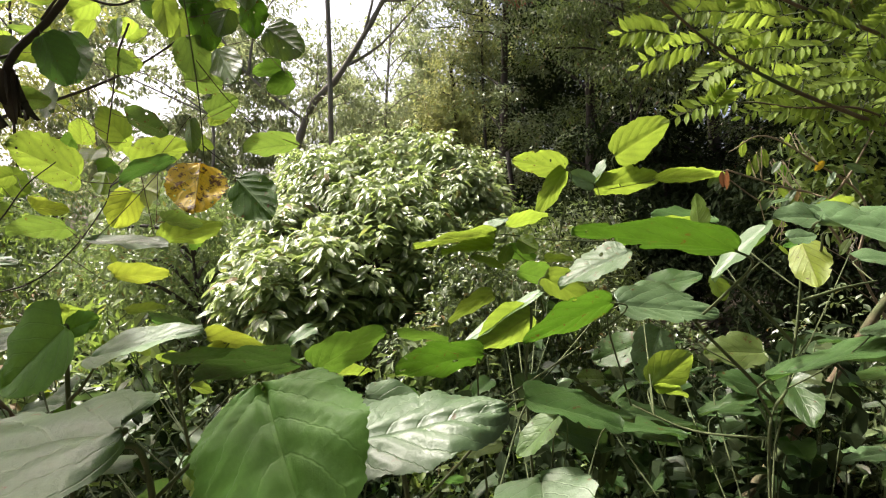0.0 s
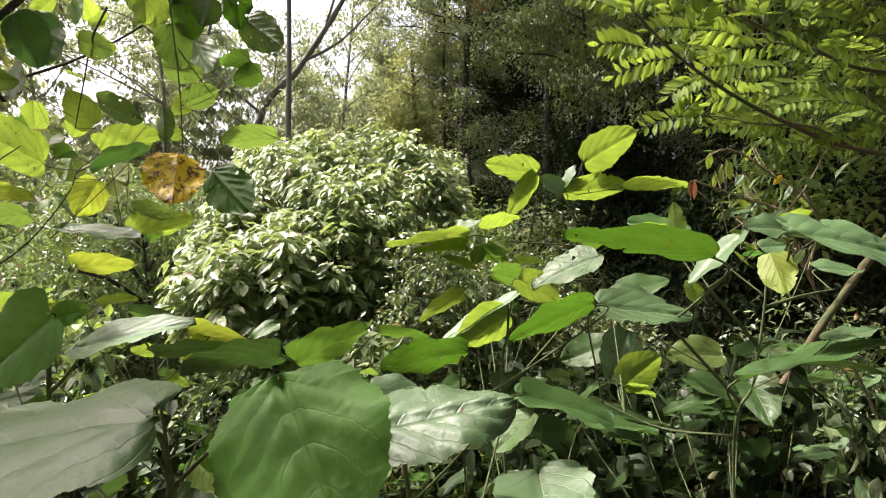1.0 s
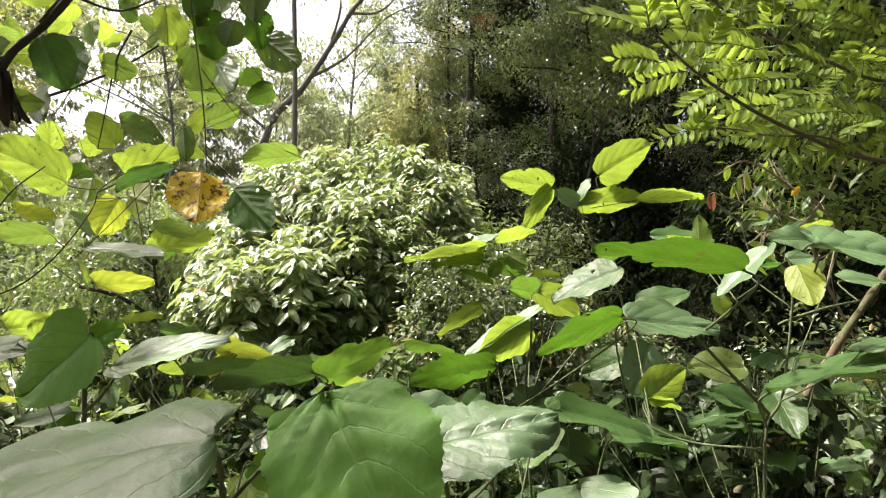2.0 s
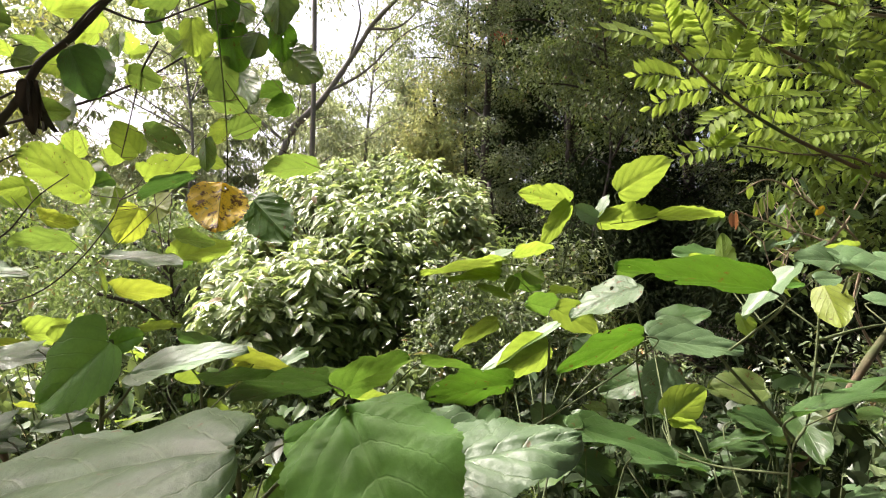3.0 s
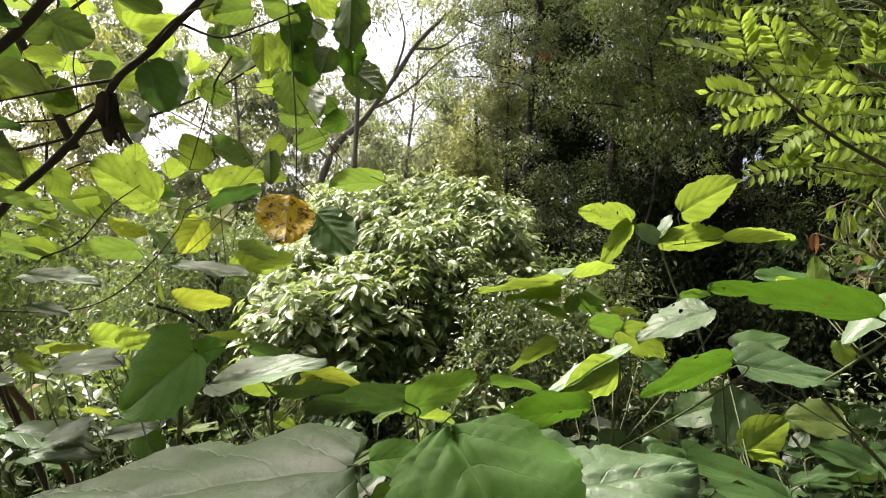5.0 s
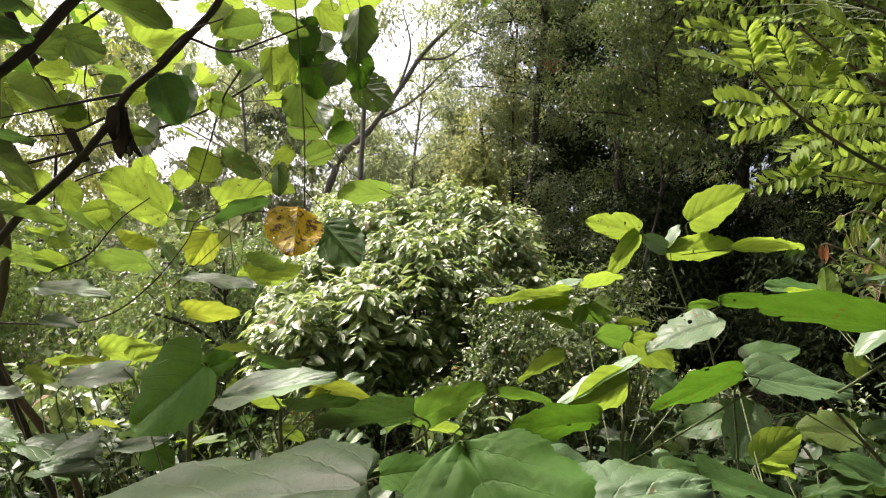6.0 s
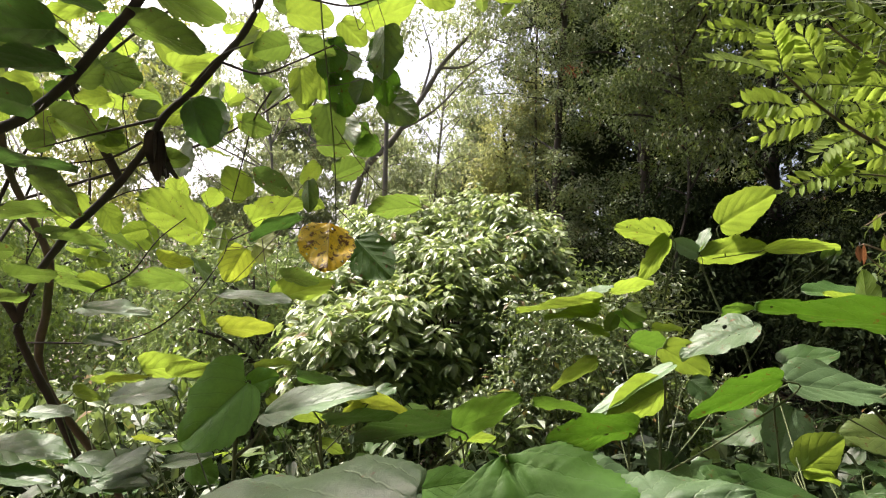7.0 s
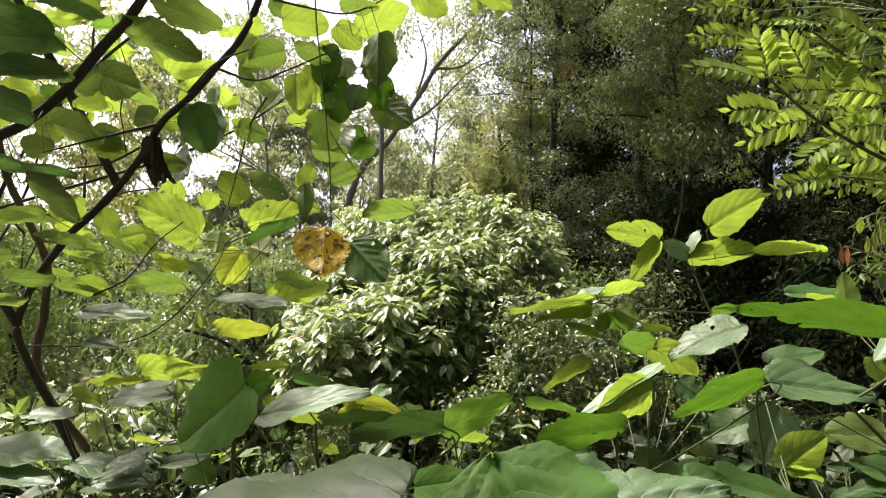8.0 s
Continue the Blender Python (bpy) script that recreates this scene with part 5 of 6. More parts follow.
side_tree.leaf((-0.688, 1.245, 1.511), (-0.827, 1.242, 1.589), (-0.143, 0.782, 0.606), 0.125, LIMEHOLE, label="bright yellow-green round leaf")
side_tree.leaf((-0.610, 1.314, 1.542), (-0.489, 1.313, 1.583), (-0.494, 0.482, 0.724), 0.100, LIMEHOLE)
side_tree.leaf((-0.420, 1.095, 1.514), (-0.519, 1.096, 1.479), (-0.431, 0.050, 0.901), 0.082, DARK)
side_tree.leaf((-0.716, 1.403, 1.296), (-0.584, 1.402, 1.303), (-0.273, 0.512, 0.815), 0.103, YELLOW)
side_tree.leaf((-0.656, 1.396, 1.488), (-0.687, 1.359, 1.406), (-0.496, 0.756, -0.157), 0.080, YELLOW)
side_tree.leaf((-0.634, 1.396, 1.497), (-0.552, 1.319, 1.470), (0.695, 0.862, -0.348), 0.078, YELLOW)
side_tree.leaf((-0.199, 1.114, 1.533), (-0.297, 1.114, 1.529), (-0.157, 0.413, 0.897), 0.076, MIDGREEN)
side_tree.leaf((-0.528, 1.270, 1.370), (-0.403, 1.269, 1.407), (-0.431, 0.430, 0.794), 0.103, LIME)
side_tree.leaf((-0.494, 1.199, 1.410), (-0.414, 1.199, 1.402), (-0.121, 0.522, 0.844), 0.063, MIDGREEN)
side_tree.leaf((-0.577, 1.100, 1.372), (-0.438, 1.100, 1.363), (0.159, -0.191, 0.969), 0.108, SKYGREY)
side_tree.leaf((-0.756, 1.197, 1.449), (-0.678, 1.198, 1.442), (-0.272, 0.541, 0.796), 0.061, YELLOW)
side_tree.leaf((-0.754, 1.299, 1.409), (-0.882, 1.299, 1.406), (-0.312, 0.424, 0.850), 0.100, MIDGREEN)
side_tree.leaf((-0.596, 1.263, 1.586), (-0.646, 1.260, 1.652), (-0.394, 0.893, 0.218), 0.065, LIME)
side_tree.leaf((-0.552, 1.191, 1.615), (-0.467, 1.193, 1.584), (-0.044, 0.624, 0.780), 0.070, DARKHOLE)
side_tree.leaf((-0.687, 1.345, 1.530), (-0.680, 1.308, 1.475), (-0.485, 0.675, -0.518), 0.053, LIME)
side_tree.leaf((-0.816, 1.195, 1.517), (-0.756, 1.196, 1.473), (-0.471, 0.860, 0.198), 0.058, LIME)
side_tree.leaf((-0.841, 1.146, 1.498), (-0.769, 1.146, 1.471), (0.038, 0.498, 0.867), 0.059, MIDGREEN)
side_tree.leaf((-0.639, 1.146, 1.773), (-0.599, 1.112, 1.659), (-0.376, 0.960, -0.416), 0.088, DARK)
side_tree.leaf((-0.716, 1.189, 1.676), (-0.654, 1.133, 1.614), (-0.300, 0.850, 0.450), 0.069, MIDGREEN)
side_tree.leaf((-0.805, 1.186, 1.765), (-0.732, 1.178, 1.740), (0.155, 1.075, 0.080), 0.056, MIDGREEN)
side_tree.leaf((-0.356, 1.050, 1.835), (-0.348, 1.058, 1.748), (0.403, 0.869, 0.288), 0.076, GREENHOLE)
side_tree.leaf((-0.340, 1.046, 1.768), (-0.318, 1.058, 1.690), (0.203, 0.869, 0.388), 0.070, GREENHOLE)
side_tree.leaf((-0.362, 1.052, 1.715), (-0.345, 1.061, 1.640), (-0.303, 0.869, 0.288), 0.062, MIDGREEN)
side_tree.leaf((-0.272, 1.083, 1.850), (-0.262, 1.088, 1.768), (0.418, 0.838, 0.351), 0.074, GREENHOLE)
side_tree.leaf((-0.262, 1.080, 1.782), (-0.250, 1.086, 1.716), (0.318, 0.838, 0.151), 0.060, GREENHOLE)
side_tree.leaf((-0.318, 1.364, 1.834), (-0.229, 1.336, 1.763), (0.299, 1.044, -0.033), 0.084, MIDGREEN)
side_tree.leaf((-0.414, 1.316, 1.779), (-0.360, 1.277, 1.691), (0.084, 1.052, -0.407), 0.076, MIDGREEN)
side_tree.leaf((-0.362, 1.122, 1.598), (-0.304, 1.121, 1.623), (-0.364, 0.827, 0.429), 0.050, MIDGREEN)
side_tree.leaf((-0.389, 1.090, 1.654), (-0.318, 1.090, 1.642), (-0.155, 0.648, 0.746), 0.056, MIDGREEN)
side_tree.leaf((-0.481, 1.283, 1.854), (-0.472, 1.286, 1.779), (0.193, 0.921, 0.338), 0.059, LIME)
side_tree.leaf((-0.609, 1.237, 1.742), (-0.535, 1.237, 1.733), (-0.270, 0.594, 0.758), 0.058, LIME)
side_tree.leaf((-0.469, 1.291, 1.625), (-0.463, 1.294, 1.553), (0.512, 0.840, 0.179), 0.057, MIDGREEN)
side_tree.leaf((-0.524, 1.392, 1.608), (-0.459, 1.393, 1.582), (0.025, 0.642, 0.766), 0.054, LIME)
side_tree.leaf((-0.724, 0.843, 1.781), (-0.877, 0.826, 1.793), (-0.359, 0.227, 0.905), 0.120, DARK)
side_tree.leaf((-0.710, 0.850, 1.724), (-0.843, 0.836, 1.731), (-0.183, 0.003, 0.983), 0.104, DARK)
side_tree.leaf((-0.786, 0.880, 1.861), (-0.676, 0.893, 1.841), (-0.094, 0.049, 0.994), 0.088, DARK)
side_tree.leaf((-0.744, 0.982, 1.898), (-0.846, 0.974, 1.866), (-0.451, -0.143, 0.881), 0.083, LIME)
side_tree.leaf((-0.657, 0.989, 1.909), (-0.526, 1.007, 1.866), (-0.058, 0.348, 0.936), 0.109, MIDGREEN)
side_tree.leaf((-0.676, 0.944, 1.832), (-0.541, 0.962, 1.796), (-0.047, 0.248, 0.968), 0.110, MIDGREEN)
side_tree.leaf((-0.756, 0.991, 1.781), (-0.664, 0.983, 1.742), (0.143, 1.116, 0.083), 0.069, MIDGREEN)
side_tree.leaf((-0.797, 0.990, 1.751), (-0.728, 0.960, 1.775), (0.052, 0.765, 0.788), 0.056, MIDGREEN)
side_tree.leaf((-0.679, 1.097, 1.815), (-0.582, 1.105, 1.836), (-0.371, 0.075, 0.926), 0.077, LIME)
side_tree.leaf((-0.456, 1.110, 1.919), (-0.363, 1.121, 1.908), (-0.168, 0.570, 0.804), 0.073, LIME)
side_tree.leaf((-0.305, 1.128, 1.898), (-0.208, 1.133, 1.944), (-0.359, 0.347, 0.867), 0.084, LIME)
side_tree.leaf((-0.316, 1.026, 1.892), (-0.245, 1.033, 1.896), (-0.107, 0.096, 0.990), 0.056, MIDGREEN)
side_tree.leaf((-0.193, 1.132, 1.969), (-0.130, 1.143, 1.930), (-0.045, 0.855, 0.517), 0.058, LIME)
side_tree.leaf((-0.077, 1.144, 1.974), (0.000, 1.155, 1.940), (0.335, 0.205, 0.920), 0.066, LIME)
side_tree.leaf((-0.507, 1.108, 1.887), (-0.520, 1.068, 1.809), (-0.656, 0.782, -0.294), 0.064, LIME)
side_tree.leaf((-0.436, 1.070, 1.837), (-0.499, 1.053, 1.817), (-0.332, 0.832, 0.362), 0.055, MIDGREEN)
side_tree.leaf((-0.400, 1.024, 1.819), (-0.335, 1.033, 1.801), (0.019, 0.384, 0.923), 0.053, MIDGREEN)
side_tree.leaf((-0.433, 1.123, 1.813), (-0.428, 1.130, 1.742), (0.101, 0.934, 0.342), 0.056, LIME)
side_tree.leaf((-0.248, 1.037, 1.848), (-0.248, 1.047, 1.750), (0.498, 0.812, 0.304), 0.077, MIDGREEN)
side_tree.leaf((-0.285, 1.043, 1.754), (-0.295, 1.020, 1.698), (-0.421, 0.941, -0.304), 0.045, MIDGREEN)
side_tree.leaf((-0.327, 1.082, 1.823), (-0.312, 1.057, 1.768), (-0.096, 1.014, -0.496), 0.043, MIDGREEN)
side_tree.leaf((-0.608, 1.042, 1.729), (-0.572, 1.054, 1.642), (-0.196, 0.912, 0.361), 0.074, DARK)
side_tree.leaf((-0.548, 1.121, 1.710), (-0.489, 1.129, 1.692), (-0.264, 0.805, 0.530), 0.049, MIDGREEN)
side_tree.leaf((-0.715, 1.110, 1.640), (-0.649, 1.117, 1.640), (-0.374, 0.559, 0.740), 0.052, MIDGREEN)
side_tree.leaf((-0.837, 0.851, 1.581), (-0.693, 0.866, 1.574), (-0.124, 0.040, 0.991), 0.113, DARK)
side_tree.leaf((-0.813, 0.905, 1.569), (-0.719, 0.921, 1.506), (0.078, 0.638, 0.766), 0.089, MIDGREEN)
side_tree.leaf((-0.877, 1.037, 1.708), (-0.775, 1.050, 1.676), (-0.211, 0.524, 0.825), 0.084, MIDGREEN)
side_tree.leaf((-0.833, 1.091, 1.709), (-0.773, 1.096, 1.666), (-0.140, 1.029, -0.091), 0.056, LIME)
side_tree.leaf((-0.836, 1.135, 1.780), (-0.902, 1.129, 1.773), (-0.472, 0.338, 0.814), 0.052, LIME)
side_tree.leaf((-0.852, 1.006, 1.528), (-0.951, 0.997, 1.518), (-0.387, 0.179, 0.904), 0.078, MIDGREEN)
side_tree.leaf((-0.929, 1.036, 1.656), (-0.870, 1.041, 1.670), (-0.634, 0.707, 0.315), 0.047, MIDGREEN)
side_tree.leaf((-0.764, 0.851, 1.663), (-0.844, 0.840, 1.690), (-0.371, 0.579, 0.726), 0.066, DARK)
side_tree.leaf((-0.834, 1.094, 1.679), (-0.762, 1.103, 1.667), (-0.494, 0.750, 0.438), 0.057, LIME)
side_tree.leaf((-0.927, 1.009, 1.412), (-0.838, 1.018, 1.417), (-0.414, 0.378, 0.828), 0.069, MIDGREEN)
side_tree.leaf((-0.986, 1.008, 1.367), (-0.893, 1.016, 1.383), (-0.479, 0.261, 0.838), 0.074, MIDGREEN)
side_tree.leaf((-0.796, 1.029, 1.350), (-0.674, 1.042, 1.343), (0.214, -0.203, 0.955), 0.096, SKYGREY)
side_tree.leaf((-0.863, 1.009, 1.480), (-0.746, 1.022, 1.469), (-0.133, 0.268, 0.954), 0.092, MIDGREEN)
side_tree.leaf((-0.824, 1.082, 1.294), (-0.760, 1.089, 1.283), (0.414, -0.273, 0.868), 0.051, SKYGREY)
side_tree.leaf((-0.918, 1.112, 1.405), (-0.815, 1.124, 1.391), (-0.105, 0.362, 0.926), 0.082, MIDGREEN)
side_tree.leaf((-0.820, 1.108, 1.548), (-0.791, 1.116, 1.495), (-0.386, 0.897, 0.215), 0.048, LIME)
side_tree.leaf((-0.811, 1.124, 1.393), (-0.872, 1.116, 1.415), (-0.137, 0.681, 0.720), 0.051, LIME)
side_tree.leaf((-1.011, 1.074, 1.704), (-1.032, 1.041, 1.741), (-0.495, 0.533, 0.187), 0.056, LIME)
side_tree.leaf((-0.943, 1.072, 1.792), (-1.009, 1.066, 1.787), (-0.550, 0.411, 0.727), 0.052, LIME)
side_tree.leaf((-0.681, 1.154, 1.745), (-0.736, 1.144, 1.732), (-0.238, 0.874, 0.326), 0.046, LIME)
side_tree.leaf((-0.766, 1.168, 1.509), (-0.817, 1.162, 1.498), (-0.166, 0.944, 0.198), 0.042, LIME)
side_tree.leaf((-1.006, 1.047, 1.457), (-0.953, 1.052, 1.462), (-0.637, 0.624, 0.453), 0.042, MIDGREEN)
side_tree.leaf((-0.903, 1.103, 1.510), (-0.837, 1.110, 1.515), (-0.375, 0.296, 0.878), 0.052, LIME)


# ---- feathery-leaved tree beside the path ----
class Feathery:
    def __init__(self):
        self.ob = thing("feathery_tree", (1.75, 1.6, 0.0), "slender tree with feathery bright green compound leaves", "tree")
        self.leaflet = blade(0.039, 0.0148, 3, "leaflet", 0.12, 0.10, nu=6, nv=8, tooth=0.0, relief=0.006)
        self.leaflet.materials.append(LEAFLET)
        self.nodes = []

    def branch(self, points, r0, r1, name="branch"):
        self.nodes.append(smooth_line(points, 10))
        part(name, tubes_mesh(name, [(points, r0, r1)], 8, 7, 0.05), BROWNSTEM, self.ob)

    def frond(self, base, tip, seed, pairs=8, size=1.0):
        rng = np.random.default_rng(seed)
        b, t = np.array(base, float), np.array(tip, float)
        t = b + 0.86 * (t - b)
        every = np.vstack(self.nodes)
        root = every[np.linalg.norm(every - b, axis=1).argmin()]
        length = np.linalg.norm(t - b)
        mid = 0.5 * (b + t) + (0, 0, 0.06 * length)
        line = smooth_line([b, mid, t], 12)
        ob = part("frond", tubes_mesh("frond", [([root, 0.5 * (root + b) + (0, 0, 0.01), b, mid, t], 0.0014, 0.0006)], 5, 5), STEM, self.ob)
        up = unit(np.array([-0.1, -1.0, 0.15] if rng.random() < 0.55 else [-0.15, -0.75, 0.75]) + 0.36 * rng.standard_normal(3))
        for k in range(pairs * 2 + 1):
            s = 1.0 if k == pairs * 2 else 0.12 + 0.83 * (k // 2) / (pairs - 0.4)
            p = line[min(int(s * (len(line) - 1)), len(line) - 1)]
            a = unit(t - b)
            side = unit(np.cross(a, up)) * (1 if k % 2 else -1)
            way = a if k == pairs * 2 else unit(0.72 * a + side + up * (0.08 * rng.standard_normal() - 0.05))
            grow = size * (0.75 + 0.35 * math.sin(math.pi * min(s, 0.95))) * (0.9 + 0.2 * rng.random())
            n = unit(up + 0.34 * rng.standard_normal(3))
            part("leaflet", self.leaflet, None, ob, "", frame_of(p, p + way, n) @ Matrix.Scale(grow, 4))


feathery = Feathery()
feathery.branch([(1.750, 1.600, -0.050), (1.720, 1.600, 0.800), (1.600, 1.550, 1.500), (1.500, 1.500, 2.100), (1.350, 1.500, 2.800)], 0.022, 0.012, "trunk")
feathery.branch([(1.600, 1.550, 1.500), (1.162, 1.494, 1.557), (0.942, 1.412, 1.605), (0.771, 1.340, 1.655), (0.607, 1.258, 1.719), (0.471, 1.166, 1.786)], 0.007, 0.002, "branch")
feathery.branch([(1.550, 1.520, 1.750), (1.204, 1.487, 1.751), (0.981, 1.386, 1.776), (0.821, 1.335, 1.811), (0.694, 1.283, 1.854), (0.598, 1.232, 1.893)], 0.006, 0.002, "branch")
feathery.branch([(1.500, 1.500, 2.000), (1.190, 1.480, 1.959), (0.955, 1.380, 1.945), (0.808, 1.329, 1.974), (0.658, 1.278, 1.999)], 0.006, 0.002, "branch")
feathery.branch([(1.162, 1.494, 1.557), (1.016, 1.442, 1.603), (0.863, 1.412, 1.605), (0.745, 1.411, 1.624), (0.600, 1.412, 1.605)], 0.003, 0.0015, "branch")
feathery.frond((0.467, 1.156, 1.771), (0.311, 1.125, 1.794), 501, 8, 1.0)
feathery.frond((0.482, 1.166, 1.769), (0.449, 1.133, 1.855), 502, 8, 1.0)
feathery.frond((0.521, 1.208, 1.721), (0.398, 1.178, 1.721), 503, 8, 1.0)
feathery.frond((0.601, 1.258, 1.719), (0.438, 1.230, 1.664), 504, 8, 1.0)
feathery.frond((0.738, 1.411, 1.627), (0.542, 1.383, 1.583), 505, 8, 1.0)
feathery.frond((0.624, 1.267, 1.740), (0.673, 1.233, 1.846), 506, 8, 1.0)
feathery.frond((0.729, 1.304, 1.819), (0.826, 1.274, 1.817), 507, 8, 1.0)
feathery.frond((0.954, 1.365, 1.808), (0.973, 1.331, 1.930), 508, 8, 1.0)
feathery.frond((0.877, 1.346, 1.764), (0.673, 1.317, 1.733), 509, 8, 1.0)
feathery.frond((0.916, 1.368, 1.729), (0.721, 1.339, 1.692), 510, 8, 1.0)
feathery.frond((1.007, 1.389, 1.698), (0.782, 1.360, 1.655), 511, 8, 1.0)
feathery.frond((1.056, 1.430, 1.662), (0.838, 1.401, 1.625), 512, 8, 1.0)
feathery.frond((0.586, 1.235, 1.794), (0.533, 1.202, 1.874), 513, 8, 1.0)
feathery.frond((0.852, 1.323, 1.870), (0.742, 1.291, 1.913), 514, 8, 1.0)
feathery.frond((0.980, 1.367, 1.751), (0.827, 1.336, 1.780), 515, 8, 1.0)
feathery.frond((0.955, 1.432, 1.595), (0.805, 1.402, 1.607), 516, 8, 1.0)
feathery.frond((0.683, 1.264, 1.834), (0.580, 1.233, 1.864), 517, 8, 1.0)
feathery.frond((0.778, 1.306, 1.776), (0.629, 1.276, 1.779), 518, 8, 1.0)
feathery.frond((0.815, 1.324, 1.820), (0.809, 1.291, 1.919), 519, 8, 1.0)
feathery.frond((0.796, 1.338, 1.723), (0.631, 1.309, 1.685), 520, 8, 1.0)
feathery.frond((0.955, 1.381, 1.919), (0.909, 1.347, 2.021), 521, 8, 1.0)
feathery.frond((1.021, 1.402, 1.887), (0.897, 1.372, 1.889), 522, 8, 1.0)
feathery.frond((0.865, 1.370, 1.668), (0.696, 1.341, 1.636), 523, 8, 1.0)
feathery.frond((1.096, 1.436, 1.778), (0.982, 1.410, 1.670), 524, 8, 1.0)
feathery.frond((1.119, 1.472, 1.595), (0.949, 1.444, 1.550), 525, 8, 1.0)
feathery.frond((1.131, 1.444, 1.835), (1.028, 1.417, 1.759), 526, 8, 1.0)
feathery.frond((0.654, 1.256, 1.772), (0.513, 1.226, 1.762), 527, 8, 1.0)
feathery.frond((0.754, 1.302, 1.899), (0.653, 1.270, 1.946), 528, 8, 1.0)
feathery.frond((1.047, 1.400, 1.953), (0.922, 1.371, 1.928), 529, 8, 1.0)
feathery.frond((1.204, 1.487, 1.737), (1.084, 1.454, 1.838), 530, 8, 1.0)
feathery.frond((0.901, 1.451, 1.632), (0.949, 1.425, 1.520), 531, 8, 1.0)
feathery.frond((0.666, 1.412, 1.611), (0.703, 1.380, 1.657), 532, 8, 1.0)
feathery.frond((1.037, 1.471, 1.636), (1.043, 1.445, 1.523), 533, 8, 1.0)
feathery.frond((1.190, 1.490, 1.654), (1.071, 1.462, 1.607), 534, 8, 1.0)
feathery.frond((0.698, 1.319, 1.693), (0.585, 1.291, 1.637), 535, 8, 1.0)
feathery.frond((1.416, 1.605, 1.937), (1.234, 1.583, 1.883), 536, 8, 1.0)
feathery.frond((1.402, 1.690, 1.633), (1.234, 1.667, 1.562), 537, 8, 1.0)
feathery.frond((0.963, 1.584, 1.854), (0.817, 1.562, 1.913), 538, 8, 1.0)
feathery.frond((1.047, 1.751, 1.693), (0.861, 1.729, 1.640), 539, 8, 1.0)
feathery.frond((1.061, 1.511, 1.704), (0.891, 1.488, 1.662), 540, 8, 1.0)
feathery.frond((1.199, 1.746, 1.717), (1.044, 1.722, 1.633), 541, 8, 1.0)
feathery.frond((1.447, 1.635, 1.625), (1.246, 1.614, 1.613), 542, 8, 1.0)
feathery.frond((1.376, 1.527, 2.002), (1.188, 1.505, 1.976), 543, 8, 1.0)
feathery.frond((1.112, 1.471, 1.654), (0.971, 1.449, 1.712), 544, 8, 1.0)
feathery.frond((0.935, 1.456, 1.574), (0.777, 1.435, 1.612), 545, 8, 1.0)
feathery.frond((1.205, 1.675, 1.786), (1.045, 1.654, 1.849), 546, 8, 1.0)
feathery.frond((1.360, 1.504, 1.674), (1.192, 1.483, 1.717), 547, 8, 1.0)
feathery.frond((1.187, 1.495, 1.752), (1.027, 1.473, 1.796), 548, 8, 1.0)
feathery.frond((1.415, 1.671, 1.758), (1.229, 1.651, 1.801), 549, 8, 1.0)
feathery.frond((1.180, 1.408, 1.958), (1.026, 1.386, 1.993), 550, 8, 1.0)
feathery.frond((1.373, 1.610, 1.810), (1.176, 1.589, 1.789), 551, 8, 1.0)
feathery.frond((1.328, 1.651, 1.934), (1.179, 1.629, 2.002), 552, 8, 1.0)
feathery.frond((1.055, 1.456, 1.987), (0.909, 1.432, 1.919), 553, 8, 1.0)
feathery.frond((1.277, 1.608, 1.683), (1.082, 1.587, 1.667), 554, 8, 1.0)
feathery.frond((1.349, 1.573, 1.758), (1.155, 1.551, 1.744), 555, 8, 1.0)
feathery.frond((1.279, 1.634, 1.919), (1.083, 1.613, 1.927), 556, 8, 1.0)
feathery.frond((1.343, 1.658, 1.853), (1.150, 1.636, 1.814), 557, 8, 1.0)
feathery.frond((1.049, 1.721, 1.713), (0.854, 1.701, 1.740), 558, 8, 1.0)
feathery.frond((1.313, 1.568, 1.647), (1.150, 1.547, 1.702), 559, 8, 1.0)
feathery.frond((1.261, 1.505, 1.638), (1.092, 1.484, 1.678), 560, 8, 1.0)
feathery.frond((1.198, 1.406, 1.762), (1.041, 1.384, 1.799), 561, 8, 1.0)
feathery.frond((0.827, 1.618, 2.073), (0.624, 1.568, 2.061), 562, 8, 1.0)
feathery.frond((0.911, 1.748, 2.008), (0.718, 1.704, 1.939), 563, 8, 1.0)
feathery.frond((1.053, 1.847, 2.083), (0.840, 1.791, 2.121), 564, 8, 1.0)
feathery.frond((1.038, 1.679, 2.007), (0.839, 1.633, 1.955), 565, 8, 1.0)
feathery.frond((0.858, 1.636, 1.838), (0.656, 1.586, 1.824), 566, 8, 1.0)
feathery.frond((0.962, 1.753, 2.186), (0.755, 1.698, 2.216), 567, 8, 1.0)
feathery.frond((0.724, 1.745, 2.178), (0.507, 1.694, 2.169), 568, 8, 1.0)
feathery.frond((0.642, 1.650, 2.174), (0.455, 1.597, 2.212), 569, 8, 1.0)
feathery.frond((0.791, 1.709, 2.187), (0.591, 1.655, 2.218), 570, 8, 1.0)
feathery.frond((0.852, 1.799, 2.096), (0.630, 1.746, 2.097), 571, 8, 1.0)
feathery.frond((0.656, 1.597, 2.033), (0.457, 1.548, 2.013), 572, 8, 1.0)
feathery.frond((0.695, 1.697, 2.074), (0.485, 1.645, 2.074), 573, 8, 1.0)
feathery.frond((1.128, 1.813, 2.135), (0.904, 1.759, 2.146), 574, 8, 1.0)
feathery.frond((0.979, 1.622, 1.798), (0.781, 1.570, 1.812), 575, 8, 1.0)
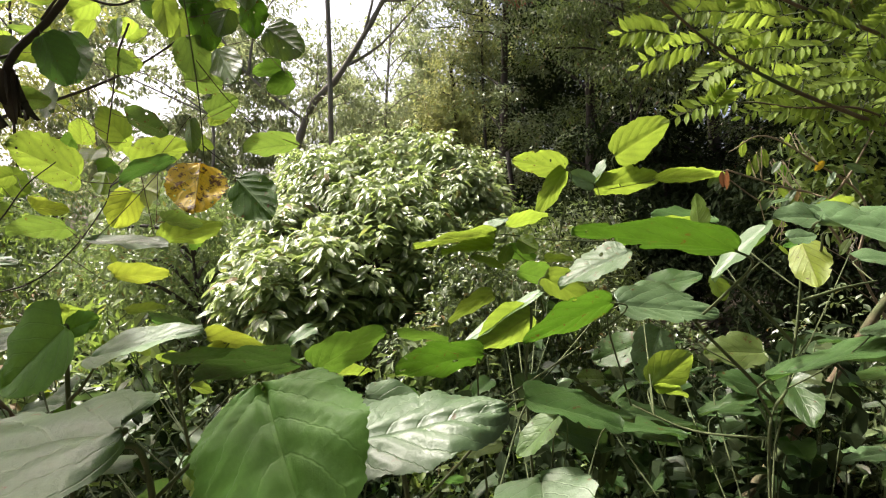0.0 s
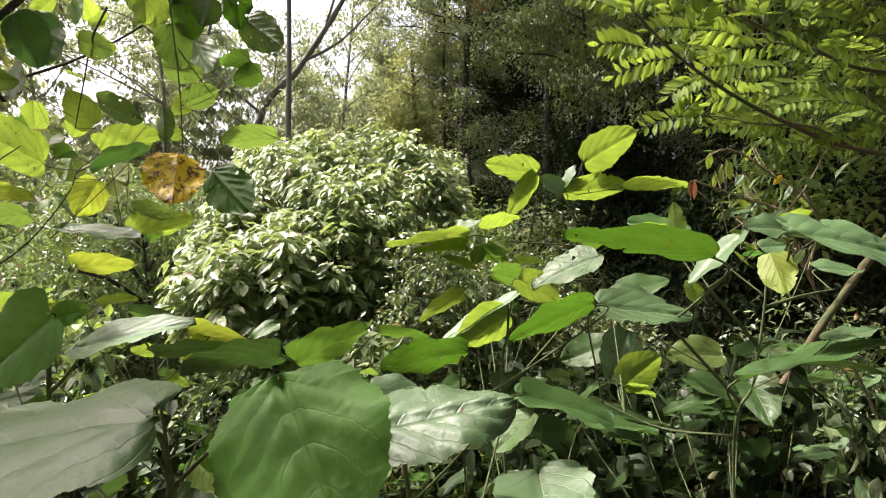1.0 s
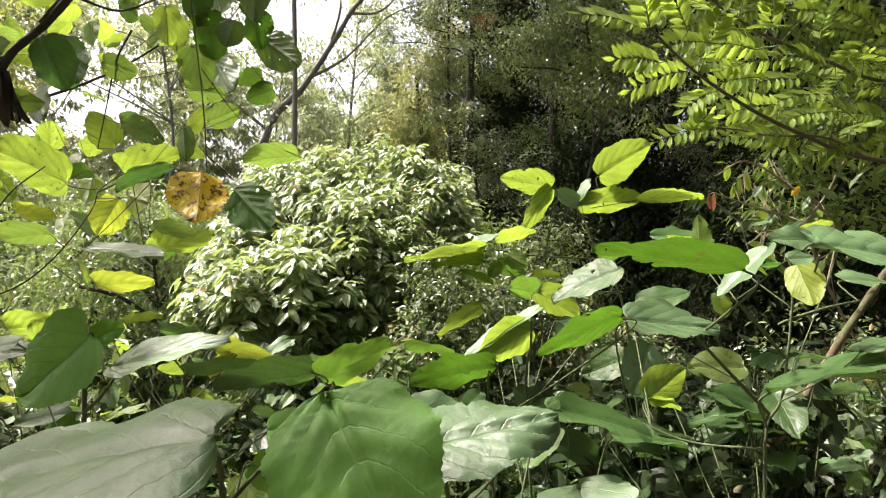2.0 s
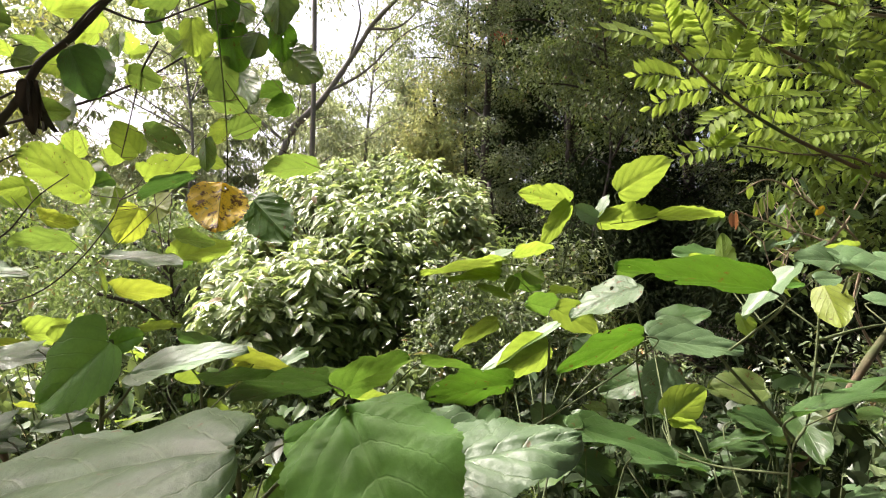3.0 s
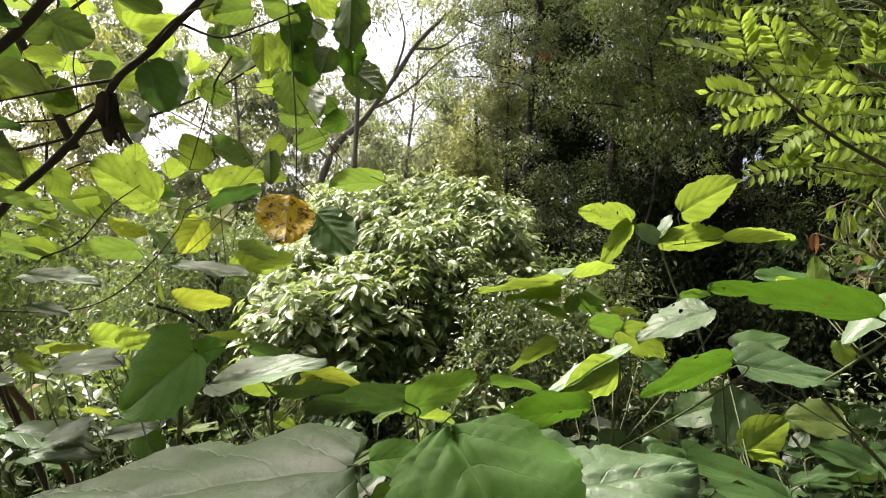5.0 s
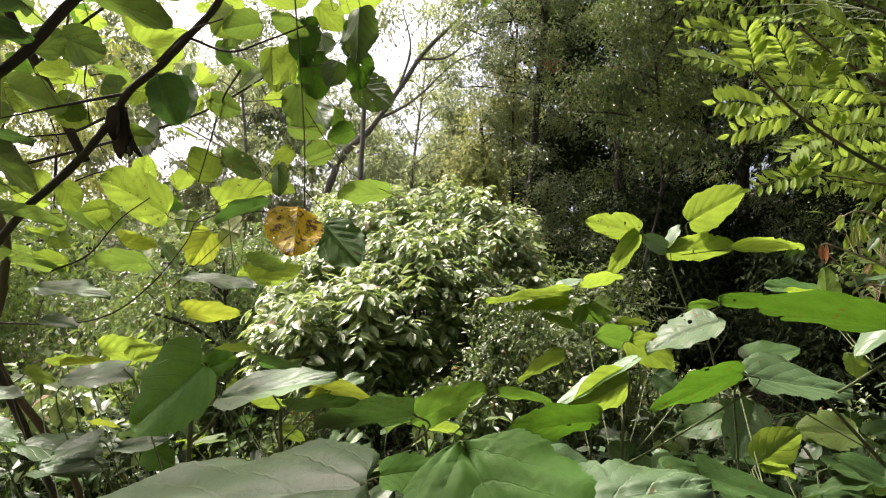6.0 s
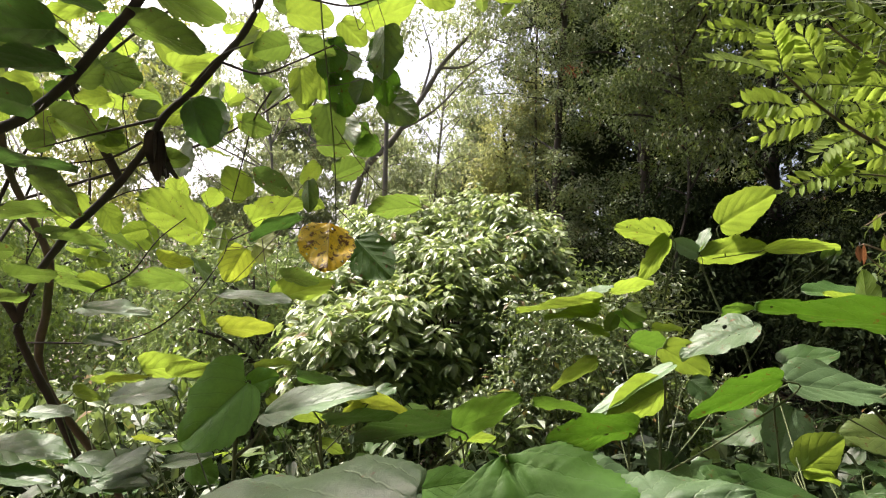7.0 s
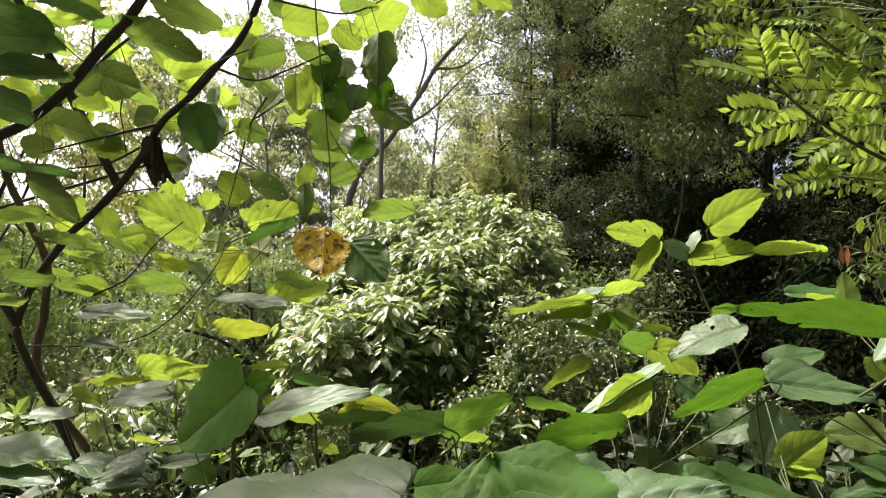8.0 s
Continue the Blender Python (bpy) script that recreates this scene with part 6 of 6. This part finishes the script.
feathery.frond((0.822, 1.543, 1.824), (0.644, 1.499, 1.773), 576, 8, 1.0)
feathery.frond((0.735, 1.557, 2.147), (0.546, 1.512, 2.099), 577, 8, 1.0)
feathery.frond((0.748, 1.669, 2.219), (0.555, 1.625, 2.156), 578, 8, 1.0)
feathery.frond((0.735, 1.616, 1.992), (0.552, 1.572, 1.931), 579, 8, 1.0)
feathery.frond((1.110, 1.854, 2.084), (0.889, 1.798, 2.110), 580, 8, 1.0)
feathery.frond((0.850, 1.760, 2.016), (0.636, 1.711, 1.980), 581, 8, 1.0)
feathery.frond((1.069, 1.794, 2.079), (0.851, 1.739, 2.099), 582, 8, 1.0)

# its inner foliage, further from the path
for k in range(8):
    a = k * 0.8
    feathery.branch([(1.56, 1.53, 1.65 + 0.09 * k), (1.45, 1.75, 1.75 + 0.09 * k), (1.30 + 0.22 * math.cos(a), 2.0 + 0.2 * math.sin(a), 1.75 + 0.1 * k)], 0.004, 0.0015)
_rng = np.random.default_rng(89)
_c, _o = crown_points(_rng, [(1.42, 2.0, 1.78, 0.32, 0.3, 0.22), (1.30, 2.0, 2.15, 0.42, 0.3, 0.25), (1.15, 2.05, 2.5, 0.5, 0.3, 0.2), (1.36, 1.95, 1.45, 0.26, 0.3, 0.16)], 195, 0.1)
_v, _f = leaf_cloud(*twigs_of_leaves(_rng, _c, _o, 24, (0.07, 0.07, 0.025), 0.045, 0.25, 0.4)[:4], 0.4)
tagged(part("inner_crown", mesh_from("inner_crown", _v, _f, smooth=False), SUNLEAF, feathery.ob), kind="stuff")

# unseen crown added above the view, to shade the undergrowth below it
for k in range(9):
    a = k * 0.7
    feathery.branch([(1.42, 1.5, 2.4 + 0.04 * k), (1.2 + 0.3 * math.cos(a), 1.9 + 0.3 * math.sin(a), 2.8), (1.05 + 0.75 * math.cos(a), 2.35 + 0.6 * math.sin(a), 3.0 + 0.1 * math.sin(3 * a))], 0.006, 0.002)
_rng = np.random.default_rng(88)
_c, _o = crown_points(_rng, [(1.05, 2.4, 3.05, 0.85, 0.65, 0.25)], 120, 0.1)
_v, _f = leaf_cloud(*twigs_of_leaves(_rng, _c, _o, 26, (0.09, 0.09, 0.04), 0.06)[:4])
tagged(part("crown", mesh_from("crown", _v, _f, smooth=False), SUNLEAF, feathery.ob), kind="stuff")

# ---- leaning stem, dry twigs and hanging dead leaves ----
leaning = thing("leaning_stem", (1.0, 1.35, 0.0), "smooth brown stem leaning across the undergrowth", "stem")
part("trunk", tubes_mesh("trunk", [([(0.541, 1.133, 0.715), (0.586, 1.134, 0.837), (0.663, 1.135, 0.936), (0.740, 1.156, 1.015), (0.850, 1.187, 1.137), (0.978, 1.237, 1.254), (1.114, 1.288, 1.369)], 0.0095, 0.007)], 9, 8, 0.12), BROWNSTEM, leaning)
part("foot", tubes_mesh("foot", [([(0.420, 1.150, -0.050), (0.430, 1.140, 0.400), (0.541, 1.133, 0.715)], 0.015, 0.012)], 9, 8, 0.06), BROWNSTEM, leaning)
dry = Plant("dry_twigs", (1.1, 1.3, 0.0), "thin dry twigs with a few pale and withered leaves", "twigs", "", PALEBARK)
dry.stem([(1.200, 1.300, -0.030), (1.150, 1.300, 0.700), (0.882, 1.254, 1.256), (0.796, 1.200, 1.382), (0.688, 1.149, 1.413), (0.563, 1.097, 1.445)], 0.004, 0.0014, "twig")
dry.stem([(0.882, 1.254, 1.256), (0.806, 1.250, 1.360), (0.685, 1.200, 1.382), (0.567, 1.118, 1.437)], 0.003, 0.001, "twig")
dry.stem([(0.882, 1.254, 1.256), (0.899, 1.250, 1.383), (0.774, 1.197, 1.460), (0.656, 1.145, 1.508), (0.577, 1.116, 1.478)], 0.003, 0.001, "twig")
dry.stem([(0.796, 1.200, 1.382), (0.841, 1.198, 1.437), (0.885, 1.195, 1.515)], 0.003, 0.0012, "twig")
dry.leaf((0.563, 1.097, 1.445), (0.565, 1.099, 1.410), (0.5, -0.8, 0.2), 0.014, WITHERED, "long", label="withered rust-brown hanging leaf")
dry.leaf((0.555, 1.097, 1.442), (0.557, 1.098, 1.415), (-0.4, -0.9, 0.2), 0.01, WITHERED, "long")
dry.leaf((0.616, 1.145, 1.500), (0.614, 1.146, 1.471), (0.2, -1, 0.2), 0.016, LIME, "long")
dry.leaf((0.640, 1.146, 1.476), (0.639, 1.148, 1.439), (0.2, -1, 0.2), 0.017, OLIVE, "long")
dry.leaf((0.651, 1.146, 1.485), (0.659, 1.147, 1.450), (-0.2, -1, 0.2), 0.015, LIME, "long")
dry.leaf((0.627, 1.147, 1.464), (0.625, 1.148, 1.434), (0.3, -1, 0.1), 0.013, LIME, "long")
dry.leaf((0.791, 1.197, 1.462), (0.774, 1.198, 1.444), (0.1, -0.9, 0.4), 0.013, ORANGE, "long")
dry.leaf((0.763, 1.149, 1.391), (0.715, 1.150, 1.359), (0.1, -0.5, 0.8), 0.014, SKYGREY, "long")
dry.leaf((0.710, 1.149, 1.407), (0.683, 1.150, 1.375), (0.1, -0.5, 0.8), 0.014, SKYGREY, "long")
dry.leaf((0.731, 1.150, 1.375), (0.752, 1.151, 1.349), (0.1, -0.5, 0.8), 0.012, SKYGREY, "long")
dry.leaf((0.699, 1.149, 1.391), (0.662, 1.149, 1.386), (0.1, -0.5, 0.8), 0.012, SKYGREY, "long")
dry.leaf((0.736, 1.238, 1.515), (0.751, 1.239, 1.479), (0.529, -1.074, 0.682), 0.013, SKYGREY, "long")
dry.leaf((0.813, 1.162, 1.312), (0.794, 1.163, 1.284), (0.286, -0.343, 1.078), 0.016, LIME, "long")
dry.leaf((0.768, 1.241, 1.521), (0.791, 1.241, 1.496), (0.349, -0.589, 0.140), 0.016, SKYGREY, "long")
dry.leaf((0.754, 1.206, 1.306), (0.713, 1.206, 1.304), (-0.977, -0.546, 0.602), 0.017, GREEN, "long")
dry.leaf((0.878, 1.259, 1.431), (0.895, 1.260, 1.406), (-0.538, -0.853, 0.575), 0.012, SKYGREY, "long")
dry.leaf((0.777, 1.271, 1.327), (0.762, 1.272, 1.293), (0.282, -0.165, 1.131), 0.017, OLIVE, "long")
dry.leaf((0.708, 1.147, 1.468), (0.735, 1.148, 1.458), (0.697, -0.363, 0.279), 0.016, OLIVE, "long")
dry.leaf((0.707, 1.174, 1.363), (0.742, 1.174, 1.355), (0.724, -0.132, 0.619), 0.015, SKYGREY, "long")
dry.leaf((0.699, 1.202, 1.464), (0.722, 1.202, 1.443), (-0.202, -0.515, 0.072), 0.015, GREEN, "long")
dry.leaf((0.721, 1.206, 1.460), (0.720, 1.207, 1.428), (0.358, -1.759, 0.319), 0.015, GREEN, "long")
dry.leaf((0.872, 1.205, 1.524), (0.849, 1.206, 1.508), (0.389, 0.130, 0.568), 0.017, GREEN, "long")
dry.leaf((0.876, 1.226, 1.329), (0.907, 1.226, 1.326), (0.021, -0.338, 0.908), 0.014, LIME, "long")
dry.leaf((0.692, 1.179, 1.412), (0.724, 1.180, 1.390), (-0.780, -1.852, 0.658), 0.015, LIME, "long")
dry.leaf((0.777, 1.232, 1.485), (0.737, 1.232, 1.472), (1.280, -0.195, 1.019), 0.013, LIME, "long")
dry.leaf((0.666, 1.177, 1.329), (0.638, 1.178, 1.302), (0.812, -1.207, 0.215), 0.015, GREEN, "long")
dry.leaf((0.693, 1.165, 1.462), (0.676, 1.166, 1.441), (-0.276, -0.540, 0.624), 0.013, SKYGREY, "long")
dry.leaf((0.819, 1.176, 1.451), (0.858, 1.176, 1.436), (-0.444, -0.995, 0.265), 0.016, SKYGREY, "long")
dry.leaf((0.718, 1.249, 1.309), (0.752, 1.250, 1.281), (-0.004, 0.074, 0.472), 0.013, LIME, "long")
dry.leaf((0.723, 1.220, 1.317), (0.763, 1.221, 1.302), (-0.003, -0.945, 0.453), 0.013, GREEN, "long")
dry.leaf((0.698, 1.198, 1.466), (0.703, 1.199, 1.430), (0.380, -0.579, 0.876), 0.015, OLIVE, "long")
dry.leaf((0.813, 1.202, 1.441), (0.799, 1.203, 1.410), (0.921, 0.280, 0.103), 0.015, SKYGREY, "long")
dry.leaf((0.892, 1.254, 1.363), (0.920, 1.254, 1.351), (-0.237, -1.064, 0.294), 0.012, GREEN, "long")
dry.leaf((0.728, 1.228, 1.327), (0.766, 1.229, 1.304), (0.812, -0.983, 0.102), 0.014, LIME, "long")
dry.leaf((0.744, 1.228, 1.521), (0.732, 1.229, 1.493), (0.325, -0.189, 0.430), 0.016, LIME, "long")
dry.leaf((0.713, 1.256, 1.350), (0.751, 1.256, 1.343), (0.472, -1.082, 0.528), 0.017, LIME, "long")
dry.leaf((0.685, 1.184, 1.394), (0.654, 1.185, 1.374), (-0.182, -0.949, 0.201), 0.018, SKYGREY, "long")
hang = thing("dead_leaf_bunch", (-0.684, 1.059, 1.677), "bunch of dark withered leaves hanging from a branch", "dead leaves")
part("leaf", blade(0.060, 0.030, 0, "long", 0.5, 0.3), SHRIVELLED, hang, "", frame_of((-0.684, 1.049, 1.675), (-0.689, 1.045, 1.615), (-0.286, -1.817, -0.856)))
part("leaf", blade(0.092, 0.030, 1, "long", 0.5, 0.3), SHRIVELLED, hang, "", frame_of((-0.680, 1.058, 1.677), (-0.688, 1.058, 1.585), (0.079, -2.043, 0.514)))
part("leaf", blade(0.082, 0.030, 2, "long", 0.5, 0.3), SHRIVELLED, hang, "", frame_of((-0.676, 1.066, 1.679), (-0.686, 1.067, 1.598), (-0.305, -1.310, 0.231)))
part("leaf", blade(0.064, 0.030, 3, "long", 0.5, 0.3), SHRIVELLED, hang, "", frame_of((-0.698, 1.073, 1.673), (-0.684, 1.076, 1.610), (-0.222, -0.579, -0.678)))
part("leaf", blade(0.053, 0.030, 4, "long", 0.5, 0.3), SHRIVELLED, hang, "", frame_of((-0.694, 1.081, 1.675), (-0.681, 1.085, 1.623), (-1.096, 0.177, 0.198)))
part("leaf", blade(0.085, 0.030, 5, "long", 0.5, 0.3), SHRIVELLED, hang, "", frame_of((-0.690, 1.089, 1.677), (-0.680, 1.098, 1.593), (-1.556, 0.019, -0.754)))
part("leaf", blade(0.074, 0.030, 6, "long", 0.5, 0.3), SHRIVELLED, hang, "", frame_of((-0.711, 1.096, 1.670), (-0.677, 1.107, 1.606), (1.234, 0.091, 0.629)))


# ---- undergrowth ----
def herb(x, y, tall, wide, seed, leaf, size, count, label, per=5, ratio=0.45, droop=0.3, stems=6):
    rng = np.random.default_rng(seed)
    z = float(height(np.array(x), np.array(y)))
    ob = thing("undergrowth_plant", (x, y, z), label, "plant", "undergrowth plants")
    centres, outs = [], []
    for k in range(stems):
        a = rng.random() * 6.28
        top = np.array([x + wide * math.cos(a) * rng.random(), y + wide * math.sin(a) * rng.random(), z + tall * (0.6 + 0.45 * rng.random())])
        foot = np.array([x + 0.06 * math.cos(a), y + 0.06 * math.sin(a), z - 0.02])
        bend = np.array([0.5 * (foot[0] + top[0]), 0.5 * (foot[1] + top[1]), z + 0.6 * (top[2] - z)])
        part("stem", tubes_mesh("stem", [([foot, bend, top], 0.004, 0.0018)], 5, 6), STEM, ob)
        line = smooth_line([foot, bend, top], 16)
        n = count // stems
        at = line[(len(line) * (0.3 + 0.7 * rng.random(n))).astype(int).clip(0, len(line) - 1)]
        o = random_unit(rng, n)
        centres.append(at + o * np.array([0.5, 0.5, 0.15]) * wide * 0.35), outs.append(o)
    p, w, u, s, q = twigs_of_leaves(rng, np.vstack(centres), np.vstack(outs), per, (0.05, 0.05, 0.03), size, droop, ratio)
    v, f = leaf_cloud(p, w, u, s, ratio, 0.25, 0.2, far=y > 2.6)
    tagged(part("foliage", mesh_from("foliage", v, f, smooth=False), leaf, ob), kind="stuff")


class Fresh:
    """A few leaf meshes that all the low plants share."""
    kinds = {}

    @classmethod
    def get(cls, material, shape, ratio):
        key = (material.name, shape, ratio)
        if key not in cls.kinds:
            cls.kinds[key] = []
            for k in range(3):
                me = blade(0.1, 0.1 * ratio, 60 + k, shape, 0.18, 0.2, wave=0.05, nu=6, nv=8, tooth=0.02, lobe=0.1)
                me.materials.append(material)
                cls.kinds[key].append(me)
        return cls.kinds[key]


def low_plant(x, y, tall, wide, seed, materials, size, leaves, label, shape="ovate", ratio=0.55, stems=4, droop=0.25):
    rng = np.random.default_rng(seed)
    z = float(height(np.array(x), np.array(y)))
    ob = thing("undergrowth_plant", (x, y, z), label, "plant", "undergrowth plants")
    clothed = []
    for k in range(stems):
        a = rng.random() * 6.28
        top = np.array([x + wide * math.cos(a), y + wide * math.sin(a), z + tall * (0.65 + 0.4 * rng.random())])
        foot = np.array([x + 0.03 * math.cos(a), y + 0.03 * math.sin(a), z - 0.02])
        bend = np.array([0.6 * foot[0] + 0.4 * top[0], 0.6 * foot[1] + 0.4 * top[1], z + 0.65 * (top[2] - z)])
        part("stem", tubes_mesh("stem", [([foot, bend, top], 0.0028, 0.0014)], 5, 6), STEM, ob)
        line = smooth_line([foot, bend, top], 16)
        n = leaves // stems
        for j in range(n):
            s = 1 - 0.85 * (j / n) ** 1.1
            p = line[int(s * (len(line) - 1))]
            b = a + j * 2.4 + 0.5 * rng.standard_normal()
            way = unit(np.array([math.cos(b), math.sin(b), 0.1 - droop + 0.3 * rng.standard_normal()]))
            long = size * (0.6 + 0.7 * rng.random())
            foot2 = p + way * 0.002
            me = Fresh.get(materials[rng.integers(len(materials))], shape, ratio)[rng.integers(3)]
            up = unit(np.array([0, 0, 1.0]) + 0.3 * rng.standard_normal(3))
            part("leaf", me, None, ob, "", frame_of(foot2, foot2 + way, up) @ Matrix.Scale(long / 0.1, 4))
        at = line[rng.integers(len(line) // 4, len(line), 16)]
        clothed.append(at + rng.standard_normal(at.shape) * (0.02, 0.02, 0.01))
    at = np.vstack(clothed)
    p, w, u, sz, q = twigs_of_leaves(rng, at, random_unit(rng, len(at)) * (1, 1, 0.3), 3, (0.03, 0.03, 0.015), 0.5 * size, droop)
    v, f = leaf_cloud(p, w, u, sz, min(ratio, 0.5), 0.25, 0.2)
    # Foliage colour by place: lighter at the far right, shade put in elsewhere.
    tagged(part("foliage", mesh_from("foliage", v, f, smooth=False), GLINTLEAF if x > 0.62 * y else SHADETINTLEAF, ob), kind="stuff")


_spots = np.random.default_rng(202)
# Leaf sets by place: shade in the colours, except lighter at the far right.
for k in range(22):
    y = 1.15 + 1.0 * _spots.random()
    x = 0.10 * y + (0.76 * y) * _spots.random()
    low_plant(x, y, 1.35 - y * (0.20 + 0.20 * _spots.random()), 0.16, 300 + k, (SHADETINT, DARK, SHADETINT, DARK, SHADETINT) if x < 0.62 * y else (DARK, SKYGREY, MIDGREEN, SHADETINT), 0.105, 24, "leafy green undergrowth plant on the forest floor", ratio=0.5)
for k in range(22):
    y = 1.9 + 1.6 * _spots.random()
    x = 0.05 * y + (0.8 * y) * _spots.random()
    low_plant(x, y, 1.35 - y * (0.18 + 0.12 * _spots.random()), 0.2, 330 + k, (SHADETINT, SHADETINT, DARK, SHADETINT, SHADETINT), 0.085, 26, "leafy green undergrowth plant on the forest floor", ratio=0.42)
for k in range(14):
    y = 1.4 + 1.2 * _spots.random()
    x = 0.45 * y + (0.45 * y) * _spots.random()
    low_plant(x, y, 1.35 - y * (0.10 + 0.22 * _spots.random()), 0.2, 360 + k, (SHADETINT, DARK, SKYGREY, GREEN) if x > 0.62 * y else (SHADETINT, SHADETINT, DARK), 0.08, 28, "narrow-leaved undergrowth plant on the forest floor", "long", 0.22)
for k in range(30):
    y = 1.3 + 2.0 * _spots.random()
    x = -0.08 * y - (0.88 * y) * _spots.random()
    low_plant(x, y, 1.35 - y * (0.13 + 0.20 * _spots.random()), 0.18, 400 + k, (SKYGREY, SHADETINT, LIME, DARK, MIDGREEN, SHADETINT), 0.115, 20, "broad-leaved undergrowth plant on the forest floor", ratio=0.62)
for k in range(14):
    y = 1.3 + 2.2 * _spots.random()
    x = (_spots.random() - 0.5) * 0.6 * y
    low_plant(x, y, 1.35 - y * (0.24 + 0.14 * _spots.random()), 0.2, 440 + k, (GREEN, SHADETINT, DARK, SHADETINT), 0.085, 24, "broad-leaved undergrowth plant on the forest floor", ratio=0.5)
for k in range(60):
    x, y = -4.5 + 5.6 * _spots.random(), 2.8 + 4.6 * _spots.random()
    # The right side's shade is put in by switching leaf colour at x = 0.4.
    herb(x, y, 0.45 + 0.45 * _spots.random(), 0.4, 600 + k, SCRUBLEAF if x < 0.4 else SHADETINTLEAF, 0.07, 90, "low leafy undergrowth in the clearing")

for k in range(10):
    x, y = 0.0 + 0.9 * _spots.random(), 3.0 + 1.5 * _spots.random()
    herb(x, y, 0.75 + 0.4 * _spots.random(), 0.26, 760 + k, SUNLEAF, 0.05, 110, "fine-leaved green undergrowth beside the bush", ratio=0.42)
# Floor shade is put into the dark colour of these plants.
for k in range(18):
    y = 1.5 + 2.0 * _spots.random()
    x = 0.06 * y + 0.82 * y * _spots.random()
    herb(x, y, 1.35 - y * (0.25 + 0.15 * _spots.random()), 0.24, 720 + k, SHADETINTLEAF, 0.045, 110, "fine-leaved dark undergrowth on the forest floor", ratio=0.4)
for k in range(6):
    x, y = -0.35 + 1.1 * _spots.random(), 2.75 + 0.6 * _spots.random()
    herb(x, y, (0.86 if x < 0.1 else 1.02) + 0.22 * _spots.random(), 0.24, 780 + k, FORESTLEAF if k % 3 else BUSHLEAF, 0.042, 140, "small-leaved sunlit shrub beside the bush", ratio=0.42)
for k in range(26):
    y = 2.2 + 2.6 * _spots.random()
    x = -0.5 * y - 0.5 * y * _spots.random()
    herb(x, y, 1.35 - y * (0.08 + 0.15 * _spots.random()), 0.3, 680 + k, (SUNLEAF, GLINTLEAF, SCRUBLEAF)[k % 3], 0.075, 80, "leafy green undergrowth beside the clearing", ratio=0.5)


# ---- crown added to the side tree, out of view, to shade the plants below ----
_c, _o = crown_points(_spots, [(-2.0, 1.75, 2.4, 0.42, 0.45, 0.2), (-1.02, 0.82, 2.42, 0.34, 0.36, 0.25), (-0.25, 2.88, 3.2, 0.85, 0.45, 0.18), (-0.75, 2.85, 3.25, 0.6, 0.35, 0.15)], 270, 0.2)
for k in range(0, 270, 11):
    side_tree.stem([(-1.25, 1.2, 2.3), tuple(0.5 * (_c[k] + (-1.25, 1.2, 2.3))), tuple(_c[k])], 0.006, 0.003, "branch", DARKBARK)
side_tree.stem([(-1.12, 1.62, 1.7), (-1.2, 1.45, 2.0), (-1.25, 1.2, 2.3)], 0.013, 0.010, "branch", DARKBARK)
_p, _w, _u, _s, _q = twigs_of_leaves(_spots, _c, _o, 5, (0.07, 0.07, 0.05), 0.11, 0.3)
_v, _f = leaf_cloud(_p, _w, _u, _s, 0.8, 0.2, 0.15)
tagged(part("crown", mesh_from("crown", _v, _f, smooth=False), SUNLEAF, side_tree.ob), kind="stuff")
side_tree.stem([(-1.66, 1.75, -0.05), (-1.80, 1.90, 1.0), (-1.80, 1.95, 1.7), (-1.50, 2.1, 2.3), (-0.95, 2.2, 2.7)], 0.010, 0.005, "branch", DARKBARK)
side_tree.stem([(-1.80, 1.95, 1.7), (-1.1, 2.1, 1.95), (-0.7, 2.15, 2.2)], 0.006, 0.003, "branch", DARKBARK)
side_tree.stem([(-1.80, 1.92, 1.5), (-1.8, 2.1, 1.8), (-1.75, 2.2, 2.3)], 0.006, 0.003, "branch", DARKBARK)
# ---- more of its leaves, further back along the boughs ----
for k in range(75):
    x, z = -1.75 + 1.25 * _spots.random(), 1.35 + 1.25 * _spots.random()
    y = 1.75 + 0.7 * _spots.random()
    if x > -0.75 and z < 1.85:
        continue
    way = unit(_spots.standard_normal(3) * (1, 0.6, 0.5) + (0, 0, -0.45))
    up = unit(_spots.standard_normal(3) * 0.5 + (0.1, 0.5, 0.8))
    size = 0.08 + 0.06 * _spots.random()
    p = np.array([x, y, z])
    side_tree.leaf(tuple(p), tuple(p + way * size), tuple(up), size * 0.82, (LIME, GREEN, LIME, LIMEHOLE, MIDGREEN)[k % 5])
